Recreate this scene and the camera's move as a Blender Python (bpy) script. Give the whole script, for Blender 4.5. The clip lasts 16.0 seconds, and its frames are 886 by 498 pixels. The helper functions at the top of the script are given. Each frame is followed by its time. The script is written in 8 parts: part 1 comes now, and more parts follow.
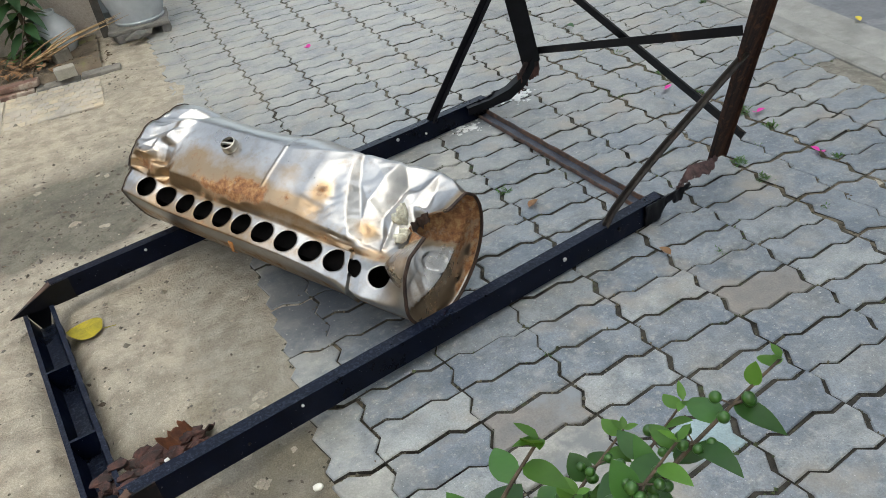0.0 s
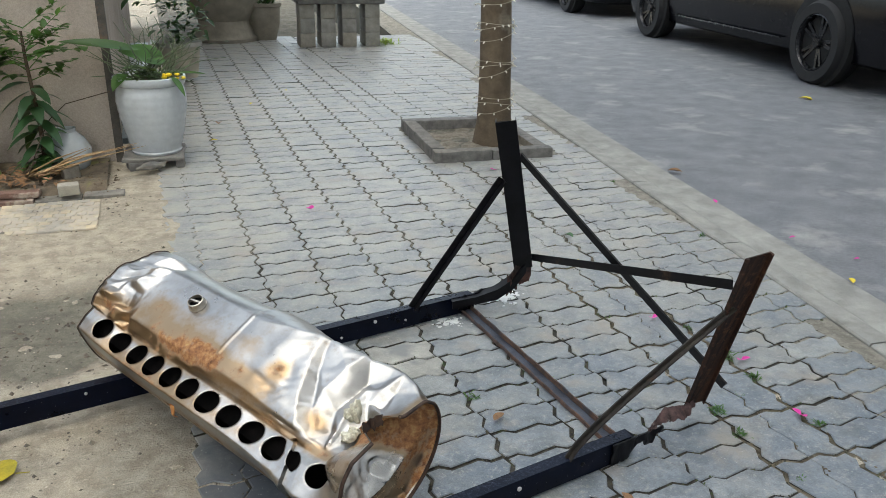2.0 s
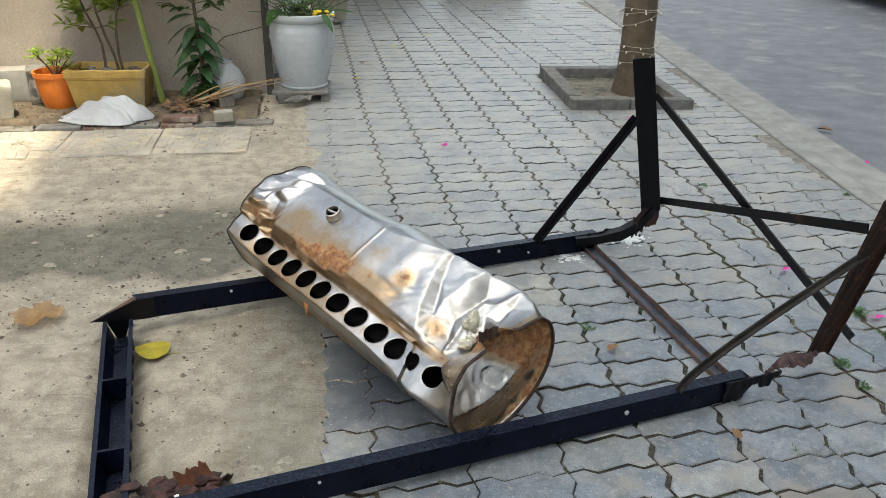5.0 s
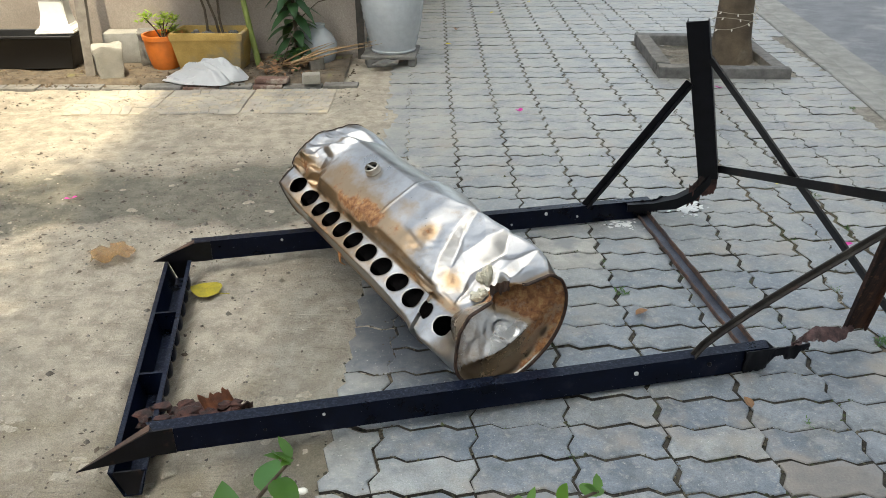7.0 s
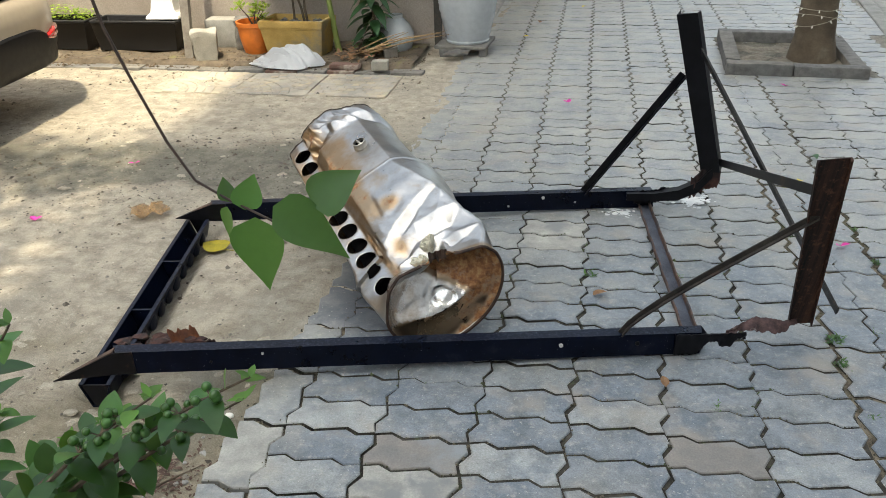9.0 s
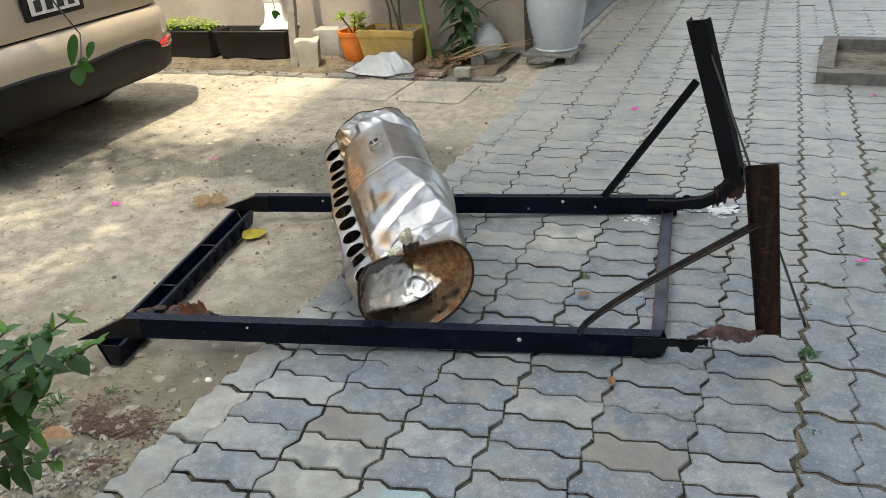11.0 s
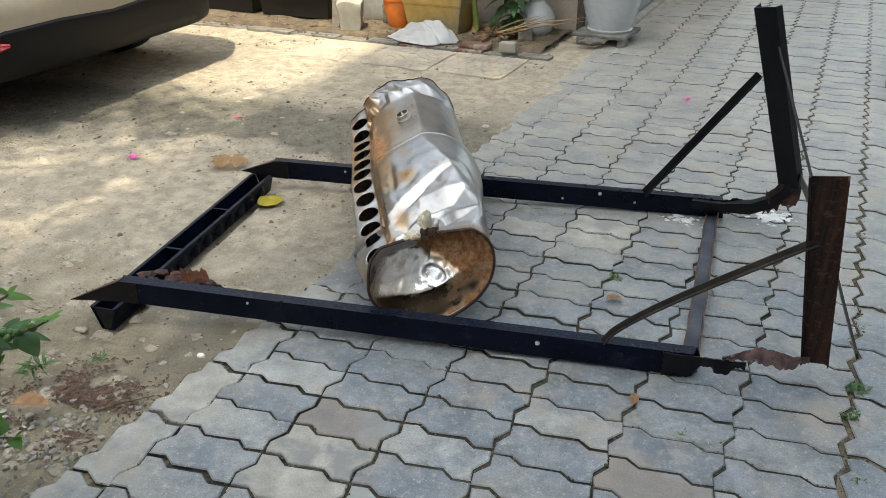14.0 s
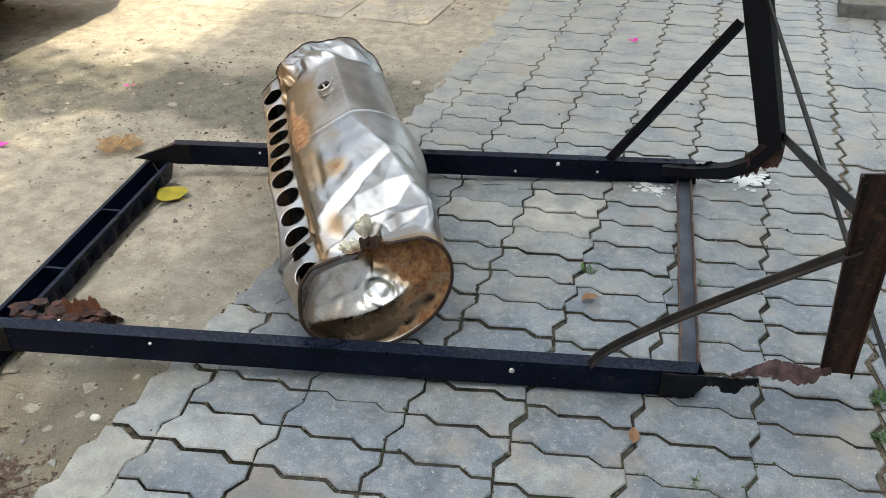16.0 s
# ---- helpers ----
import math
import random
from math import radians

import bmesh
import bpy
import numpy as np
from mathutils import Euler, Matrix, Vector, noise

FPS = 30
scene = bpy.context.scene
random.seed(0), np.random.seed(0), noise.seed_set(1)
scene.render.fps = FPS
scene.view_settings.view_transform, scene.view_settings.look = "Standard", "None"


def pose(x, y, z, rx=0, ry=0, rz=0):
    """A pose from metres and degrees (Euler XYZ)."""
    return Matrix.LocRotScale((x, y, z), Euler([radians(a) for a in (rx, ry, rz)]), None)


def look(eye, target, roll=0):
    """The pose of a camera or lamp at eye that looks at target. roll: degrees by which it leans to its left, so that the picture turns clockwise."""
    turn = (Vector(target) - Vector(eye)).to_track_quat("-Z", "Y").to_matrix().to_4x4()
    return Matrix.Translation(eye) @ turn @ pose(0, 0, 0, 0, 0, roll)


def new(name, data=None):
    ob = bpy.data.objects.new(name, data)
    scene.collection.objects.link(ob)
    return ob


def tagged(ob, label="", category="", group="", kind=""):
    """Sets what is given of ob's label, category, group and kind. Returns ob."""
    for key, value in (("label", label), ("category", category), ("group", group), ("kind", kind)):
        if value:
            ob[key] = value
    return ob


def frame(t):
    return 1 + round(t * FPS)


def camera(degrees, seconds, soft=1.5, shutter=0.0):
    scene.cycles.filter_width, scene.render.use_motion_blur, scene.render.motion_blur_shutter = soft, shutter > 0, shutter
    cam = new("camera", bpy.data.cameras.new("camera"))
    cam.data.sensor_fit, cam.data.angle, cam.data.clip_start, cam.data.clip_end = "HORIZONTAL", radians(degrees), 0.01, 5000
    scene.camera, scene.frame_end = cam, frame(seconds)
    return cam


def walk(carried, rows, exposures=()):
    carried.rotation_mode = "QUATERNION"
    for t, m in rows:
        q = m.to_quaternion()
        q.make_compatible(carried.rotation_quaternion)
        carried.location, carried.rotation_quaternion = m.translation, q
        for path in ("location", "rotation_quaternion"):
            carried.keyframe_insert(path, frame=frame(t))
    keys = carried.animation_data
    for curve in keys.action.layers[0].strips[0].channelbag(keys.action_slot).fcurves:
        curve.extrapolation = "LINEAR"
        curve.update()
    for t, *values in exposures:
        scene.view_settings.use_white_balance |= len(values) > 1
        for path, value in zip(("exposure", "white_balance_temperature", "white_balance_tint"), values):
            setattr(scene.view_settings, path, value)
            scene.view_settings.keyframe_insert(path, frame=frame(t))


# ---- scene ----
import functools

import mathutils

cam = camera(57.7, 16.0, soft=0.5)
PATH = [
    (0, (0.211, -0.065, 1.287), (0.727, 1.528, 0.192), -9.9),
    (0.5, (0.248, 0.005, 1.307), (0.835, 1.641, 0.317), -10.9),
    (1, (0.278, 0.022, 1.315), (0.86, 1.676, 0.353), -3.5),
    (1.5, (0.306, 0.026, 1.34), (0.904, 1.749, 0.52), -2.0),
    (2, (0.309, 0.026, 1.328), (0.934, 1.778, 0.592), 1.1),
    (2.5, (0.304, 0.02, 1.316), (0.845, 1.797, 0.575), 2.7),
    (3, (0.299, 0.014, 1.299), (0.763, 1.805, 0.54), 2.2),
    (3.5, (0.292, -0.008, 1.276), (0.762, 1.775, 0.501), 2.4),
    (4, (0.29, -0.012, 1.268), (0.717, 1.773, 0.473), 2.1),
    (4.2, (0.29, -0.015, 1.266), (0.656, 1.782, 0.467), 1.3),
    (6.3, (0.399, -0.191, 1.266), (0.648, 1.578, 0.366), 1.0),
    (6.5, (0.445, -0.188, 1.267), (0.644, 1.586, 0.366), 0.4),
    (7, (0.545, -0.19, 1.262), (0.554, 1.596, 0.36), -0.4),
    (7.5, (0.605, -0.209, 1.247), (0.551, 1.574, 0.341), 0.1),
    (8, (0.713, -0.268, 1.268), (0.553, 1.508, 0.363), -1.4),
    (8.2, (0.796, -0.3, 1.277), (0.63, 1.472, 0.366), -1.4),
    (10.3, (1.452, -0.366, 1.253), (0.76, 1.294, 0.377), -2.8),
    (10.5, (1.515, -0.376, 1.256), (0.812, 1.279, 0.381), -3.0),
    (11, (1.616, -0.334, 1.267), (0.906, 1.322, 0.399), -4.4),
    (11.5, (1.695, -0.236, 1.26), (1.068, 1.453, 0.394), -2.9),
    (12, (1.714, -0.183, 1.256), (1.056, 1.5, 0.399), -3.1),
    (12.5, (1.696, -0.173, 1.256), (0.995, 1.494, 0.402), -2.6),
    (13, (1.689, -0.182, 1.258), (0.954, 1.476, 0.415), -1.2),
    (13.5, (1.689, -0.173, 1.248), (0.924, 1.47, 0.402), -1.2),
    (13.9, (1.611, -0.147, 1.226), (0.837, 1.459, 0.32), -0.9),
    (14, (1.58, -0.15, 1.215), (0.801, 1.445, 0.293), -0.8),
    (14.3, (1.427, -0.117, 1.198), (0.647, 1.45, 0.231), -0.7),
    (14.5, (1.363, -0.103, 1.198), (0.584, 1.434, 0.183), -1.0),
    (15, (1.283, -0.014, 1.195), (0.586, 1.537, 0.142), -3.3),
    (15.5, (1.307, 0.16, 1.185), (0.687, 1.737, 0.123), -2.1),
    (16, (1.357, 0.222, 1.186), (0.78, 1.809, 0.115), -1.5),
]
walk(cam, [(t, look(eye, target, roll)) for t, eye, target, roll in PATH], [(0, 2.15, 6720, 2), (3.5, 2.17, 6720, 2), (7, 2.13, 6720, 2), (13.5, 2.12, 6720, 2), (15, 2.15, 6720, 2), (15.5, 2.27, 6720, 2), (16, 2.27, 6720, 2)])

# ---- world, sun, exposure ----
SUN_FROM = Vector((0.12, -0.97, 2.69)).normalized()
world = bpy.data.worlds.new("world")
scene.world = world
world.use_nodes = True
wn = world.node_tree.nodes
sky = wn.new("ShaderNodeTexSky")
sky.sky_type, sky.sun_disc = "NISHITA", False
sky.sun_elevation = math.asin(SUN_FROM.z)
sky.sun_rotation = math.atan2(SUN_FROM.x, SUN_FROM.y)
sky.dust_density = 4.0
haze = wn.new("ShaderNodeHueSaturation")
haze.inputs["Saturation"].default_value = 0.55
world.node_tree.links.new(sky.outputs["Color"], haze.inputs["Color"])
world.node_tree.links.new(haze.outputs["Color"], wn["Background"].inputs["Color"])
wn["Background"].inputs["Strength"].default_value = 0.12
sun = new("sun", bpy.data.lights.new("sun", "SUN"))
sun.data.energy, sun.data.angle, sun.data.color = 1.6, radians(0.53), (1.0, 0.865, 0.68)
sun.matrix_world = look(SUN_FROM * 30, (0, 0, 0))


# ---- materials ----
def nodes_of(name):
    m = bpy.data.materials.new(name)
    m.use_nodes = True
    t = m.node_tree
    return m, t, t.nodes["Principled BSDF"]


def mapping(t, scale=1.0, world_space=False):
    c = t.nodes.new("ShaderNodeTexCoord")
    m = t.nodes.new("ShaderNodeMapping")
    m.inputs["Scale"].default_value = (scale,) * 3 if not isinstance(scale, tuple) else scale
    if world_space:
        g = t.nodes.new("ShaderNodeNewGeometry")
        t.links.new(g.outputs["Position"], m.inputs["Vector"])
    else:
        t.links.new(c.outputs["Object"], m.inputs["Vector"])
    return m.outputs["Vector"]


def noise_tex(t, vec, scale, detail=5.0, rough=0.6):
    n = t.nodes.new("ShaderNodeTexNoise")
    n.inputs["Scale"].default_value, n.inputs["Detail"].default_value, n.inputs["Roughness"].default_value = scale, detail, rough
    t.links.new(vec, n.inputs["Vector"])
    return n.outputs["Fac"]


def ramp(t, fac, stops):
    r = t.nodes.new("ShaderNodeValToRGB")
    e = r.color_ramp.elements
    while len(e) < len(stops):
        e.new(0.5)
    for k, (p, c) in enumerate(stops):
        e[k].position = p
        e[k].color = (*c, 1) if isinstance(c, tuple) else (c, c, c, 1)
    t.links.new(fac, r.inputs["Fac"])
    return r.outputs["Color"]


def mix(t, fac, a, b, mode="MIX"):
    n = t.nodes.new("ShaderNodeMix")
    n.data_type, n.blend_type = "RGBA", mode
    for value, sock in ((fac, n.inputs[0]), (a, n.inputs[6]), (b, n.inputs[7])):
        if isinstance(value, bpy.types.NodeSocket):
            t.links.new(value, sock)
        elif isinstance(value, tuple):
            sock.default_value = (*value, 1)
        else:
            sock.default_value = value
    return n.outputs[2]


def bump(t, shader, height, strength=0.3, distance=0.005):
    b = t.nodes.new("ShaderNodeBump")
    b.inputs["Strength"].default_value, b.inputs["Distance"].default_value = strength, distance
    t.links.new(height, b.inputs["Height"])
    t.links.new(b.outputs["Normal"], shader.inputs["Normal"])


def rough_mat(name, light, dark, scale=12.0, fine=180.0, roughness=0.9, metallic=0.0, world_space=False, bumpy=0.35, dist=0.003, stain=None, stain_at=(0.62, 0.72), random_tone=0.0, spec=0.5):
    """Two tones mixed at two scales with fine relief; optional stains and a tone that varies from piece to piece."""
    m, t, s = nodes_of(name)
    v = mapping(t, 1.0, world_space)
    big, small = noise_tex(t, v, scale, 6), noise_tex(t, v, fine, 4, 0.7)
    base = mix(t, ramp(t, big, [(0.35, 0.0), (0.68, 1.0)]), dark, light)
    base = mix(t, 0.45, base, ramp(t, small, [(0.3, 0.35), (0.7, 1.0)]), "MULTIPLY")
    if stain:
        mask = ramp(t, noise_tex(t, v, scale * 0.45, 8, 0.65), [(stain_at[0], 0.0), (stain_at[1], 1.0)])
        base = mix(t, mask, base, stain)
    if random_tone:
        oi = t.nodes.new("ShaderNodeObjectInfo")
        gi = t.nodes.new("ShaderNodeNewGeometry")
        add = t.nodes.new("ShaderNodeMath")
        add.operation = "ADD"
        t.links.new(oi.outputs["Random"], add.inputs[0])
        t.links.new(gi.outputs["Random Per Island"], add.inputs[1])
        fr = t.nodes.new("ShaderNodeMath")
        fr.operation = "FRACT"
        t.links.new(add.outputs[0], fr.inputs[0])
        lo = 1 - random_tone
        tone = ramp(t, fr.outputs[0], [(0.0, (lo * 0.97, lo * 1.0, lo * 1.05)), (0.35, (0.93, 0.95, 1.0)), (0.6, (1.0, 0.98, 0.93)), (0.8, (0.9, 0.93, 1.0)), (1.0, (1.12, 1.06, 0.95))])
        base = mix(t, 1.0, base, tone, "MULTIPLY")
    t.links.new(base, s.inputs["Base Color"])
    s.inputs["Roughness"].default_value, s.inputs["Metallic"].default_value = roughness, metallic
    s.inputs["Specular IOR Level"].default_value = spec
    both = t.nodes.new("ShaderNodeMath")
    both.operation = "ADD"
    t.links.new(big, both.inputs[0])
    t.links.new(small, both.inputs[1])
    bump(t, s, both.outputs[0], bumpy, dist)
    return m


def plain_mat(name, colour, roughness=0.5, metallic=0.0, vary=0.15, scale=30.0, coat=0.0, bumpy=0.1):
    m, t, s = nodes_of(name)
    v = mapping(t)
    n = noise_tex(t, v, scale, 5)
    c = tuple(colour)
    lo = tuple(x * (1 - vary) for x in c)
    hi = tuple(min(1, x * (1 + vary)) for x in c)
    t.links.new(ramp(t, n, [(0.3, lo), (0.7, hi)]), s.inputs["Base Color"])
    t.links.new(ramp(t, n, [(0.3, max(0.02, roughness - 0.07)), (0.7, min(1, roughness + 0.07))]), s.inputs["Roughness"])
    s.inputs["Metallic"].default_value = metallic
    s.inputs["Coat Weight"].default_value = coat
    bump(t, s, n, bumpy, 0.002)
    return m


def leaf_mat(name, dark, light, back=0.35, spec=0.5):
    m, t, s = nodes_of(name)
    v = mapping(t)
    gi = t.nodes.new("ShaderNodeNewGeometry")
    oi = t.nodes.new("ShaderNodeObjectInfo")
    add = t.nodes.new("ShaderNodeMath")
    add.operation = "ADD"
    t.links.new(oi.outputs["Random"], add.inputs[0])
    t.links.new(gi.outputs["Random Per Island"], add.inputs[1])
    fr = t.nodes.new("ShaderNodeMath")
    fr.operation = "FRACT"
    t.links.new(add.outputs[0], fr.inputs[0])
    c = ramp(t, fr.outputs[0], [(0.0, dark), (0.75, light), (1.0, tuple(min(1, x * 1.5) for x in light))])
    c = mix(t, 0.35, c, ramp(t, noise_tex(t, v, 90, 4), [(0.3, 0.55), (0.7, 1.0)]), "MULTIPLY")
    t.links.new(c, s.inputs["Base Color"])
    s.inputs["Roughness"].default_value = 0.42
    s.inputs["Specular IOR Level"].default_value = spec
    tr = t.nodes.new("ShaderNodeBsdfTranslucent")
    t.links.new(mix(t, 0.6, c, (0.18, 0.30, 0.03)), tr.inputs["Color"])
    mx = t.nodes.new("ShaderNodeMixShader")
    mx.inputs["Fac"].default_value = back
    t.links.new(s.outputs["BSDF"], mx.inputs[1])
    t.links.new(tr.outputs["BSDF"], mx.inputs[2])
    t.links.new(mx.outputs["Shader"], t.nodes["Material Output"].inputs["Surface"])
    return m


def steel_mat(name="stainless_steel", gloss=0.33, tone=1.0):
    """Brushed stainless sheet with rust where the vertex mask 'rust' and noise meet."""
    m, t, s = nodes_of(name)
    v = mapping(t)
    a = t.nodes.new("ShaderNodeAttribute")
    a.attribute_name = "rust"
    n = noise_tex(t, v, 26, 9, 0.7)
    n2 = noise_tex(t, v, 7, 6, 0.6)
    add = t.nodes.new("ShaderNodeMath")
    add.operation = "MULTIPLY_ADD"
    t.links.new(a.outputs["Fac"], add.inputs[0])
    add.inputs[1].default_value = 0.54
    t.links.new(n, add.inputs[2])
    mask = ramp(t, add.outputs[0], [(0.84, 0.0), (1.16, 1.0)])
    rust = ramp(t, noise_tex(t, v, 60, 6, 0.7), [(0.3, (0.085, 0.036, 0.017)), (0.5, (0.25, 0.110, 0.042)), (0.72, (0.42, 0.26, 0.11))])
    clean = ramp(t, n2, [(0.3, (0.27 * tone, 0.265 * tone, 0.26 * tone)), (0.65, (0.46 * tone, 0.45 * tone, 0.44 * tone))])
    clean = mix(t, ramp(t, n, [(0.50, 0.0), (0.72, 0.45)]), clean, (0.25, 0.215, 0.17))
    film = t.nodes.new("ShaderNodeMath")
    film.operation = "MULTIPLY_ADD"
    t.links.new(a.outputs["Fac"], film.inputs[0])
    film.inputs[1].default_value = 1.05
    t.links.new(mix(t, 0.65, n2, n), film.inputs[2])
    clean = mix(t, ramp(t, film.outputs[0], [(0.56, 0.0), (1.02, 0.85)]), clean, (0.29, 0.19, 0.095))
    t.links.new(mix(t, mask, clean, rust), s.inputs["Base Color"])
    t.links.new(mix(t, mask, ramp(t, n2, [(0.3, gloss - 0.04), (0.7, gloss + 0.10)]), (0.85, 0.85, 0.85)), s.inputs["Roughness"])
    t.links.new(ramp(t, mask, [(0.0, 1.0), (0.6, 0.0)]), s.inputs["Metallic"])
    bump(t, s, mix(t, mask, (0.5, 0.5, 0.5), n), 0.12, 0.003)
    return m


def grit_mat(name, light, dark, crumb, stain, stain_at=(0.5, 0.7), roughness=0.97, patches=()):
    """Loose ground: broad stains, hand-wide patches, finger-wide crumbs and grains, each with relief."""
    m, t, s = nodes_of(name)
    v = mapping(t, 1.0, True)
    broad, patch, crumbs, grain = noise_tex(t, v, 2.3, 7, 0.62), noise_tex(t, v, 14, 6, 0.65), noise_tex(t, v, 62, 5, 0.7), noise_tex(t, v, 330, 3, 0.7)
    base = mix(t, ramp(t, patch, [(0.40, 0.0), (0.60, 1.0)]), dark, light)
    base = mix(t, ramp(t, broad, [(stain_at[0], 0.0), (stain_at[1], 0.85)]), base, stain)
    base = mix(t, ramp(t, crumbs, [(0.56, 0.0), (0.68, 0.75)]), base, crumb)
    base = mix(t, ramp(t, crumbs, [(0.26, 0.75), (0.34, 0.0)]), base, tuple(c * 0.45 for c in dark))
    # drag marks, raked one way
    rake = t.nodes.new("ShaderNodeMapping")
    rake.inputs["Scale"].default_value, rake.inputs["Rotation"].default_value = (5.0, 62.0, 1.0), (0, 0, 0.35)
    t.links.new(v, rake.inputs["Vector"])
    drag = noise_tex(t, rake.outputs["Vector"], 1.0, 3, 0.55)
    where = ramp(t, noise_tex(t, v, 3.1, 4, 0.6), [(0.44, 0.0), (0.58, 1.0)])
    marks = mix(t, 1.0, ramp(t, drag, [(0.32, 1.0), (0.44, 0.0)]), where, "MULTIPLY")
    base = mix(t, marks, base, mix(t, 1.0, base, (0.87, 0.86, 0.84), "MULTIPLY"))
    # damp or soiled patches, given by vertex masks with frayed edges
    for mask, tint in patches:
        a, sm = t.nodes.new("ShaderNodeAttribute"), t.nodes.new("ShaderNodeMath")
        a.attribute_name, sm.operation = mask, "ADD"
        t.links.new(a.outputs["Fac"], sm.inputs[0])
        t.links.new(mix(t, 0.5, patch, crumbs), sm.inputs[1])
        base = mix(t, ramp(t, sm.outputs[0], [(0.72, 0.0), (1.12, 1.0)]), base, mix(t, 1.0, base, tint, "MULTIPLY"))
    vo = t.nodes.new("ShaderNodeTexVoronoi")
    vo.inputs["Scale"].default_value = 75
    t.links.new(v, vo.inputs["Vector"])
    pick = t.nodes.new("ShaderNodeSeparateColor")
    t.links.new(vo.outputs["Color"], pick.inputs["Color"])
    near = ramp(t, vo.outputs["Distance"], [(0.20, 1.0), (0.30, 0.0)])
    few = ramp(t, pick.outputs["Red"], [(0.945, 0.0), (0.955, 1.0)])
    stones = mix(t, 1.0, near, few, "MULTIPLY")
    base = mix(t, stones, base, ramp(t, pick.outputs["Green"], [(0.2, tuple(c * 0.4 for c in dark)), (0.8, tuple(min(0.8, c * 1.35) for c in light))]))
    base = mix(t, 0.45, base, ramp(t, grain, [(0.36, 0.30), (0.64, 1.10)]), "MULTIPLY")
    t.links.new(base, s.inputs["Base Color"])
    s.inputs["Roughness"].default_value = roughness
    s.inputs["Specular IOR Level"].default_value = 0.25
    h = mix(t, 0.55, patch, crumbs)
    h = mix(t, 0.22, h, grain)
    h = mix(t, stones, h, (1.0, 1.0, 1.0))
    h = mix(t, mix(t, 1.0, marks, (0.35, 0.35, 0.35), "MULTIPLY"), h, (0.0, 0.0, 0.0))
    bump(t, s, h, 1.0, 0.022)
    return m


def paver_mat():
    """Cast concrete block: bluish grey, mottled, with cement bloom, dirt and a tone of its own."""
    m, t, s = nodes_of("paver_concrete")
    v = mapping(t, 1.0, True)
    oi, gi = t.nodes.new("ShaderNodeObjectInfo"), t.nodes.new("ShaderNodeNewGeometry")
    add, fr = t.nodes.new("ShaderNodeMath"), t.nodes.new("ShaderNodeMath")
    add.operation, fr.operation = "ADD", "FRACT"
    t.links.new(oi.outputs["Random"], add.inputs[0])
    t.links.new(gi.outputs["Random Per Island"], add.inputs[1])
    t.links.new(add.outputs[0], fr.inputs[0])
    rand = fr.outputs[0]
    broad, mottle, blot, fine = noise_tex(t, v, 1.6, 6, 0.6), noise_tex(t, v, 11, 8, 0.68), noise_tex(t, v, 52, 6, 0.72), noise_tex(t, v, 240, 3, 0.75)
    tone = ramp(t, rand, [(0.0, (0.165, 0.190, 0.217)), (0.25, (0.192, 0.217, 0.243)), (0.45, (0.218, 0.237, 0.256)), (0.60, (0.196, 0.222, 0.251)), (0.75, (0.236, 0.250, 0.256)), (0.85, (0.198, 0.224, 0.254)), (0.95, (0.255, 0.268, 0.272)), (1.0, (0.320, 0.335, 0.335))])
    base = mix(t, 1.0, tone, ramp(t, mottle, [(0.34, 0.63), (0.50, 1.02), (0.66, 1.34)]), "MULTIPLY")
    base = mix(t, ramp(t, broad, [(0.48, 0.0), (0.70, 0.28)]), base, (0.270, 0.268, 0.245))
    smear = noise_tex(t, v, 6.5, 5, 0.6)
    base = mix(t, ramp(t, smear, [(0.38, 0.60), (0.49, 0.0)]), base, (0.135, 0.165, 0.205))
    base = mix(t, ramp(t, smear, [(0.53, 0.0), (0.64, 0.45)]), base, (0.290, 0.284, 0.260))
    base = mix(t, ramp(t, blot, [(0.54, 0.0), (0.68, 0.7)]), base, (0.42, 0.41, 0.375))
    base = mix(t, ramp(t, blot, [(0.30, 0.65), (0.42, 0.0)]), base, (0.120, 0.120, 0.118))
    base = mix(t, 0.5, base, ramp(t, fine, [(0.36, 0.28), (0.64, 0.86)]), "MULTIPLY")
    # sand dust, thicker further along the pavement and beside the sand
    g, xyz = t.nodes.new("ShaderNodeNewGeometry"), t.nodes.new("ShaderNodeSeparateXYZ")
    t.links.new(g.outputs["Position"], xyz.inputs["Vector"])
    span = t.nodes.new("ShaderNodeMapRange")
    span.inputs["From Min"].default_value, span.inputs["From Max"].default_value = 1.6, 3.7
    t.links.new(xyz.outputs["Y"], span.inputs["Value"])
    side = t.nodes.new("ShaderNodeMapRange")
    side.inputs["From Min"].default_value, side.inputs["From Max"].default_value = 0.50, 0.26
    t.links.new(xyz.outputs["X"], side.inputs["Value"])
    most = t.nodes.new("ShaderNodeMath")
    most.operation = "MAXIMUM"
    t.links.new(span.outputs["Result"], most.inputs[0])
    t.links.new(side.outputs["Result"], most.inputs[1])
    film = mix(t, 1.0, most.outputs[0], ramp(t, mix(t, 0.5, mottle, smear), [(0.38, 0.25), (0.60, 0.95)]), "MULTIPLY")
    base = mix(t, mix(t, 1.0, film, (0.62, 0.62, 0.62), "MULTIPLY"), base, (0.410, 0.385, 0.322))
    # cement left in sharp-edged scabs, brown stains, pits, and the darkened blocks under the tank
    scab = noise_tex(t, v, 8.0, 11, 0.66)
    base = mix(t, ramp(t, scab, [(0.60, 0.0), (0.68, 0.42)]), base, (0.36, 0.350, 0.322))
    base = mix(t, ramp(t, noise_tex(t, v, 4.2, 6, 0.6), [(0.55, 0.0), (0.68, 0.60)]), base, (0.285, 0.245, 0.195))
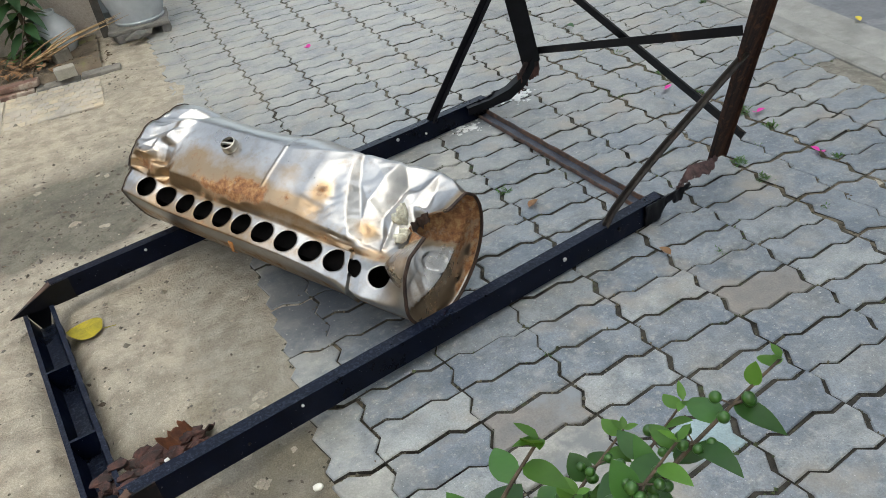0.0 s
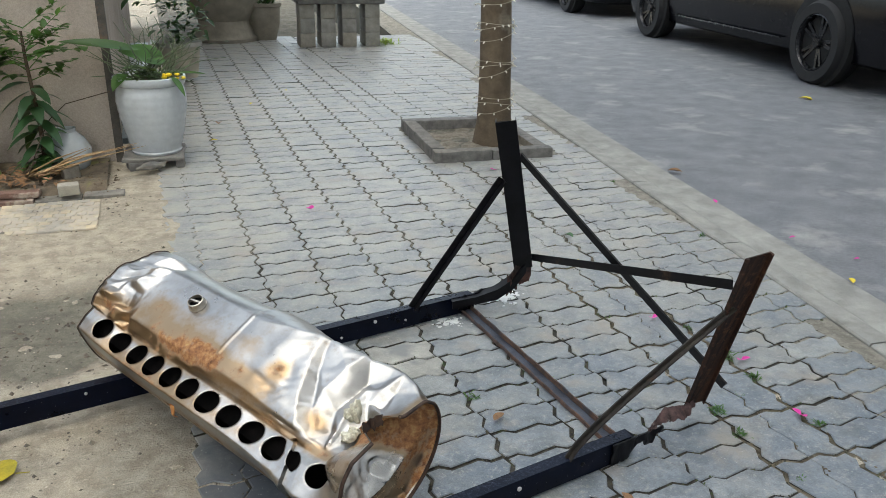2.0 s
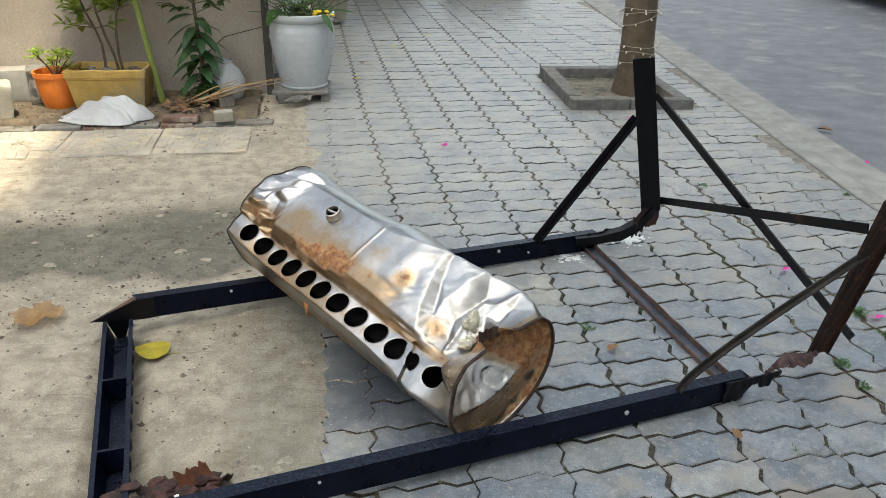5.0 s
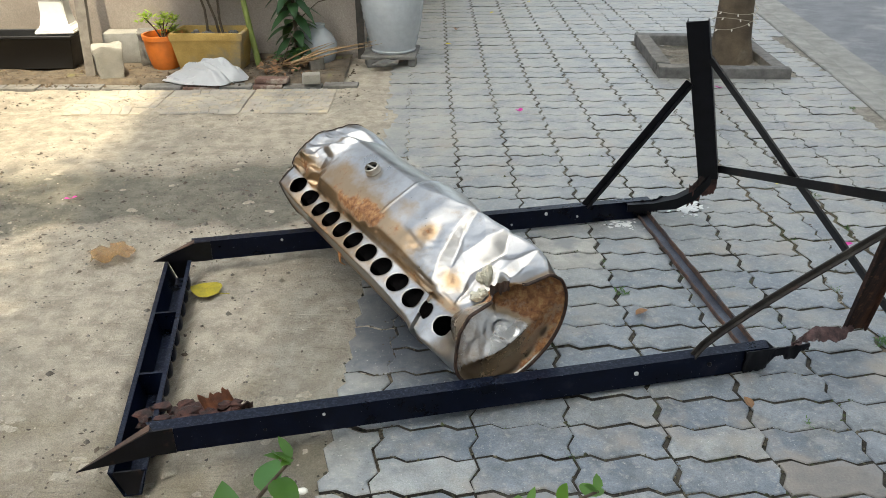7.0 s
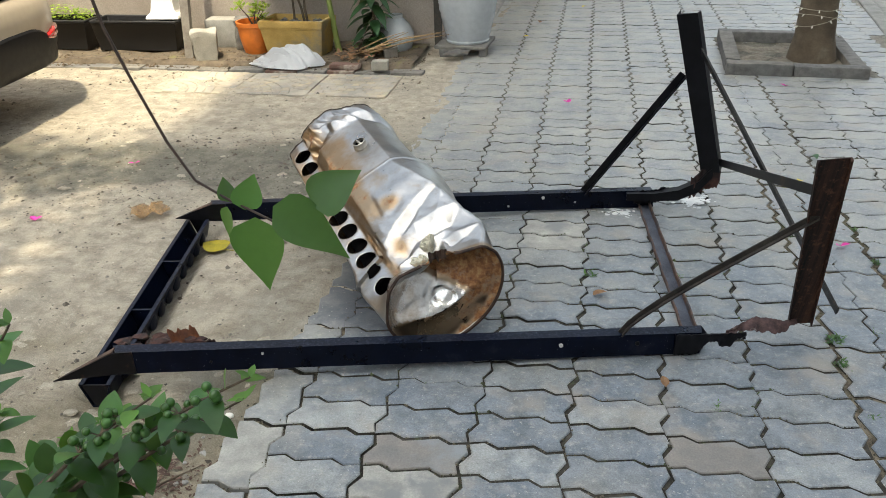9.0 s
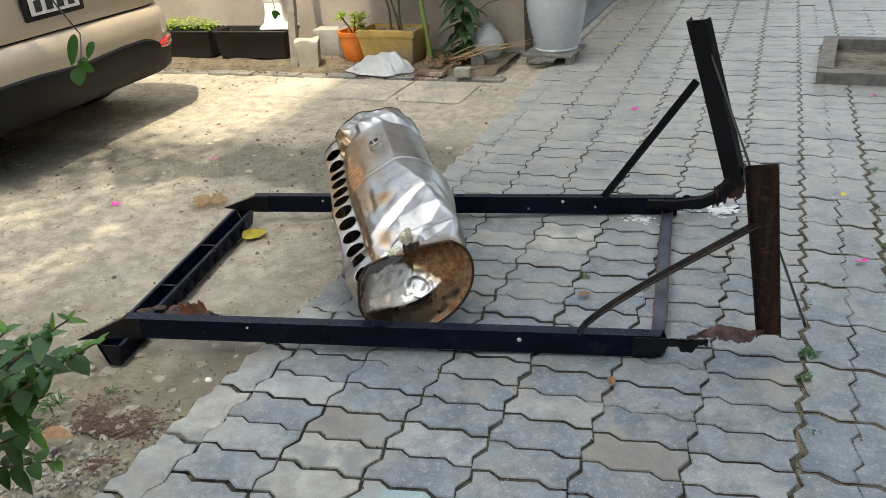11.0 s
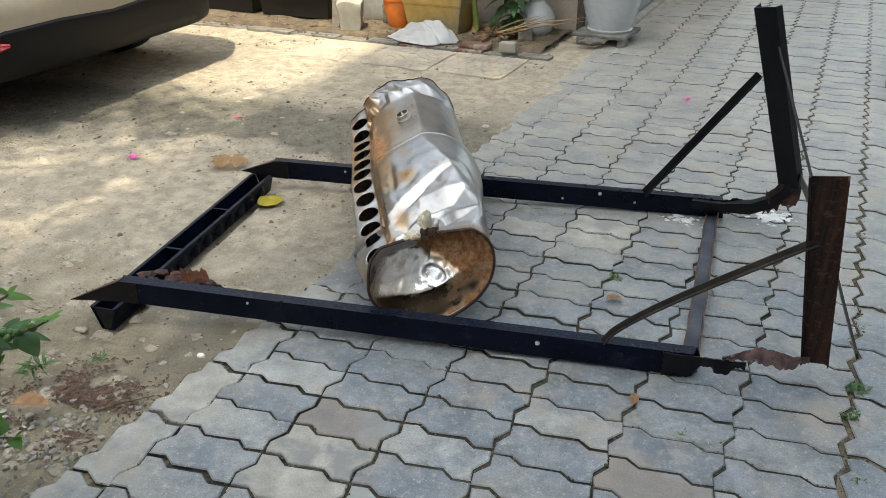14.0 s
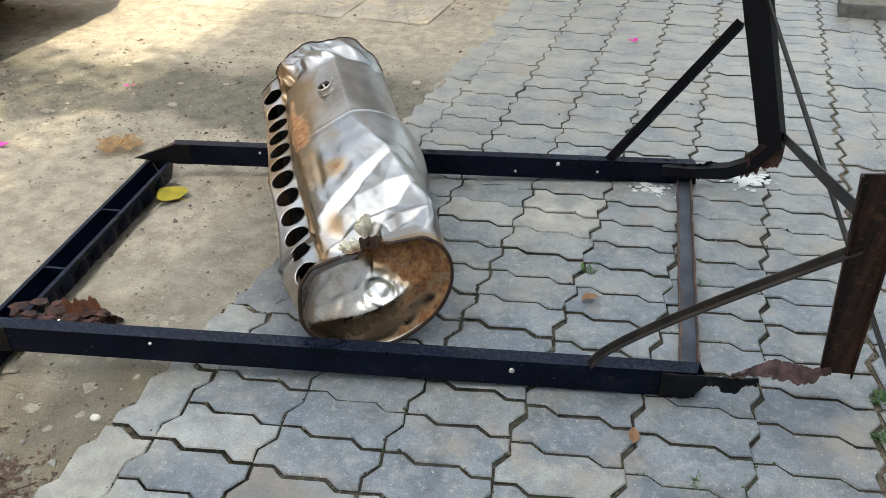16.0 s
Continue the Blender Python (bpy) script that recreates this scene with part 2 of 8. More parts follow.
    base = mix(t, ramp(t, noise_tex(t, v, 105, 4, 0.7), [(0.29, 0.75), (0.35, 0.0)]), base, (0.065, 0.065, 0.065))
    # pool under the tank: dark block stain plus the tank's shade painted in
    shade_stain, dist = t.nodes.new("ShaderNodeVectorMath"), t.nodes.new("ShaderNodeMath")
    shade_stain.operation, dist.operation = "DISTANCE", "MULTIPLY_ADD"
    t.links.new(g.outputs["Position"], shade_stain.inputs[0])
    shade_stain.inputs[1].default_value = (0.43, 1.78, 0.0)
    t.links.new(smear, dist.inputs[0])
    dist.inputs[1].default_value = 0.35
    t.links.new(shade_stain.outputs["Value"], dist.inputs[2])
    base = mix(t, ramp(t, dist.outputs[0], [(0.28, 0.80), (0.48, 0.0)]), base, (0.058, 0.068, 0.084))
    dots = ramp(t, noise_tex(t, v, 170, 2, 0.5), [(0.70, 0.0), (0.73, 0.8)])
    base = mix(t, dots, base, (0.48, 0.47, 0.44))
    t.links.new(base, s.inputs["Base Color"])
    t.links.new(ramp(t, mottle, [(0.3, 0.30), (0.7, 0.52)]), s.inputs["Roughness"])
    h = mix(t, 0.35, mottle, blot)
    h = mix(t, 0.3, h, fine)
    bump(t, s, h, 0.5, 0.005)
    return m


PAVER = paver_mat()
BED = rough_mat("joint_soil", (0.075, 0.066, 0.050), (0.018, 0.016, 0.013), 30, 500, 1.0, world_space=True, bumpy=0.6, stain=(0.07, 0.09, 0.03), stain_at=(0.6, 0.7))
SAND = grit_mat("sand", (0.525, 0.465, 0.37), (0.36, 0.315, 0.247), (0.61, 0.55, 0.45), (0.31, 0.28, 0.228), patches=(("damp", (0.46, 0.485, 0.49)), ("soiled", (0.63, 0.62, 0.57)), ("grey", (0.78, 0.80, 0.82))))
GREYSAND = grit_mat("cement_sand", (0.36, 0.335, 0.285), (0.22, 0.205, 0.172), (0.46, 0.43, 0.37), (0.28, 0.255, 0.21))
GAPSOIL = grit_mat("joint_litter", (0.215, 0.18, 0.13), (0.09, 0.075, 0.054), (0.30, 0.26, 0.20), (0.07, 0.075, 0.035))
JOINTDUST = grit_mat("joint_dust", (0.225, 0.205, 0.165), (0.125, 0.115, 0.092), (0.30, 0.275, 0.225), (0.09, 0.085, 0.055))
SOILY = grit_mat("dark_soil", (0.30, 0.262, 0.205), (0.185, 0.16, 0.125), (0.37, 0.335, 0.27), (0.16, 0.135, 0.10), (0.56, 0.74))
ASPHALT = rough_mat("asphalt", (0.212, 0.217, 0.230), (0.140, 0.146, 0.160), 5.0, 80, 0.62, world_space=True, bumpy=1.0, dist=0.006, stain=(0.31, 0.305, 0.295), stain_at=(0.56, 0.72))
KERB = rough_mat("kerb_concrete", (0.385, 0.375, 0.345), (0.245, 0.24, 0.222), 8, 260, 0.9, world_space=True, bumpy=0.6, stain=(0.18, 0.175, 0.155), stain_at=(0.56, 0.72))
PLASTER = rough_mat("wall_plaster", (0.47, 0.41, 0.353), (0.335, 0.285, 0.242), 2.0, 120, 0.95, world_space=True, bumpy=0.6, dist=0.006, stain=(0.30, 0.26, 0.23), stain_at=(0.6, 0.8))


def painted_mat(name, light, dark, chip, roughness, chip_at=(0.64, 0.70), worn=(0.075, 0.095, 0.14)):
    """Old gloss paint on steel: dust, scratches and specks, with a paler speckled tone on upward-facing faces."""
    m, t, s = nodes_of(name)
    v = mapping(t, 1.0, True)
    dust, specks, grain = noise_tex(t, v, 9, 7, 0.65), noise_tex(t, v, 120, 4, 0.75), noise_tex(t, v, 420, 2)
    base = mix(t, ramp(t, dust, [(0.35, 0.0), (0.65, 1.0)]), dark, light)
    base = mix(t, ramp(t, specks, [chip_at and (chip_at[0], 0.0), (chip_at[1], 0.9)]), base, chip)
    base = mix(t, ramp(t, dust, [(0.60, 0.0), (0.80, 0.12)]), base, (0.16, 0.145, 0.12))
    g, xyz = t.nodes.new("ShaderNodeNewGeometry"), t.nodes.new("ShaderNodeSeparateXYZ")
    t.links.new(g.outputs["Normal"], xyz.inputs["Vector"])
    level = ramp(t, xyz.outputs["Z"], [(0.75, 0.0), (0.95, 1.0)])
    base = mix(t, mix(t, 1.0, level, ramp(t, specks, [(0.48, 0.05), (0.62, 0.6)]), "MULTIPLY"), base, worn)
    t.links.new(base, s.inputs["Base Color"])
    t.links.new(ramp(t, dust, [(0.3, roughness), (0.7, min(1, roughness + 0.25))]), s.inputs["Roughness"])
    s.inputs["Specular IOR Level"].default_value = 0.13
    bump(t, s, mix(t, 0.5, specks, grain), 0.03, 0.001)
    return m


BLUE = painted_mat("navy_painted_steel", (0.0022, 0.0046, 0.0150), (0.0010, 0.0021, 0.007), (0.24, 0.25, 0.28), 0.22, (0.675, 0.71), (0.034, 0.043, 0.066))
BLACK = rough_mat("black_painted_steel", (0.007, 0.007, 0.010), (0.003, 0.003, 0.004), 18, 200, 0.42, world_space=True, bumpy=0.1, dist=0.001, stain=(0.05, 0.028, 0.018), stain_at=(0.62, 0.72), spec=0.22)
RUST = rough_mat("rusted_steel", (0.115, 0.048, 0.036), (0.024, 0.013, 0.012), 35, 260, 0.9, world_space=True, bumpy=0.7, dist=0.004, stain=(0.02, 0.014, 0.012), stain_at=(0.5, 0.62))
STEEL = steel_mat(gloss=0.31, tone=1.04)


# ---- building helpers ----
def mesh_of(bm, name):
    me = bpy.data.meshes.new(name)
    bm.normal_update()
    bm.to_mesh(me)
    bm.free()
    return me


def smooth(me, angle=35):
    for p in me.polygons:
        p.use_smooth = True
    try:
        me.set_sharp_from_angle(angle=radians(angle))
    except AttributeError:
        pass
    return me


def part(name, bm, material, parent=None, label="", angle=35, kind=""):
    me = bm if isinstance(bm, bpy.types.Mesh) else mesh_of(bm, name)
    if not me.materials:
        me.materials.append(material)
    smooth(me, angle)
    ob = new(name, me)
    if parent is not None:
        ob.parent = parent
    return tagged(ob, label, kind=kind)


def thing(name, label, category, at=(0, 0, 0), turn=0, group="", kind="", m=None):
    ob = new(name)
    ob.empty_display_size = 0.05
    ob.matrix_basis = m if m is not None else pose(*at, 0, 0, turn)
    return tagged(ob, label, category, group, kind)


def box(bm, lo, hi, m=Matrix(), bevel=0.0):
    r = bmesh.ops.create_cube(bm, size=1)
    vs = r["verts"]
    for v in vs:
        v.co = m @ Vector([(l + h) / 2 + c * (h - l) for l, h, c in zip(lo, hi, v.co)])
    if bevel:
        bmesh.ops.bevel(bm, geom=list({e for v in vs for e in v.link_edges}), offset=bevel, segments=2, affect="EDGES", profile=0.5)
    return bm


def lathe(bm, profile, segments=40, m=Matrix(), wobble=0.0):
    """Turn (radius, height) pairs round z; closes ends of radius 0."""
    rings = []
    for r, z in profile:
        if r < 1e-5:
            rings.append([bm.verts.new(m @ Vector((0, 0, z)))])
        else:
            rings.append([bm.verts.new(m @ Vector((r * math.cos(a) * (1 + wobble * math.sin(3 * a + z * 9)), r * math.sin(a) * (1 + wobble * math.cos(2 * a + z * 7)), z))) for a in [2 * math.pi * k / segments for k in range(segments)]])
    for a, b in zip(rings, rings[1:]):
        for k in range(segments):
            n = (k + 1) % segments
            if len(a) == 1 and len(b) > 1:
                bm.faces.new((a[0], b[k], b[n]))
            elif len(b) == 1 and len(a) > 1:
                bm.faces.new((a[k], b[0], a[n]))
            elif len(a) > 1:
                bm.faces.new((a[k], b[k], b[n], a[n]))
    bmesh.ops.recalc_face_normals(bm, faces=bm.faces)
    return bm


def tube(bm, points, radii, sides=8):
    """A round rod through points, with a radius at each."""
    pts = [Vector(p) for p in points]
    if not hasattr(radii, "__len__"):
        radii = [radii] * len(pts)
    rings, up = [], Vector((0.31, 0.17, 0.93))
    for k, p in enumerate(pts):
        d = (pts[min(k + 1, len(pts) - 1)] - pts[max(k - 1, 0)]).normalized()
        x = d.cross(up)
        if x.length < 1e-3:
            x = d.cross(Vector((1, 0, 0)))
        x.normalize()
        y = x.cross(d)
        rings.append([bm.verts.new(p + radii[k] * (math.cos(a) * x + math.sin(a) * y)) for a in [2 * math.pi * j / sides for j in range(sides)]])
    for a, b in zip(rings, rings[1:]):
        for j in range(sides):
            bm.faces.new((a[j], a[(j + 1) % sides], b[(j + 1) % sides], b[j]))
    bm.faces.new(rings[0])
    bm.faces.new(rings[-1][::-1])
    bmesh.ops.recalc_face_normals(bm, faces=bm.faces)
    return bm


def sweep(bm, section, a, b, side, segments=1, bend=None, rag=0.0, seed=0):
    """Sweep a closed 2D section (side, up) from a to b; side is the horizontal direction of the section's x. rag: uneven torn ends."""
    a, b, side = Vector(a), Vector(b), Vector(side).normalized()
    d = (b - a).normalized()
    side = (side - d * side.dot(d)).normalized()
    up = side.cross(d) if side.cross(d).z > 0 or abs(d.z) > 0.7 else d.cross(side)
    rnd = random.Random(seed)
    rings = []
    for k in range(segments + 1):
        f = k / segments
        c = a.lerp(b, f) + (bend(f) if bend else Vector())
        ring = []
        for x, y in section:
            p = c + side * x + up * y
            if rag and k in (0, segments):
                p += d * rnd.uniform(-rag, rag)
            ring.append(bm.verts.new(p))
        rings.append(ring)
    n = len(section)
    for p, q in zip(rings, rings[1:]):
        for j in range(n):
            bm.faces.new((p[j], p[(j + 1) % n], q[(j + 1) % n], q[j]))
    bm.faces.new(rings[0][::-1])
    bm.faces.new(rings[-1])
    bmesh.ops.recalc_face_normals(bm, faces=bm.faces)
    return bm


def channel(w, h, t=0.004):
    """A C section: web at x = 0 from y = 0 to h, flanges w wide towards +x."""
    return [(0, 0), (w, 0), (w, t), (t, t), (t, h - t), (w, h - t), (w, h), (0, h)]


def angle_iron(w, h, t=0.004):
    return [(0, 0), (w, 0), (w, t), (t, t), (t, h), (0, h)]


def window(v, lo, hi, soft):
    a = min(1.0, max(0.0, (v - lo) / soft))
    b = min(1.0, max(0.0, (hi - v) / soft))
    a, b = a * a * (3 - 2 * a), b * b * (3 - 2 * b)
    return a * b


# ---- ground, pavement, road ----
def kerb_x(y):
    """Where the pavers meet the kerb."""
    return 2.70 + 0.128 * (y - 3.0)


def edge_x(y):
    """Where the sand meets the pavers."""
    return 0.270 + 0.012 * math.sin(y * 2.1) + 0.02 * min(1.0, max(0.0, (y - 1.5) / 0.3)) + (0.08 if y > 4.5 else 0.0)


def ground_z(x, y):
    """Height of the sand, and of the bed under the pavers."""
    p = Vector((x, y, 0))
    rough = 0.007 * noise.noise(p * 3.1) + 0.008 * noise.noise(p * 8) + 0.007 * max(0, noise.noise(p * 17)) - 0.006 * max(0, noise.noise(p * 13 + Vector((7, 3, 1))) - 0.1)
    ruts = 0.0045 * math.sin((x * 0.97 + y * 0.25) * 95 + 3 * noise.noise(p * 4)) * max(0.0, noise.noise(p * 1.7 + Vector((4, 2, 0))) + 0.1)
    dip = -0.045 * math.exp(-(((x + 0.15) / 0.5) ** 2 + ((y - 0.95) / 0.42) ** 2))
    z = -0.003 + rough + ruts + dip
    # pressed down under the rack's trough
    f = min(1.0, max(0.0, (2.145 - y) / 0.965))
    off = x - (-0.305 + 0.155 * f)
    if 1.13 < y < 2.2 and abs(off) < 0.075:
        z = min(z, -0.030 - 0.030 * f + 0.9 * max(0.0, abs(off) - 0.035))
    f = min(1.0, max(0.0, (x - edge_x(y) + 0.03) / 0.05))
    bed = (-0.0050 if 1.75 < x < 2.07 else (-0.0048 if x < 0.43 else -0.0065)) + 0.004 * noise.noise(p * 22)
    # the joints are filled with dust further along the pavement
    far = min(1.0, max(0.0, (y - 2.7) / 0.9))
    bed = bed * (1 - far) + (-0.0052 + 0.0008 * noise.noise(p * 22)) * far
    # sand blown over the first blocks
    wide = 0.30 + 0.70 * min(1.0, max(0.0, (y - 2.1) / 0.5))
    over = wide * (0.09 * noise.noise(Vector((x * 2.5, y * 2.5, 7))) + 0.04 * noise.noise(Vector((x * 11, y * 11, 2)))) - (x - edge_x(y))
    if over > 0:
        bed = bed * max(0.0, 1 - over / 0.04) + (0.0025 + 0.004 * noise.noise(p * 9)) * min(1.0, over / 0.04)
    return z * (1 - f) + (min(z, bed) if over <= 0 else bed) * f


bm = bmesh.new()
damp, soiled, grey = bm.verts.layers.float.new("damp"), bm.verts.layers.float.new("soiled"), bm.verts.layers.float.new("grey")
xs = [-400, -60, -12, -6, -4] + [-3.2 + 0.028 * k for k in range(0, 145)] + [0.9 + 0.1 * k for k in range(0, 9)] + [1.74 + 0.02 * k for k in range(0, 19)] + [2.2 + 0.1 * k for k in range(0, 9)]
ys = [-400, -60, -10, -3, -1.2] + [-0.4 + 0.028 * k for k in range(0, 190)] + [4.95 + 0.15 * k for k in range(0, 42)] + [11.6, 14, 20, 60, 400]


def bell(v):
    return math.exp(-v * v)


def ground_vert(x, y):
    near = -3.5 < x < 2.8 and -1 < y < 11
    v = bm.verts.new((x, y, -0.14 if x > kerb_x(max(min(y, 24), -8)) + 0.03 else (ground_z(x, y) if near else -0.02)))
    if near:
        n = noise.noise(Vector((x * 2.3, y * 2.3, 4))) + 0.5 * noise.noise(Vector((x * 9, y * 9, 1)))
        v[damp] = 1.15 * bell((y - 2.85 - 0.12 * x + 0.2 * n) / 0.34) * (0.85 + 0.6 * n)
        v[soiled] = 0.85 * max(0.0, min(1.0, (1.50 + 0.35 * n - y) / 0.6)) * max(0.0, min(1.0, (x + 1.5 - 0.4 * n) / 0.5)) + 0.2 * bell((y - 4.35) / 0.10) + 0.3 * max(0.0, n - 0.25)
        v[grey] = 0.75 * bell((x - 0.17 - 0.05 * n) / 0.13) * max(0.0, min(1.0, (2.5 - y) / 0.4)) * max(0.0, min(1.0, (y - 0.9) / 0.3))
    return v


grid = [[ground_vert(x, y) for y in ys] for x in xs]
for i in range(len(xs) - 1):
    for j in range(len(ys) - 1):
        f = bm.faces.new((grid[i][j], grid[i + 1][j], grid[i + 1][j + 1], grid[i][j + 1]))
        cx, cy = (xs[i] + xs[i + 1]) / 2, (ys[j] + ys[j + 1]) / 2
        dusty = cy > 3.0 + 0.6 * noise.noise(Vector((cx * 2, cy * 2, 3)))
        f.material_index = (3 if dusty else 1) if cx > 0.42 and -2 < cy < 30 and (dusty or ground_z(cx, cy) < -0.003) else 0
        if 1.755 < cx < 2.06 and f.material_index == 1 or (0.34 < cx < 0.44 and -2 < cy < 1.6 and ground_z(cx, cy) < -0.0005):
            f.material_index = 2
me = mesh_of(bm, "ground")
me.materials.append(SAND)
me.materials.append(BED)
me.materials.append(GAPSOIL)
me.materials.append(JOINTDUST)
tagged(part("ground", me, SAND), "pale trampled sand with tyre marks and fine gravel", "ground", kind="structure")

# road: a gently cambered sheet from the gutter to the horizon
bm = bmesh.new()
ry = [-400, -60, -8] + [-4 + 0.5 * k for k in range(0, 44)] + [24, 60, 400]
rows = []
for y in ry:
    k = kerb_x(min(max(y, -8), 24)) + 0.12
    rows.append([bm.verts.new((k + o, y, z)) for o, z in ((0.0, -0.040), (0.16, -0.036), (0.26, -0.034), (1.2, -0.015), (3.0, 0.02), (5.0, 0.03), (9.0, -0.02), (400.0, -0.1))])
for a, b in zip(rows, rows[1:]):
    for j in range(len(a) - 1):
        f = bm.faces.new((a[j], a[j + 1], b[j + 1], b[j]))
        f.material_index = 1 if j < 2 else 0
me = mesh_of(bm, "road")
me.materials.append(ASPHALT)
me.materials.append(KERB)
tagged(part("road", me, ASPHALT), "worn grey asphalt street with dusty patches", "road", kind="structure")

# mortar bed that carries the pavement up to the kerb
bm = bmesh.new()
strip = []
for k in range(53):
    y = -4 + 0.5 * k
    strip.append([bm.verts.new((kerb_x(y) + o, y, z)) for o, z in ((-0.30, -0.030), (-0.26, -0.0042), (0.012, -0.0035), (0.014, -0.06))])
for a, b in zip(strip, strip[1:]):
    for j in range(3):
        bm.faces.new((a[j], a[j + 1], b[j + 1], b[j]))
tagged(part("kerb_bedding", bm, GREYSAND), "dirty grey mortar between pavers and kerb", "mortar", kind="structure")
# kerb stones, rounded towards the road
kerb = thing("kerb", "row of grey concrete kerb stones beside the road", "kerb", kind="structure")
y = -4.0
while y < 22:
    n = min(y + 0.98, 22)
    bm = bmesh.new()
    sec = [(0.0, -0.12), (0.0, 0.004), (0.008, 0.010), (0.10, 0.006), (0.135, -0.012), (0.158, -0.045), (0.168, -0.12)]
    ring = []
    for yy in [y + 0.004 + (n - y - 0.008) * k / 4 for k in range(5)]:
        wob = 0.004 * noise.noise(Vector((yy * 3, 1, 0)))
        ring.append([bm.verts.new((kerb_x(yy) + 0.008 + px + wob, yy, pz + wob * 0.5)) for px, pz in sec])
    for a, b in zip(ring, ring[1:]):
        for j in range(len(sec) - 1):
            bm.faces.new((a[j], b[j], b[j + 1], a[j + 1]))
    bm.faces.new(ring[0])
    bm.faces.new(ring[-1][::-1])
    bmesh.ops.recalc_face_normals(bm, faces=bm.faces)
    part("kerb_stone", bm, KERB, kerb)
    y = n


# ---- the wrecked rack ----
def rail_point(f, a, b):
    return Vector(a).lerp(Vector(b), f)


def hole_disc(bm, at, normal, r=0.006):
    m = Matrix.Translation(at) @ Vector(normal).to_track_quat("Z", "Y").to_matrix().to_4x4()
    lathe(bm, [(r, 0.0), (r, 0.003), (r * 0.7, 0.0045), (0, 0.0045)], 10, m)
    return bm


NR, NL = Vector((1.455, 1.592, 0.0)), Vector((-0.100, 1.217, 0.040))
FR, FL = Vector((1.335, 2.565, 0.0)), Vector((-0.248, 2.147, 0.045))
nd, fd = (NR - NL).normalized(), (FR - FL).normalized()
inward = Vector((-nd.y, nd.x, 0))
rack = thing("steel_rack", "wrecked navy steel rack with rusted torn ends lying on pavers", "metal frame", (0.6, 1.9, 0))
rack_inv = rack.matrix_basis.inverted()


def rack_part(name, bm, mat, label="", parent=None, angle=30):
    ob = part(name, bm, mat, parent or rack, label, angle)
    if parent is None:
        ob.matrix_parent_inverse = rack_inv
    return ob


H = 0.066
bm = bmesh.new()
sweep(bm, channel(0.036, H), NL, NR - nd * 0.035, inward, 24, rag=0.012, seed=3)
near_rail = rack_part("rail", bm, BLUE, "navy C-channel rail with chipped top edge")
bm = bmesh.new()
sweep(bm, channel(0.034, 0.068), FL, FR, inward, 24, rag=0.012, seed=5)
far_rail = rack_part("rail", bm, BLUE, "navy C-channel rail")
# discs for the rail holes; the bright ones paint the light showing in them
for rail, pts in ((near_rail, ((0.735, 0.042, 0.0085, 1), (0.865, 0.04, 0.009, 0), (0.24, 0.05, 0.005, 1), (0.155, 0.03, 0.005, 0))), (far_rail, ((0.745, 0.052, 0.0085, 1), (0.82, 0.03, 0.006, 1), (0.665, 0.022, 0.006, 1), (0.17, 0.05, 0.006, 1)))):
    a, b = (NL, NR) if rail is near_rail else (FL, FR)
    for f, z, r, bright in pts:
        bm = bmesh.new()
        hole_disc(bm, rail_point(f, a, b) + Vector((0, 0, z)) - inward * 0.001, -inward, r * 0.72)
        ob = part("bolt_hole", bm, plain_mat("lit_hole", (0.55, 0.55, 0.55), 0.5, 0.6) if bright and "lit_hole" not in bpy.data.materials else (bpy.data.materials["lit_hole"] if bright else BLACK), rail)

# pointed corner plates over the left ends
RUSTBROWN = rough_mat("brown_rust", (0.14, 0.075, 0.048), (0.05, 0.032, 0.026), 24, 220, 0.85, world_space=True, bumpy=0.4, stain=(0.02, 0.02, 0.024), stain_at=(0.56, 0.64))
for tip, root, back in ((Vector((-0.256, 1.169, 0.036)), NL, Vector((-0.142, 1.327, 0.052))), (Vector((-0.371, 2.097, 0.072)), FL, Vector((-0.262, 2.16, 0.09)))):
    bm = bmesh.new()
    top = [root + Vector((0, 0, H)), tip, root + Vector((0.0, 0, 0.0)), root + nd * 0.05, root + nd * 0.05 + Vector((0, 0, H + 0.002))]
    top = [p - inward * 0.0025 for p in top]
    f1 = [bm.verts.new(p) for p in top]
    f2 = [bm.verts.new(p + inward * 0.004) for p in top]
    bm.faces.new(f1)
    bm.faces.new(f2[::-1])
    for k in range(len(top)):
        bm.faces.new((f1[k], f2[k], f2[(k + 1) % 5], f1[(k + 1) % 5]))
    bmesh.ops.recalc_face_normals(bm, faces=bm.faces)
    plate = rack_part("corner_plate", bm, BLACK, "pointed corner plate")
    # folded flange on the sloping edge
    bm = bmesh.new()
    q = [root + Vector((0, 0, H + 0.003)), tip, tip + Vector((0.026, 0.024, 0.004)), root + inward * 0.024 + Vector((0.0, 0, H + 0.003))]
    g1 = [bm.verts.new(p) for p in q]
    g2 = [bm.verts.new(p - Vector((0, 0, 0.004))) for p in q]
    bm.faces.new(g1[::-1])
    bm.faces.new(g2)
    for k in range(4):
        bm.faces.new((g1[k], g2[k], g2[(k + 1) % 4], g1[(k + 1) % 4]))
    bmesh.ops.recalc_face_normals(bm, faces=bm.faces)
    part("flange", bm, RUSTBROWN, plate, "rusty folded flange")

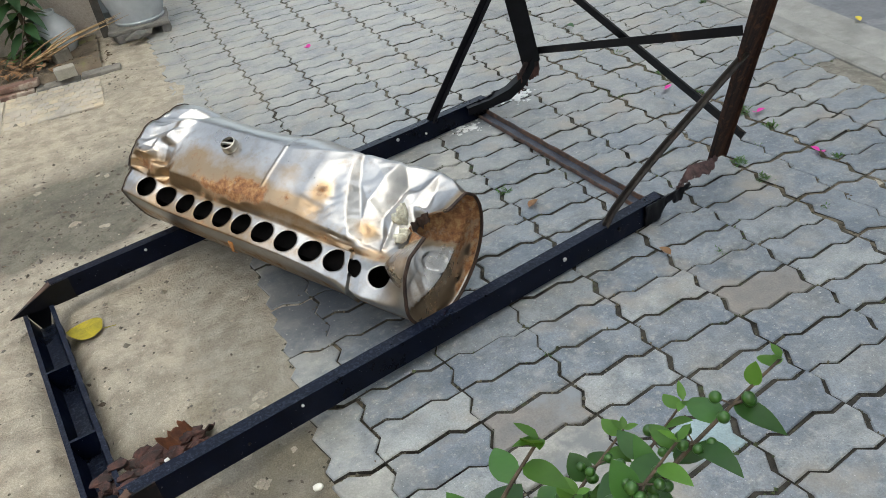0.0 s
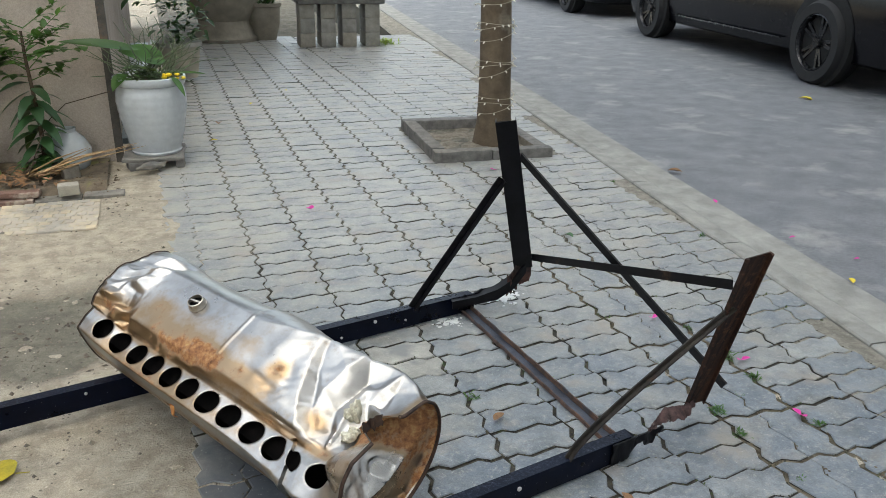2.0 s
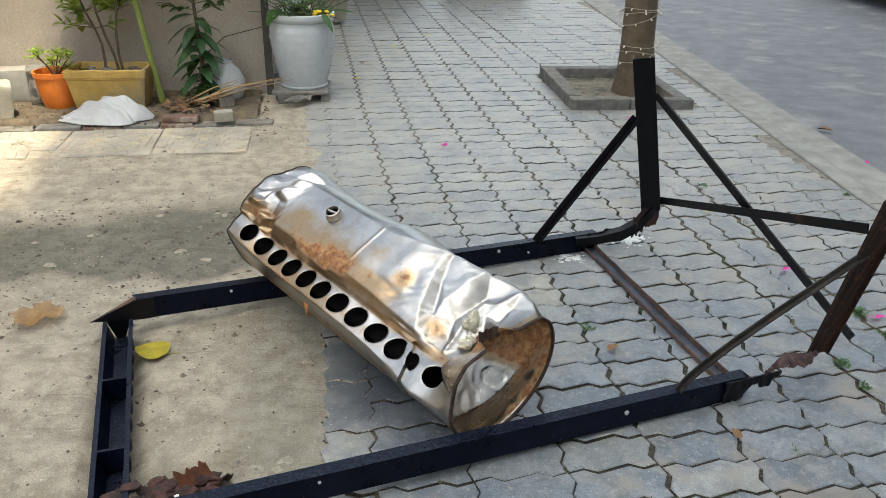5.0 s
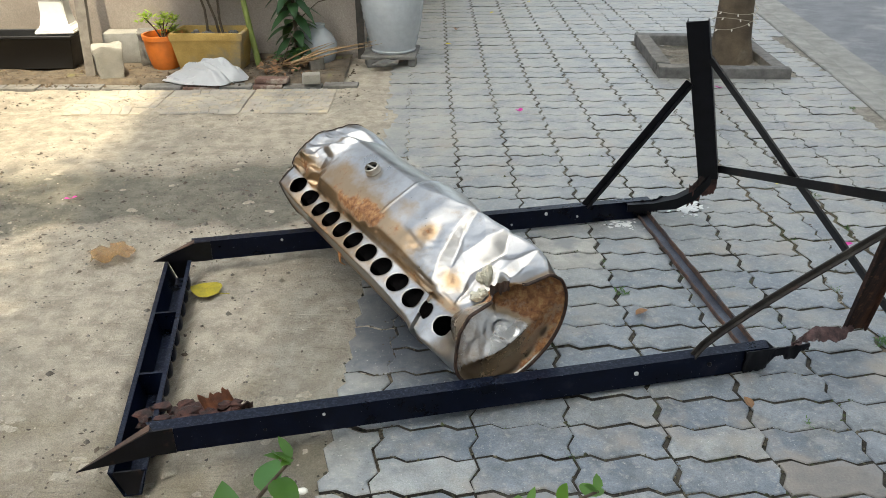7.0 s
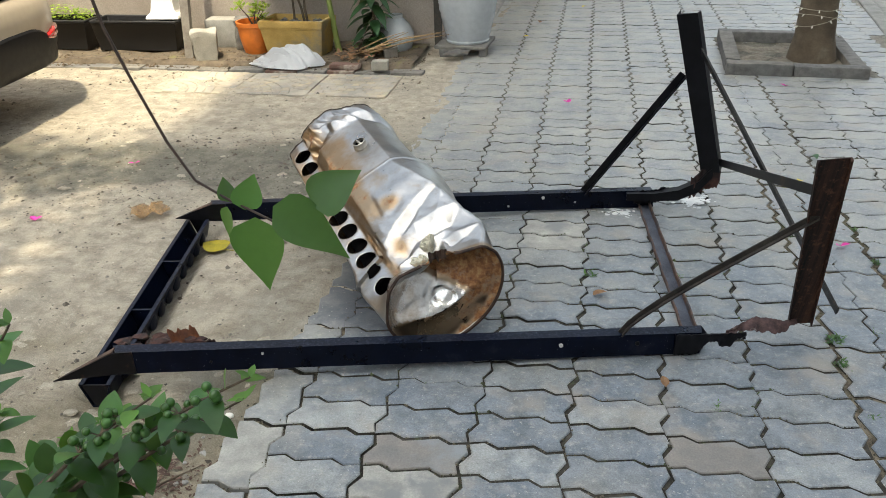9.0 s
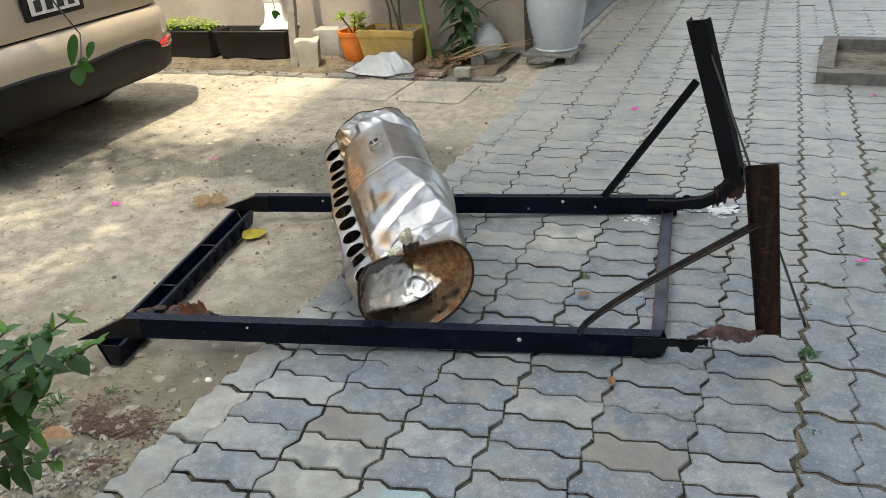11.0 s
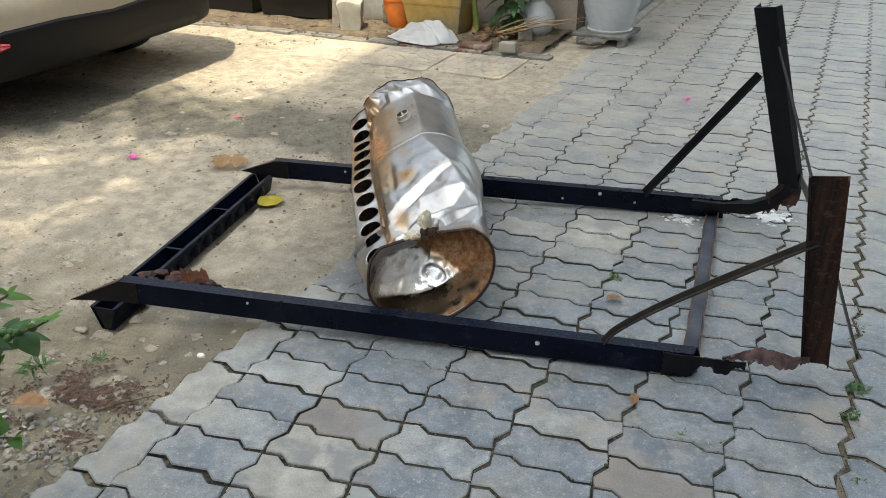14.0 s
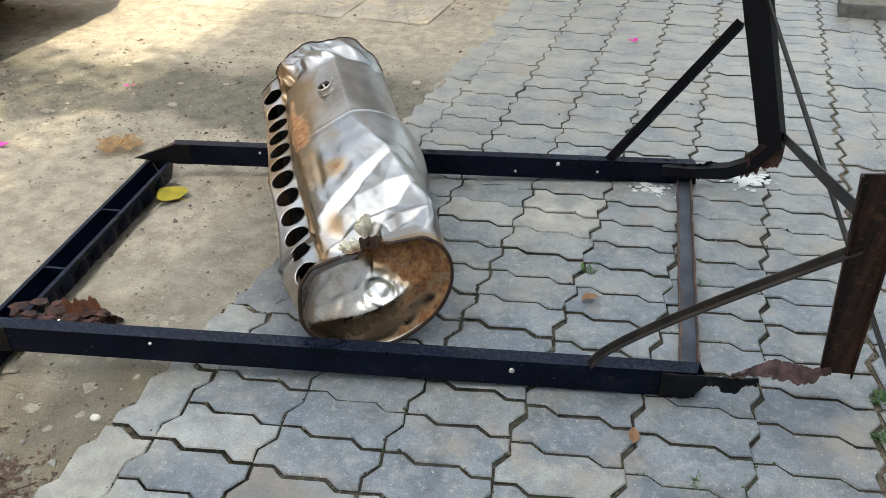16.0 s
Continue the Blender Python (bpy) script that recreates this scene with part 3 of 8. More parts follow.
# the trough that held the tubes' lower ends
TA, TB = Vector((-0.305, 2.145, -0.016)), Vector((-0.152, 1.186, -0.050))
td = (TB - TA).normalized()
tside = Vector((td.y, -td.x, 0)).normalized() * -1
if tside.x < 0:
    tside = -tside
bm = bmesh.new()
w, hgt = 0.042, 0.074
sec = [(-w, hgt), (-w + 0.012, hgt), (-w + 0.012, hgt - 0.004), (-w + 0.004, hgt - 0.004), (-w + 0.024, 0.004), (w - 0.024, 0.004), (w - 0.004, hgt - 0.004), (w - 0.012, hgt - 0.004), (w - 0.012, hgt), (w, hgt), (w - 0.022, 0.0), (-w + 0.022, 0.0)]
sweep(bm, sec, TA, TB, tside, 20)
trough = rack_part("trough", bm, BLUE, "open navy trough with dividers")


def plate_of(bm, outline, m, thick=0.004):
    """A flat plate with its outline in x and z, upright in the given frame."""
    a = [bm.verts.new(m @ Vector((x, -thick, z))) for x, z in outline]
    b = [bm.verts.new(m @ Vector((x, thick, z))) for x, z in outline]
    bm.faces.new(a)
    bm.faces.new(b[::-1])
    for k in range(len(a)):
        n = (k + 1) % len(a)
        bm.faces.new((a[k], b[k], b[n], a[n]))
    bmesh.ops.recalc_face_normals(bm, faces=bm.faces)


for f in (0.33, 0.63):
    bm = bmesh.new()
    c = TA.lerp(TB, f)
    m = Matrix.Translation(c) @ Matrix((tside.to_4d(), td.to_4d(), (0, 0, 1, 0), (0, 0, 0, 1))).transposed().to_3x3().to_4x4()
    plate_of(bm, [(-w + 0.022, 0.006), (w - 0.022, 0.006), (w - 0.005, hgt - 0.002), (-w + 0.005, hgt - 0.002)], m)
    part("divider", bm, BLUE, trough)
for f in (0.003, 0.997):
    bm = bmesh.new()
    m = Matrix.Translation(TA.lerp(TB, f)) @ Matrix((tside.to_4d(), td.to_4d(), (0, 0, 1, 0), (0, 0, 0, 1))).transposed().to_3x3().to_4x4()
    plate_of(bm, [(-w + 0.030, 0.004), (w - 0.030, 0.004), (w - 0.006, hgt - 0.004), (-w + 0.006, hgt - 0.004)], m, 0.002)
    part("end_plate", bm, BLACK, trough, "black end plate")
for k in range(11):
    bm = bmesh.new()
    c = TA.lerp(TB, 0.10 + 0.078 * k) + tside * (w - 0.013) + Vector((0, 0, 0.036))
    m = Matrix.Translation(c) @ tside.to_track_quat("Z", "Y").to_matrix().to_4x4()
    lathe(bm, [(0.027, 0.0), (0.026, 0.005), (0.020, 0.010), (0.010, 0.012), (0, 0.0125)], 16, m)
    part("tube_cup", bm, BLUE, trough)

# upright posts
PLT, PLB = Vector((1.379, 2.432, 0.743)), Vector((1.536, 2.560, 0.150))
PRT, PRB = Vector((1.621, 1.458, 0.622)), Vector((1.685, 1.685, 0.058))


def post(top, bot, side, rag_seed, label, mat, rag=0.007, foot=1.0, hw=0.035, dp=0.034, flip=-1):
    bm = bmesh.new()
    t = 0.004
    sec = [(-hw, 0), (hw, 0), (hw, dp), (hw - t, dp), (hw - t, t), (-hw + t, t), (-hw + t, dp), (-hw, dp)]
    sec = [(x, y * flip) for x, y in sec]
    sweep(bm, sec, bot, top, side, 14, rag=rag, seed=rag_seed)
    # crushed narrower towards the foot
    d, side = (top - bot).normalized(), Vector(side).normalized()
    side = (side - d * side.dot(d)).normalized()
    for v in bm.verts:
        f = (v.co - bot).dot(d) / (top - bot).length
        v.co -= side * (v.co - bot).dot(side) * (1 - foot) * max(0.0, 1 - f) ** 0.8
    return rack_part("post", bm, mat, label)


post(PLT, PLB, (0.93, -0.36, 0.0), 11, "black upright channel post with ragged top", BLACK)


def streaked_mat():
    """Black paint rusted through in streaks that run down the post."""
    m, t, s = nodes_of("rust_streaked_steel")
    v, w = mapping(t, (1.0, 0.06, 0.03), True), mapping(t, 1.0, True)
    run, spots, fine = noise_tex(t, v, 38, 6, 0.7), noise_tex(t, w, 60, 6, 0.7), noise_tex(t, w, 380, 3, 0.7)
    base = mix(t, ramp(t, run, [(0.38, 0.0), (0.62, 1.0)]), (0.012, 0.010, 0.010), (0.070, 0.033, 0.020))
    base = mix(t, ramp(t, run, [(0.64, 0.0), (0.70, 0.4)]), base, (0.12, 0.065, 0.040))
    base = mix(t, ramp(t, spots, [(0.54, 0.0), (0.66, 0.8)]), base, (0.120, 0.055, 0.030))
    base = mix(t, 0.4, base, ramp(t, fine, [(0.3, 0.3), (0.7, 1.0)]), "MULTIPLY")
    t.links.new(base, s.inputs["Base Color"])
    s.inputs["Roughness"].default_value = 0.72
    s.inputs["Specular IOR Level"].default_value = 0.2
    bump(t, s, mix(t, 0.5, spots, fine), 0.35, 0.003)
    return m


BAR = rough_mat("worn_blue_black_steel", (0.085, 0.097, 0.125), (0.030, 0.033, 0.045), 12, 240, 0.42, world_space=True, bumpy=0.3, stain=(0.090, 0.055, 0.042), stain_at=(0.66, 0.76), spec=0.3)
BRACE = rough_mat("grey_black_steel", (0.055, 0.047, 0.040), (0.022, 0.019, 0.017), 22, 220, 0.55, world_space=True, bumpy=0.3, stain=(0.075, 0.040, 0.026), stain_at=(0.60, 0.72), spec=0.3)
LIPRUST = rough_mat("rusted_edge_steel", (0.155, 0.085, 0.058), (0.045, 0.030, 0.026), 30, 240, 0.8, world_space=True, bumpy=0.4, stain=(0.05, 0.045, 0.05), stain_at=(0.50, 0.62))
MAROON = rough_mat("maroon_flaking_rust", (0.120, 0.066, 0.063), (0.030, 0.016, 0.016), 42, 260, 0.8, world_space=True, bumpy=0.7, dist=0.004, stain=(0.27, 0.235, 0.225), stain_at=(0.60, 0.68))
post(PRT, PRB, (0.99, 0.05, 0.0), 17, "rust-streaked channel post leaning, torn at both ends", streaked_mat(), 0.004, 0.86, 0.036, 0.014, 1)

# braces and bars
def bar(name, a, b, section, side, mat, label="", bend=None, seg=10, seed=0, rag=0.003):
    bm = bmesh.new()
    sweep(bm, section, a, b, side, seg, bend=bend, rag=rag, seed=seed)
    return rack_part(name, bm, mat, label)


bar("brace", (1.089, 2.510, 0.068), (1.402, 2.476, 0.530), angle_iron(0.026, 0.026), (0, -1, 0), BLACK, "black angle brace")
bar("brace", (1.204, 1.545, 0.066), (1.634, 1.525, 0.448), angle_iron(0.015, 0.016), (0, -1, 0), BRACE, "bent grey-black angle brace with worn edges", seg=18, bend=lambda f: Vector((-0.006, 0, 0.020)) * math.sin(math.pi * f ** 0.55))
bar("diagonal_bar", (1.440, 2.430, 0.624), (1.768, 1.662, 0.114), [(-0.003, -0.019), (0.003, -0.019), (0.003, 0.019), (-0.003, 0.019)], (1.784, 0.325, 0.658), BLACK, "long black flat diagonal bar")
bar("cross_bar", (1.562, 2.566, 0.176), (1.610, 1.515, 0.505), angle_iron(0.018, 0.026, 0.0035), (1, 0, 0), BLACK, "black tie bar between the posts")
ba, bb = Vector((1.308, 2.560, 0.004)), Vector((1.406, 1.600, 0.003))
bottom_bar = bar("bottom_bar", ba, bb, [(-0.017, 0), (0.017, 0), (0.017, 0.004), (-0.017, 0.004)], (1, 0, 0), BAR, "blue-grey worn channel bar on the pavers", seg=16)
for off, high in ((-0.019, 0.012), (0.019, 0.020)):
    bm = bmesh.new()
    sweep(bm, [(off - 0.002, 0), (off + 0.002, 0), (off + 0.003, high), (off - 0.001, high)], ba, bb, (1, 0, 0), 30, bend=lambda f: Vector((0.0012 * math.sin(f * 41), 0, 0.001 * math.sin(f * 67 + off * 99))), rag=0.004, seed=4)
    part("lip", bm, LIPRUST, bottom_bar, "rusted turned-up lip")


# torn gussets
def ragged_strip(a, b, wide, seed, curve=0.0, up=(0, 0, 1), thick=0.004, holes=True, n=26):
    """A torn strip of plate from a to b with a jagged lower and upper edge."""
    rnd = random.Random(seed)
    bm = bmesh.new()
    a, b, up = Vector(a), Vector(b), Vector(up).normalized()
    d = (b - a).normalized()
    nrm = d.cross(up).normalized()
    lines = []
    for k in range(n + 1):
        f = k / n
        c = a.lerp(b, f) + up * (curve * f * f) + nrm * 0.012 * noise.noise(Vector((f * 4, seed, 0)))
        lo = wide * (0.5 + 0.35 * noise.noise(Vector((f * 7, seed * 3.1, 1)))) + rnd.uniform(0, 0.012)
        hi = wide * (0.5 + 0.25 * noise.noise(Vector((f * 6, seed * 1.7, 5)))) + rnd.uniform(0, 0.006)
        cols = []
        for g in (-1, -0.4, 0.3, 1):
            h = (lo if g < 0 else hi) * g
            cols.append(c + up * h + nrm * 0.007 * noise.noise(Vector((f * 9, g * 2, seed))))
        lines.append(cols)
    fr = [[bm.verts.new(p) for p in l] for l in lines]
    bk = [[bm.verts.new(p + nrm * thick) for p in l] for l in lines]
    for i in range(n):
        for j in range(3):
            bm.faces.new((fr[i][j], fr[i + 1][j], fr[i + 1][j + 1], fr[i][j + 1]))
            bm.faces.new((bk[i][j], bk[i][j + 1], bk[i + 1][j + 1], bk[i + 1][j]))
        bm.faces.new((fr[i][0], bk[i][0], bk[i + 1][0], fr[i + 1][0]))
        bm.faces.new((fr[i][3], fr[i + 1][3], bk[i + 1][3], bk[i][3]))
    for e in (0, n):
        for j in range(3):
            bm.faces.new((fr[e][j], fr[e][j + 1], bk[e][j + 1], bk[e][j]))
    bmesh.ops.recalc_face_normals(bm, faces=bm.faces)
    return bm


def torn_plate(a, b, up, top, bottom, jag, seed, thick=0.004, n=44):
    """A plate between a and b whose lower edge is torn; top and bottom give the edges' offsets along up."""
    rnd = random.Random(seed)
    bm = bmesh.new()
    a, b, up = Vector(a), Vector(b), Vector(up).normalized()
    nrm = (b - a).normalized().cross(up).normalized()
    rows = []
    for k in range(n + 1):
        f = k / n
        c = a.lerp(b, f)
        hi, lo = top(f) + rnd.uniform(-0.2, 0.2) * jag, bottom(f) + jag * noise.noise(Vector((f * 13, seed, 2))) + rnd.uniform(-0.35, 0.35) * jag
        lo = min(lo, hi - 0.003)
        row = []
        for g in (0.0, 0.34, 0.68, 1.0):
            row.append(c + up * (lo + (hi - lo) * g) + nrm * 0.008 * noise.noise(Vector((f * 7, g * 2.2, seed))))
        rows.append(row)
    fr = [[bm.verts.new(p) for p in l] for l in rows]
    bk = [[bm.verts.new(p + nrm * thick) for p in l] for l in rows]
    for i in range(n):
        for j in range(3):
            bm.faces.new((fr[i][j], fr[i + 1][j], fr[i + 1][j + 1], fr[i][j + 1]))
            bm.faces.new((bk[i][j], bk[i][j + 1], bk[i + 1][j + 1], bk[i + 1][j]))
        bm.faces.new((fr[i][0], bk[i][0], bk[i + 1][0], fr[i + 1][0]))
        bm.faces.new((fr[i][3], fr[i + 1][3], bk[i + 1][3], bk[i][3]))
    for e in (0, n):
        for j in range(3):
            bm.faces.new((fr[e][j], fr[e][j + 1], bk[e][j + 1], bk[e][j]))
    bmesh.ops.recalc_face_normals(bm, faces=bm.faces)
    return bm


rack_part("torn_gusset", torn_plate((1.345, 1.563, 0.0), (1.535, 1.614, 0.004), (0, 0, 1), lambda f: 0.067 - 0.012 * f, lambda f: 0.001 if f < 0.34 else 0.001 + 0.034 * min(1.0, (f - 0.34) / 0.12) - 0.018 * window(f, 0.58, 0.86, 0.08), 0.009, 2), BLACK, "black torn gusset plate", angle=50)
rack_part("torn_gusset", torn_plate((1.480, 1.600, 0.062), (1.672, 1.668, 0.074), (0.0, 0.75, 0.66), lambda f: 0.005 + 0.026 * max(0.0, 1 - abs(f - 0.42) / 0.40), lambda f: -0.005 - 0.012 * window(f, 0.30, 1.1, 0.25) - 0.010 * window(f, 0.6, 0.9, 0.06), 0.007, 6), MAROON, "flaking maroon rusted gusset plate", angle=50)
rack_part("torn_gusset", ragged_strip((1.27, 2.545, 0.045), (1.40, 2.585, 0.05), 0.040, 8), BLACK, "black torn plate", angle=50)
bm = bmesh.new()
pts = [Vector((1.24, 2.535, 0.068)), Vector((1.34, 2.556, 0.064)), Vector((1.43, 2.566, 0.078)), Vector((1.50, 2.568, 0.115)), Vector((1.545, 2.568, 0.175))]
sec = []
for k, p in enumerate(pts):
    sec.append([bm.verts.new(p + Vector((0, o, z))) for o, z in ((-0.016, 0), (0.022, 0.0), (0.022, -0.004), (-0.012, -0.004), (-0.012, -0.030 - 0.012 * (k > 1)), (-0.016, -0.030 - 0.012 * (k > 1)))])
for a, b in zip(sec, sec[1:]):
    for j in range(6):
        bm.faces.new((a[j], a[(j + 1) % 6], b[(j + 1) % 6], b[j]))
bm.faces.new(sec[0])
bm.faces.new(sec[-1][::-1])
bmesh.ops.recalc_face_normals(bm, faces=bm.faces)
rack_part("curved_gusset", bm, BLACK, "curved black gusset under the post", angle=60)
rack_part("torn_gusset", ragged_strip((1.47, 2.560, 0.085), (1.575, 2.575, 0.150), 0.075, 12), RUST, "torn rusted plate under the post", angle=50)


# ---- the crushed tank ----
TANK_FAR, TANK_NEAR = Vector((0.190, 2.389, 0.245)), Vector((0.718, 1.520, 0.180))
tax = (TANK_NEAR - TANK_FAR).normalized()
TLEN = (TANK_NEAR - TANK_FAR).length
tleft = Vector((tax.y, -tax.x, 0)).normalized()
tup = tleft.cross(tax)
if tup.z < 0:
    tup = -tup
if tleft.x > 0:
    tleft = -tleft


def folds(s, q, seed, freq):
    """Cone distances to scattered dents, with ridges where they meet, about 0 to 1."""
    cell = 3.2 / freq
    gx, gy = math.floor(s / cell), math.floor(q / cell)
    best = 9.0
    for i in (-1, 0, 1):
        for j in (-1, 0, 1):
            cx, cy = gx + i, gy + j
            hx = math.sin(cx * 127.1 + cy * 311.7 + seed * 17.3) * 43758.5453
            hy = math.sin(cx * 269.5 + cy * 183.3 + seed * 31.1) * 28001.8384
            d = math.hypot((cx + hx % 1.0) * cell - s, ((cy + hy % 1.0) * cell - q) * 1.25)
            best = min(best, d)
    return min(1.0, best / cell * 1.15)


def facet(x, y, seed, cell):
    """Crumpled sheet: heights at scattered corners joined by flat triangles, about -1 to 1."""
    x += 0.15 * cell * math.sin(y / cell * 1.9 + seed)
    y += 0.15 * cell * math.sin(x / cell * 2.3 + seed * 2)
    x, y = x / cell, y / cell
    x, y = x + y * 0.5, y
    gx, gy = math.floor(x), math.floor(y)
    fx, fy = x - gx, y - gy

    def corner(i, j):
        return (math.sin((gx + i) * 127.1 + (gy + j) * 311.7 + seed * 17.3) * 43758.5453) % 1.0 * 2 - 1
    if fx + fy < 1:
        a = corner(0, 0)
        return a + (corner(1, 0) - a) * fx + (corner(0, 1) - a) * fy
    a = corner(1, 1)
    return a + (corner(0, 1) - a) * (1 - fx) + (corner(1, 0) - a) * (1 - fy)


# Cross-sections along the tank: left and up offsets of the crease below the holes, the holes, the strip's inner
# edge, the seam, two places on the flattened panel and the ridge on top; a round back closes each one.
SECTIONS = (
    (0.00, ((0.200, 0.018), (0.172, 0.046), (0.141, 0.066), (0.132, 0.096), (0.095, 0.128), (0.050, 0.150), (-0.010, 0.166))),
    (0.09, ((0.207, 0.018), (0.171, 0.042), (0.138, 0.054), (0.124, 0.088), (0.080, 0.124), (0.035, 0.148), (-0.020, 0.169))),
    (0.17, ((0.199, 0.002), (0.163, 0.021), (0.131, 0.036), (0.120, 0.086), (0.078, 0.120), (0.030, 0.150), (-0.022, 0.176))),
    (0.32, ((0.201, 0.004), (0.165, 0.025), (0.133, 0.040), (0.119, 0.088), (0.070, 0.124), (0.018, 0.153), (-0.025, 0.175))),
    (0.53, ((0.204, 0.010), (0.167, 0.028), (0.134, 0.043), (0.115, 0.091), (0.065, 0.124), (0.015, 0.152), (-0.027, 0.174))),
    (0.63, ((0.196, 0.001), (0.159, 0.019), (0.126, 0.034), (0.108, 0.080), (0.062, 0.110), (0.006, 0.144), (-0.062, 0.175))),
    (0.71, ((0.191, -0.008), (0.152, 0.010), (0.118, 0.022), (0.101, 0.062), (0.060, 0.090), (-0.006, 0.126), (-0.098, 0.170))),
    (0.82, ((0.190, -0.022), (0.146, 0.001), (0.110, 0.012), (0.092, 0.042), (0.048, 0.072), (-0.018, 0.096), (-0.120, 0.149))),
    (0.90, ((0.196, -0.042), (0.139, 0.002), (0.103, 0.008), (0.078, 0.026), (0.036, 0.044), (-0.012, 0.078), (-0.152, 0.132))),
    (0.96, ((0.178, -0.054), (0.140, 0.002), (0.107, 0.014), (0.080, 0.030), (0.040, 0.046), (-0.006, 0.084), (-0.145, 0.128))),
    (1.02, ((0.159, -0.062), (0.158, -0.008), (0.150, 0.036), (0.124, 0.074), (0.072, 0.090), (0.010, 0.108), (-0.113, 0.119))),
)
STEPS = (18, 18, 14, 24, 22, 34, 126)
NP, NS = sum(STEPS), 330
UU = []
for seg, count in enumerate(STEPS):
    UU += [seg + k / count for k in range(count)]


def section(s):
    prev = SECTIONS[0]
    for cur in SECTIONS[1:]:
        if s <= cur[0]:
            break
        prev = cur
    if s <= SECTIONS[0][0]:
        return [Vector(p) for p in SECTIONS[0][1]]
    f = min(1.0, (s - prev[0]) / (cur[0] - prev[0]))
    f = 0.5 * f + 0.5 * f * f * (3 - 2 * f)
    return [Vector(p).lerp(Vector(q), f) for p, q in zip(prev[1], cur[1])]


@functools.lru_cache(None)
def ring_of(s):
    """The tank's outline at s metres from the far end, as (left, up) pairs."""
    k = section(s)
    out = []
    t, o = k[6], k[0]
    a0, a1 = math.atan2(t.y, t.x), math.atan2(o.y, o.x) + 2 * math.pi
    r0, r1 = t.length, o.length
    for u in UU:
        i, f = int(u), u - int(u)
        if i < 6:
            out.append(k[i].lerp(k[i + 1], f))
        else:
            a = a0 + (a1 - a0) * f
            r = 0.178 + (0.007 + 0.026 * math.exp(-((s - 0.57) / 0.13) ** 2)) * math.sin(math.pi * min(1.0, f / 0.5)) - 0.014 * window(s, 0.86, 2, 0.1) * math.sin(math.pi * min(1.0, f * 1.2)) ** 2 + (r0 - 0.178) * max(0, 1 - f / 0.16) ** 2 + (r1 - 0.178) * max(0, (f - 0.88) / 0.12) ** 2
            out.append(Vector((math.cos(a), math.sin(a))) * r)
    for turn in range(3):
        out = [(out[j - 1] + out[j] * 2 + out[(j + 1) % NP]) / 4 for j in range(NP)]
    return out


# Folds of the crushed half: lines of (along, left, height), joined by flat triangles
FOLD_LINES = (
    ((0.56, -0.130, 0), (0.57, 0.000, 0), (0.60, 0.070, 0), (0.66, 0.135, 0)),
    ((0.675, -0.128, 0.001), (0.715, -0.040, 0.004), (0.765, 0.050, 0.006), (0.815, 0.110, 0.005)),
    ((0.706, -0.122, -0.002), (0.746, -0.036, -0.007), (0.806, 0.046, -0.009), (0.846, 0.100, -0.006)),
    ((0.826, -0.140, 0.004), (0.812, -0.070, 0.013), (0.800, 0.000, 0.009)),
    ((0.868, -0.080, -0.010), (0.852, 0.012, -0.012)),
    ((0.930, -0.148, 0.010), (0.915, -0.090, 0.008), (0.882, -0.062, 0.006), (0.884, 0.002, 0.008), (0.888, 0.038, 0.006)),
    ((0.945, -0.098, -0.006), (0.938, -0.052, -0.018), (0.930, -0.012, -0.024), (0.925, 0.030, -0.012)),
    ((0.905, -0.046, -0.002), (0.962, -0.034, -0.004)),
    ((0.872, 0.052, -0.014), (0.900, 0.104, 0.004), (0.947, 0.090, -0.008), (0.968, 0.114, 0.002)),
    ((1.04, -0.150, 0), (1.04, -0.060, 0), (1.04, 0.030, 0), (1.04, 0.140, 0)),
    ((0.75, -0.190, 0), (0.95, -0.200, 0), (0.75, 0.150, 0), (0.90, 0.150, 0)),
)
fold_pts = [p for line in FOLD_LINES for p in line]
fold_edges, k = [], 0
for line in FOLD_LINES[:-1]:
    fold_edges += [(k + i, k + i + 1) for i in range(len(line) - 1)]
    k += len(line)
fold_net = mathutils.geometry.delaunay_2d_cdt([Vector(p[:2]) for p in fold_pts], fold_edges, [], 0, 1e-6)
fold_high = [fold_pts[o[0]][2] if o else 0.0 for o in fold_net[3]]


def pleat(s, a):
    """Height of the folded sheet over its smooth shape."""
    for tri in fold_net[2]:
        p, q, r = (fold_net[0][i] for i in tri)
        det = (q.y - r.y) * (p.x - r.x) + (r.x - q.x) * (p.y - r.y)
        if abs(det) < 1e-12:
            continue
        w0 = ((q.y - r.y) * (s - r.x) + (r.x - q.x) * (a - r.y)) / det
        w1 = ((r.y - p.y) * (s - r.x) + (p.x - r.x) * (a - r.y)) / det
        if w0 >= -1e-6 and w1 >= -1e-6 and w0 + w1 <= 1.000001:
            return w0 * fold_high[tri[0]] + w1 * fold_high[tri[1]] + (1 - w0 - w1) * fold_high[tri[2]]
    return 0.0


def slant(v):
    """The split in the strip of holes runs askew, further along at its outer edge."""
    return 0.022 * (1 - v)


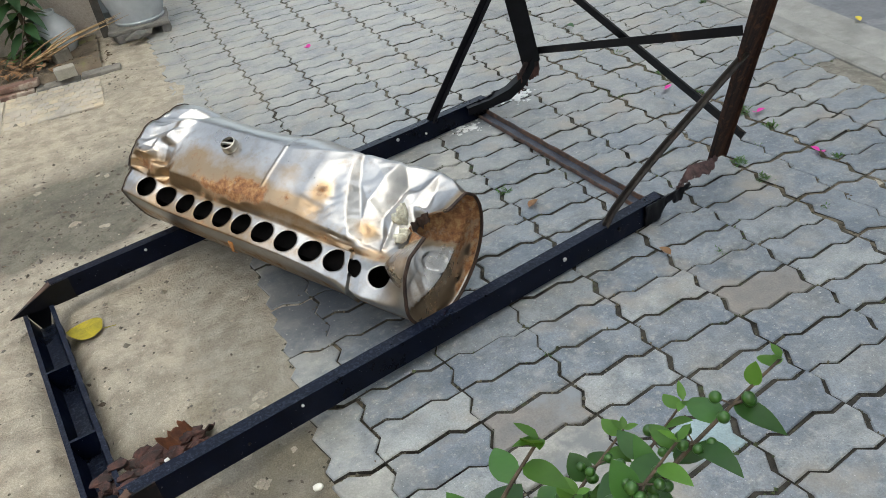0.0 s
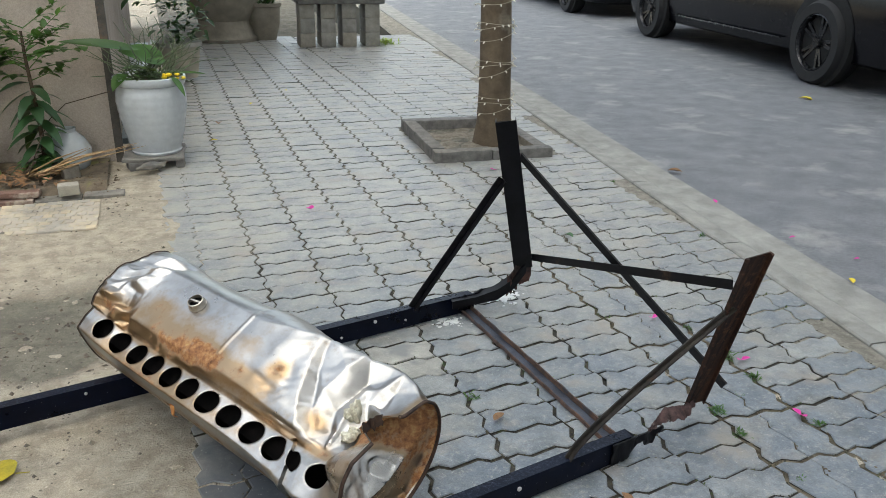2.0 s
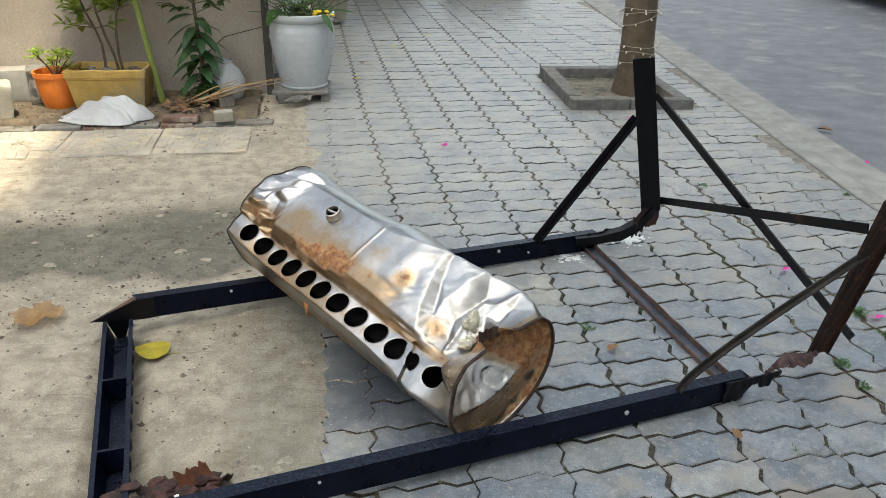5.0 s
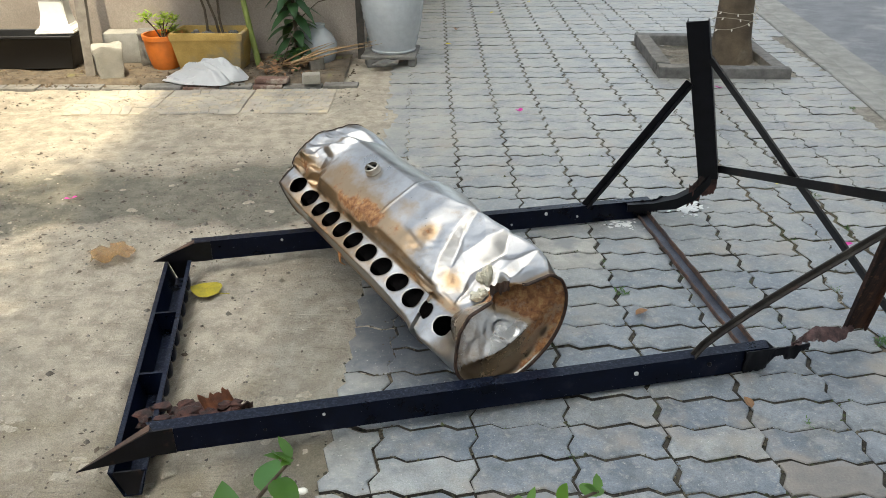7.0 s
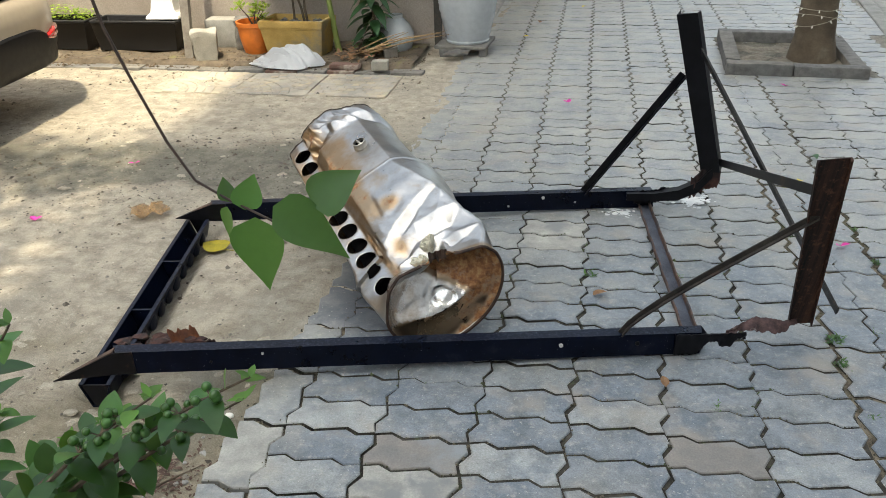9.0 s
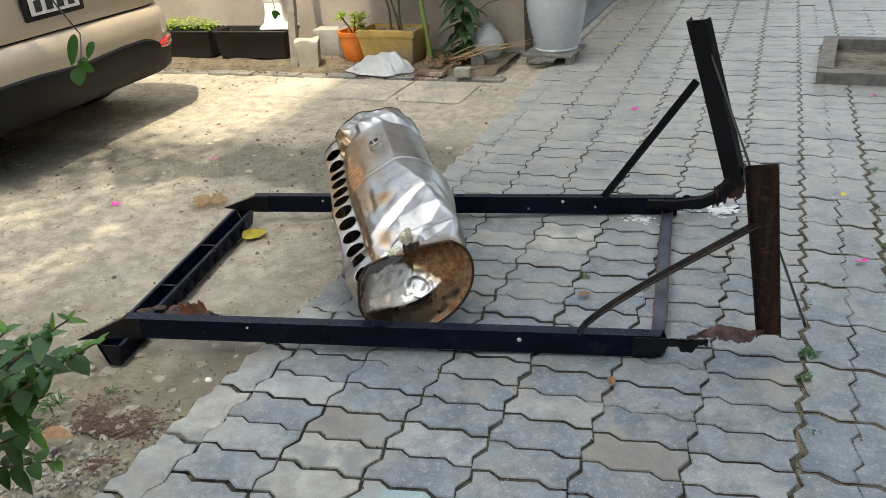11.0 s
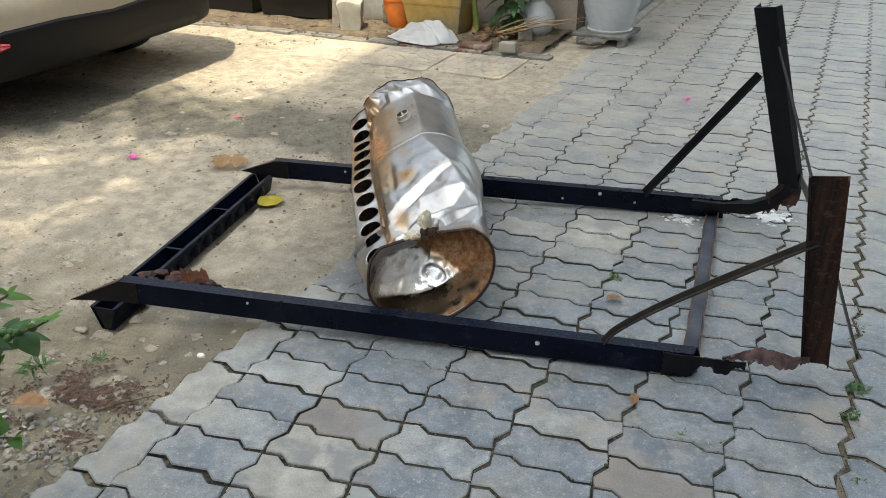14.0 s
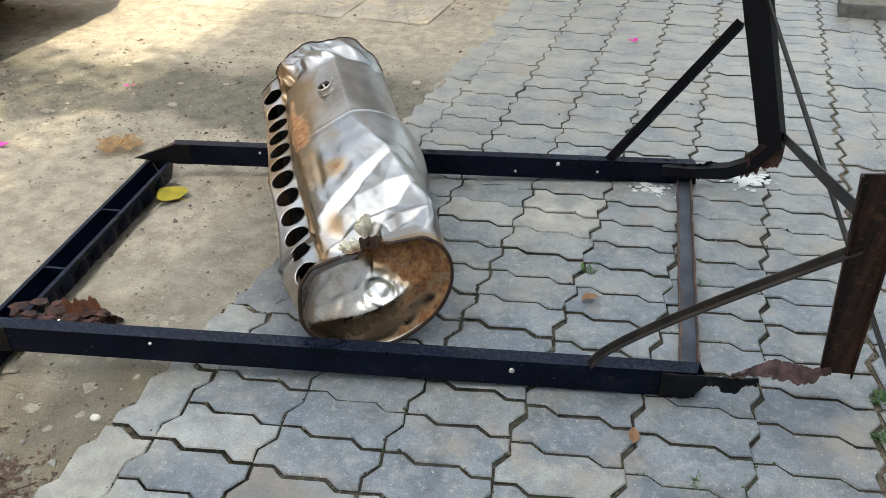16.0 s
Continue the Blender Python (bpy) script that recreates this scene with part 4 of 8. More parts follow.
def crumple(s, u, a):
    """Outward displacement of the sheet; a is the offset to the left."""
    z = pleat(s, a) * window(u, 2.6, 6.35, 0.4) if s > 0.56 and 2.6 < u < 6.35 else 0.0
    if s > 0.6 and 2.6 < u < 6.4:
        z += (0.0022 * facet(s, a, 8, 0.045) + 0.0012 * facet(s, a, 3, 0.022)) * window(s, 0.62, 1.0, 0.06)
    # long boat-shaped dents
    z -= 0.004 * math.exp(-((s - 0.66) / 0.060) ** 2 - ((u - 3.72) / 0.20) ** 2)
    z -= 0.006 * math.exp(-((s - 0.705 + 0.04 * (u - 4.6)) / 0.022) ** 2 - ((u - 4.5) / 0.5) ** 2)
    # the strip of holes is split and lapped
    if u < 2.4 or u > 6.9:
        v = u if u < 3 else 0.0
        line = s - TLEN * 273.5 / 330 - slant(v)
        z += (0.009 * max(0.0, 1 + line / 0.08) if line < 0 else -0.003 * max(0.0, 1 - line / 0.03)) * window(v, -1, 2.4, 0.3)
    # kink at the far end
    z += window(s, -1, 0.16, 0.05) * window(u, 1.8, 6.4, 0.5) * (0.026 * facet(s, a, 14, 0.065) + 0.011 * facet(s, a, 17, 0.032))
    z += 0.028 * max(0.0, 1 - abs(s - 0.045) / 0.04) * max(0.0, 1 - abs(u - 3.4) / 0.5) - 0.022 * max(0.0, 1 - abs(s - 0.10) / 0.035) * window(u, 3.0, 4.6, 0.4)
    z -= 0.020 * math.exp(-((s - 0.035) / 0.035) ** 2) * window(u, 1.9, 3.6, 0.5)
    # sunken patch round the socket; small waves of the sheet
    z -= 0.004 * math.exp(-((s - 0.33) / 0.09) ** 2 - ((u - 5.0) / 0.7) ** 2)
    z += 0.0010 * noise.noise(Vector((s * 6, u * 1.5, 2))) + 0.0007 * facet(s, u * 0.06, 21, 0.05) * window(u, 0.2, 6.2, 0.3)
    # rolled joint
    z += 0.0026 * math.exp(-((s - 0.505) / 0.0045) ** 2) * window(u, 3.0, 6.8, 0.1)
    # lapped seam
    z += 0.0016 * window(u, 2.2, 3.02, 0.06) * window(s, 0.1, 0.8, 0.03)
    return z


def pulled(s, u):
    """The sheet is torn back from the near rim above the disc."""
    v = 0.0 if u > 6.9 else u
    if v < 2.4:
        s += slant(v) * window(s, 0.80, 0.90, 0.036) * window(v, -1, 2.4, 0.3)
    return s if s < 0.86 else 0.86 + (s - 0.86) * (1 - 0.52 * window(u, 4.15, 5.45, 0.5))


def tank_ring(s):
    out = []
    for j, u in enumerate(UU):
        e = round(pulled(min(max(s, 0.0), 1.02), u), 4)
        pts = ring_of(e)
        p = pts[j]
        d = pts[(j + 1) % NP] - pts[j - 1]
        n = Vector((d.y, -d.x)).normalized()
        if n.dot(p - Vector((0.02, -0.05))) < 0:
            n = -n
        q = p + n * crumple(e, u, p.x)
        out.append(TANK_FAR + tax * e + tleft * q.x + tup * q.y)
    return out


def tank_place(s, a, h):
    """A place in the tank's own measures: along, left, up."""
    return TANK_FAR + tax * s + tleft * a + tup * h


def tank_at(s, u, lift=0.0):
    ring = tank_ring(s)
    j = min(range(NP), key=lambda k: abs(UU[k] - u))
    return ring[j] + tup * lift


tank = thing("water_heater_tank", "crushed stainless solar water heater tank with tube holes and rust stains", "tank", m=Matrix.Translation((0.45, 1.95, 0.0)))
tank_inv = tank.matrix_basis.inverted()


def tank_part(*args, **kw):
    ob = part(*args, **kw)
    ob.matrix_parent_inverse = tank_inv
    return ob


# tube holes: place along the tank, half widths along and across
HOLES = ((0.084, 0.0315, 0.0315), (0.162, 0.0315, 0.0315), (0.244, 0.0315, 0.0315), (0.322, 0.0315, 0.0315), (0.401, 0.0315, 0.0315), (0.478, 0.0315, 0.0315), (0.557, 0.0315, 0.0315), (0.634, 0.0315, 0.0315), (0.714, 0.0315, 0.0315), (0.793, 0.0315, 0.0315), (0.856, 0.017, 0.024), (0.930, 0.0315, 0.0315))
bm = bmesh.new()
rust_layer = bm.verts.layers.float.new("rust")


def spot(s, u, s0, u0, ds, du):
    return math.exp(-((s - s0) / ds) ** 2 - ((u - u0) / du) ** 2)


vs, flat = [], []
for i in range(NS + 1):
    s = TLEN * i / NS
    k = section(s)
    w0, w1 = (k[1] - k[0]).length, (k[2] - k[1]).length
    row, frow = [], []
    for j, p in enumerate(tank_ring(s)):
        u = UU[j]
        across = (u - 1) * (w0 if u < 1 else w1) if u < 2.2 else (-w0 - 0.01 if u > 6.95 else 9.0)
        v = bm.verts.new(p)
        on_rim = False
        # pull points beside a hole's rim on to it
        for hs, ha, hb in HOLES:
            dx, dy = (s - hs) / ha, across / hb
            d = math.hypot(dx, dy)
            if abs(d - 1) < 0.105 and d > 0:
                on_rim = True
                v.co += tax * ((s - hs) / d - (s - hs)) + (tleft * (k[0] - k[1]).normalized().x + tup * (k[0] - k[1]).normalized().y) * (across - across / d)
        v[rust_layer] = min(1.0, 0.02 + 0.26 * window(u, 2.3, 4.1, 0.7) * window(s, 0.06, 0.76, 0.1) + 0.50 * spot(s, u, 0.36, 0.6, 0.34, 0.60) + 0.35 * spot(s, u, 0.28, 1.9, 0.28, 0.35) + 0.85 * spot(s, u, 0.675, 4.4, 0.024, 0.40) + 0.16 * spot(s, u, 0.78, 2.7, 0.22, 0.6) + 0.95 * spot(s, u, 0.43, 2.9, 0.12, 0.50) + 0.6 * spot(s, u, 0.46, 3.4, 0.05, 0.4) + 0.50 * spot(s, u, 0.25, 2.3, 0.20, 0.5) + 0.34 * spot(s, u, 0.36, 3.9, 0.20, 0.9) + 0.30 * spot(s, u, 0.60, 3.4, 0.05, 0.3) + 0.25 * spot(s, u, 0.56, 4.6, 0.05, 0.5) + 0.8 * spot(s, u, 0.05, 2.9, 0.06, 0.7) + 0.40 * spot(s, u, 0.22, 4.2, 0.05, 0.5)
                            + 0.25 * spot(s, u, 0.655, 3.75, 0.05, 0.28) + 0.7 * spot(s, u, 0.835, 3.7, 0.03, 0.4) + 0.6 * spot(s, u, 0.90, 2.4, 0.04, 0.5) + 0.55 * spot(s, u, 0.75, 2.2, 0.12, 0.3) + 0.62 * window(u, 6.72, 6.965, 0.06) + 0.8 * window(s, 0.90, 2, 0.06) * window(u, 6.06, 6.5, 0.06) + 0.55 * spot(s, u, 0.3, 0.0, 0.25, 0.3) + 0.5 * window(s, 0.99, 2, 0.02) * window(u, 4.5, 6.4, 0.3))
        row.append(v)
        frow.append((s, across, on_rim))
    vs.append(row)
    flat.append(frow)
for i in range(NS):
    for j in range(NP):
        n = (j + 1) % NP
        cs, ca = (flat[i][j][0] + flat[i + 1][j][0]) / 2, (flat[i][j][1] + flat[i][n][1]) / 2
        four = (flat[i][j], flat[i + 1][j], flat[i + 1][n], flat[i][n])
        if any(math.hypot((cs - hs) / ha, ca / hb) < 1.05 and all(c[2] or math.hypot((c[0] - hs) / ha, c[1] / hb) < 1 for c in four) for hs, ha, hb in HOLES):
            continue
        bm.faces.new((vs[i][j], vs[i + 1][j], vs[i + 1][n], vs[i][n]))
# ease the crumples along their folds
crumpled = [vs[i][j] for i in range(NS) for j in range(NP) if flat[i][j][0] > 0.50 and 2.3 < UU[j] < 6.4]
bmesh.ops.smooth_vert(bm, verts=crumpled, factor=0.5, use_axis_x=True, use_axis_y=True, use_axis_z=True)
bmesh.ops.recalc_face_normals(bm, faces=bm.faces)
shell = tank_part("shell", bm, STEEL, tank, "dented stainless sheet shell", angle=30)
sol = shell.modifiers.new("sheet", "SOLIDIFY")
sol.thickness, sol.offset = 0.0015, -1

# rolled rims
RIMRUST = rough_mat("rusty_rim", (0.085, 0.046, 0.030), (0.026, 0.016, 0.013), 30, 200, 0.75, metallic=0.3, bumpy=0.5)
for s, lab in ((0.0, "rolled rusty rim"), (TLEN, "rolled rusty rim of the torn end")):
    pts = tank_ring(s)
    bm = bmesh.new()
    mid = TANK_FAR + tax * s - tup * 0.04
    prev = first = None
    for j in range(0, NP, 2):
        u = UU[j]
        if s > 0.5 and 4.2 < u < 5.3:
            prev = None
            continue
        out = (pts[j] - mid).normalized()
        w = 1.0 if s > 0.5 else 0.42
        ring = [bm.verts.new(pts[j] + out * (0.001 + 0.0042 * w * math.cos(k * math.pi / 4)) + tax * ((0.004 if s > 0.5 else -0.003) + 0.0050 * w * math.sin(k * math.pi / 4))) for k in range(8)]
        if prev:
            for k in range(8):
                bm.faces.new((prev[k], prev[(k + 1) % 8], ring[(k + 1) % 8], ring[k]))
        first = first or ring
        prev = ring
    for k in range(8):
        bm.faces.new((prev[k], prev[(k + 1) % 8], first[(k + 1) % 8], first[k]))
    bmesh.ops.recalc_face_normals(bm, faces=bm.faces)
    tank_part("rim", bm, RIMRUST, tank, lab)

# end discs: the far one flat, the near one pushed in above a fold line, with a pressed ring
DISC = steel_mat("bright_stainless_steel", 0.24, 1.5)
for s0, sign in ((0.012, -1), (TLEN - 0.004, 1)):
    bm = bmesh.new()
    layer = bm.verts.layers.float.new("rust")
    NRR = 44
    ring = tank_ring(s0)[::2]
    edge = [Vector(((p - TANK_FAR).dot(tleft), (p - TANK_FAR).dot(tup))) for p in ring]
    back = [(p - TANK_FAR).dot(tax) - s0 for p in ring]
    NPP = len(edge)
    hub = Vector((0.0, -0.060))
    rr = []
    for i in range(NRR + 1):
        f = i / NRR
        row = []
        for j in range(NPP if i else 1):
            p = hub.lerp(edge[j], f * 0.992)
            x, y = p.x, p.y
            dz, rust = 0.0, 0.3
            if sign > 0:
                # the fold line curves up towards the round side; above it the disc is pushed in
                d = y + 0.090 - min(0.25, 3.2 * max(0.0, 0.05 - x) ** 2)
                lip = 1 - f ** 10
                dz = -0.014 * lip
                if d > 0:
                    dz -= lip * max(0.0, 0.85 * min(d, 0.10) - 1.0 * max(0.0, d - 0.10))
                    dz += lip * min(1, d / 0.02) * (0.009 * facet(x, y, 5, 0.055) + 0.005 * facet(x, y, 9, 0.026))
                    h = math.hypot(x + 0.022, (y + 0.045) * 1.35)
                    dz += lip * (0.0034 * math.exp(-((h - 0.034) / 0.006) ** 2) - 0.002 * math.exp(-((h - 0.021) / 0.007) ** 2) + 0.0022 * math.exp(-((h - 0.058) / 0.006) ** 2))
                rust = (0.52 + 0.3 * window(x, -0.3, -0.03, 0.06) if d < 0.0 else 0.06 + 0.12 * window(x, 0.04, 0.3, 0.04)) + 1.15 * (d > 0) * window(y - 0.45 * x, -0.015, 0.5, 0.05) * window(x, -0.3, 0.09, 0.06) + 0.12 * f ** 9
            v = bm.verts.new(TANK_FAR + tax * (s0 + dz + (back[j] - 0.006 * (back[j] < -0.01)) * f ** 4) + tleft * x + tup * y)
            v[layer] = min(1.0, rust)
            row.append(v)
        rr.append(row)
    for i in range(NRR):
        for j in range(NPP):
            n = (j + 1) % NPP
            if i == 0:
                bm.faces.new((rr[0][0], rr[1][j], rr[1][n]))
            else:
                bm.faces.new((rr[i][j], rr[i + 1][j], rr[i + 1][n], rr[i][n]))
    bmesh.ops.smooth_vert(bm, verts=[v for row in rr[:-2] for v in row], factor=0.5, use_axis_x=True, use_axis_y=True, use_axis_z=True)
    bmesh.ops.recalc_face_normals(bm, faces=bm.faces)
    tank_part("end_disc", bm, DISC, tank, "crumpled shiny end disc with rust" if sign > 0 else "", angle=38)

# black sleeve added inside, standing in for the shade behind the holes
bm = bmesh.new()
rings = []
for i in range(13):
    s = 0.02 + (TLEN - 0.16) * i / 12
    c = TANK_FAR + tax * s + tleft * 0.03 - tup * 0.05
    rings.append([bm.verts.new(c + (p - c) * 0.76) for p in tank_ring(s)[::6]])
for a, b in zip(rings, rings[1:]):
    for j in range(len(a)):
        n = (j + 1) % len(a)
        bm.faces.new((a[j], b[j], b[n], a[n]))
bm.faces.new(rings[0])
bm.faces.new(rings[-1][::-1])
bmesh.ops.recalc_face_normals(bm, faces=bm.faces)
tank_part("lining", bm, rough_mat("hollow_black", (0.006, 0.005, 0.005), (0.003, 0.003, 0.003), 20, 200, 1.0, spec=0.02), tank, "black lining seen through the holes")

# pipe socket on the panel
cn = (tleft * math.cos(math.radians(66)) + tup * math.sin(math.radians(66))).normalized()
cm = Matrix.Translation(tank_at(0.321, 5.0)) @ cn.to_track_quat("Z", "Y").to_matrix().to_4x4() @ Matrix.Diagonal((0.92, 0.92, 1.0, 1))
bm = bmesh.new()
lathe(bm, [(0.027, -0.006), (0.028, 0.003), (0.0255, 0.006), (0.0245, 0.019), (0.021, 0.0205), (0.0205, 0.010), (0.0, 0.010)], 32, cm)
cap = tank_part("pipe_socket", bm, plain_mat("dull_steel", (0.42, 0.39, 0.34), 0.45, 0.9), tank, "threaded steel pipe socket")
bm = bmesh.new()
box(bm, (-0.020, -0.003, 0.010), (0.020, 0.003, 0.0185), cm)
part("bar", bm, bpy.data.materials["dull_steel"], cap)
# same black on a disc, for the shade down the socket
bm = bmesh.new()
lathe(bm, [(0.0202, 0.0102), (0.0200, 0.0112), (0.0, 0.0112)], 24, cm)
part("bore", bm, bpy.data.materials["hollow_black"], cap, "dark bore of the socket")

# crumbs of foam in the tear, a curled flake under the crease
FOAM = rough_mat("foam", (0.78, 0.75, 0.62), (0.62, 0.58, 0.44), 40, 200, 0.95, bumpy=0.8, dist=0.006)
for k, (s, a, h, size) in enumerate(((0.905, -0.004, 0.086, (0.016, 0.016, 0.030)), (0.892, 0.004, 0.072, (0.014, 0.014, 0.018)), (0.925, 0.040, 0.050, (0.017, 0.015, 0.012)), (0.928, 0.022, 0.056, (0.014, 0.012, 0.012)))):
    bm = bmesh.new()
    lump_at = tank_place(s, a, h)
    bmesh.ops.create_icosphere(bm, subdivisions=3, radius=1)
    for v in bm.verts:
        n = 1 + 0.35 * facet(v.co.x + v.co.z, v.co.y, k, 0.8) + 0.22 * noise.noise(v.co * 3.1)
        v.co = lump_at + Vector([c * q * n for c, q in zip(v.co, size)])
    tank_part("foam_crumb", bm, FOAM, tank, "crumbly yellowish insulation foam", angle=30)
rag = ragged_strip(tank_place(0.945, 0.012, 0.068), tank_place(0.965, -0.034, 0.086), 0.018, 44, up=tup - tax * 0.3, thick=0.002, n=10)
tank_part("torn_flap", rag, RIMRUST, tank, "dark curled flap of torn sheet", angle=50)
bm = bmesh.new()
at = tank_at(0.46, 0.0) - tup * 0.02
prev = None
for k in range(8):
    f = k / 7
    c = at + tleft * (0.012 * math.sin(f * 3) - 0.02 * f) - tup * 0.05 * f + tax * 0.008 * math.sin(f * 5)
    row = [bm.verts.new(c - tax * 0.007 * (1.2 - f)), bm.verts.new(c + tax * 0.006 * (1.2 - f)), bm.verts.new(c + tax * 0.006 * (1.2 - f) + tleft * 0.003), bm.verts.new(c - tax * 0.007 * (1.2 - f) + tleft * 0.003)]
    if prev:
        for j in range(4):
            bm.faces.new((prev[j], prev[(j + 1) % 4], row[(j + 1) % 4], row[j]))
    prev = row
bmesh.ops.recalc_face_normals(bm, faces=bm.faces)
tank_part("rust_flake", bm, plain_mat("orange_rust", (0.40, 0.17, 0.05), 0.85, vary=0.35, scale=60), tank, "curled orange rust flake")
# ---- plants: helpers ----
def leaf(bm, base, way, length, width, normal=(0, 0, 1), droop=0.25, fold=0.25, shape=1.0, rows=4, tip=0.8):
    """One leaf blade of two halves folded along the midrib, drooping towards its tip."""
    base, way, n = Vector(base), Vector(way).normalized(), Vector(normal)
    side = way.cross(n)
    if side.length < 1e-3:
        side = way.cross(Vector((1, 0.2, 0)))
    side.normalize()
    n = side.cross(way).normalized()
    prev = None
    for k in range(rows + 1):
        f = k / rows
        w = width * 0.5 * (math.sin(math.pi * min(1.0, f ** (0.75 / shape) * 0.98 + 0.02)) ** tip)
        c = base + way * length * f * (1 - 0.12 * droop * f) - Vector((0, 0, 1)) * droop * length * f * f * 0.6
        if k in (0, rows):
            row = [bm.verts.new(c)]
        else:
            row = [bm.verts.new(c + side * w + n * w * fold), bm.verts.new(c), bm.verts.new(c - side * w + n * w * fold)]
        if prev:
            if len(prev) == 1:
                bm.faces.new((prev[0], row[0], row[1]))
                bm.faces.new((prev[0], row[1], row[2]))
            elif len(row) == 1:
                bm.faces.new((prev[0], row[0], prev[1]))
                bm.faces.new((prev[1], row[0], prev[2]))
            else:
                bm.faces.new((prev[0], row[0], row[1], prev[1]))
                bm.faces.new((prev[1], row[1], row[2], prev[2]))
        prev = row


def ball(bm, at, r, squash=1.0):
    bmesh.ops.create_uvsphere(bm, u_segments=10, v_segments=7, radius=r, matrix=Matrix.Translation(at) @ Matrix.Diagonal((1, 1, squash, 1)))


def rnd_dir(rnd, zmin=-0.3, zmax=0.8):
    a, z = rnd.uniform(0, 2 * math.pi), rnd.uniform(zmin, zmax)
    return Vector((math.cos(a), math.sin(a), z)).normalized()


def lump(bm, at, size, seed=0, rough=0.3, sub=3, scale=9.0):
    r = bmesh.ops.create_icosphere(bm, subdivisions=sub, radius=1)
    for v in r["verts"]:
        k = 1 + rough * noise.noise(v.co * 1.7 + Vector((seed, 0, 0))) + rough * 0.4 * noise.noise(v.co * 5 + Vector((0, seed, 0)))
        v.co = Vector(at) + Vector([c * s * k for c, s in zip(v.co, size)])


LEAF_A = leaf_mat("shrub_leaf", (0.022, 0.070, 0.016), (0.050, 0.130, 0.028))
LEAF_DARK = leaf_mat("dark_leaf", (0.016, 0.050, 0.020), (0.032, 0.085, 0.032), 0.2)
LEAF_LIME = leaf_mat("lime_leaf", (0.17, 0.28, 0.025), (0.34, 0.44, 0.05))
LEAF_TREE = leaf_mat("tree_leaf", (0.03, 0.07, 0.015), (0.06, 0.12, 0.025), 0.3)
STEM = rough_mat("stem_bark", (0.13, 0.095, 0.06), (0.06, 0.045, 0.03), 40, 300, 0.9, bumpy=0.4)
GREENSTEM = plain_mat("green_stem", (0.17, 0.21, 0.05), 0.6)
BERRY = plain_mat("green_berry", (0.030, 0.090, 0.012), 0.35, vary=0.25)
PETAL = plain_mat("magenta_petal", (0.62, 0.03, 0.30), 0.6, vary=0.2)
DRYLEAF = plain_mat("dry_leaf", (0.21, 0.115, 0.055), 0.8, vary=0.4, scale=60)
YELLOWLEAF = plain_mat("yellow_leaf", (0.66, 0.52, 0.03), 0.6, vary=0.2, scale=60)
BARK = rough_mat("tree_bark", (0.19, 0.145, 0.095), (0.10, 0.075, 0.05), 8, 160, 0.95, world_space=True, bumpy=0.7, dist=0.006, stain=(0.24, 0.21, 0.16), stain_at=(0.58, 0.72))
BRICK = rough_mat("old_brick", (0.21, 0.115, 0.085), (0.14, 0.085, 0.066), 20, 260, 0.95, bumpy=0.5, stain=(0.34, 0.30, 0.25), stain_at=(0.5, 0.65))
STONE = rough_mat("grey_stone", (0.25, 0.235, 0.21), (0.14, 0.132, 0.118), 18, 260, 0.93, bumpy=0.5, random_tone=0.2)
PALE = rough_mat("pale_concrete", (0.42, 0.40, 0.35), (0.29, 0.275, 0.24), 10, 220, 0.93, bumpy=0.4, random_tone=0.12, stain=(0.2, 0.19, 0.17), stain_at=(0.62, 0.75))

# ---- street tree with its pit; the crown shades the pavement ----
tree = thing("street_tree", "street tree with smooth brown trunk wound with light strings", "tree", (2.43, 4.98, 0.0))
bm = bmesh.new()
sides, rings = 20, []
for k in range(16):
    z = -0.05 + 0.19 * k
    r = (0.112 - 0.0065 * k * 0.19 / 0.19 * 0.35) * (1 + 0.25 * math.exp(-z * 9))
    c = Vector((-0.018 * z, 0.02 * z, z))
    rings.append([bm.verts.new(c + Vector((math.cos(a), math.sin(a), 0)) * r * (1 + 0.05 * noise.noise(Vector((math.cos(a) * 1.3, math.sin(a) * 1.3, z * 2))))) for a in [2 * math.pi * j / sides for j in range(sides)]])
for a, b in zip(rings, rings[1:]):
    for j in range(sides):
        bm.faces.new((a[j], a[(j + 1) % sides], b[(j + 1) % sides], b[j]))
part("trunk", bm, BARK, tree)
rnd = random.Random(21)
limb_tips = []
for k in range(9):
    a = k * 0.7 + rnd.uniform(-0.2, 0.2)
    reach, high = rnd.uniform(0.7, 1.6), rnd.uniform(4.6, 6.0)
    tip = Vector((math.cos(a) * reach - 0.7, math.sin(a) * reach - 0.6, high))
    mid = Vector((math.cos(a) * reach * 0.35, math.sin(a) * reach * 0.35, 2.9 + (high - 2.9) * 0.45))
    bm = bmesh.new()
    tube(bm, [(-0.05, 0.05, 2.65), mid, tip], [0.06, 0.04, 0.012], 7)
    part("limb", bm, BARK, tree)
    limb_tips.append(tip)
verts, faces = [], []
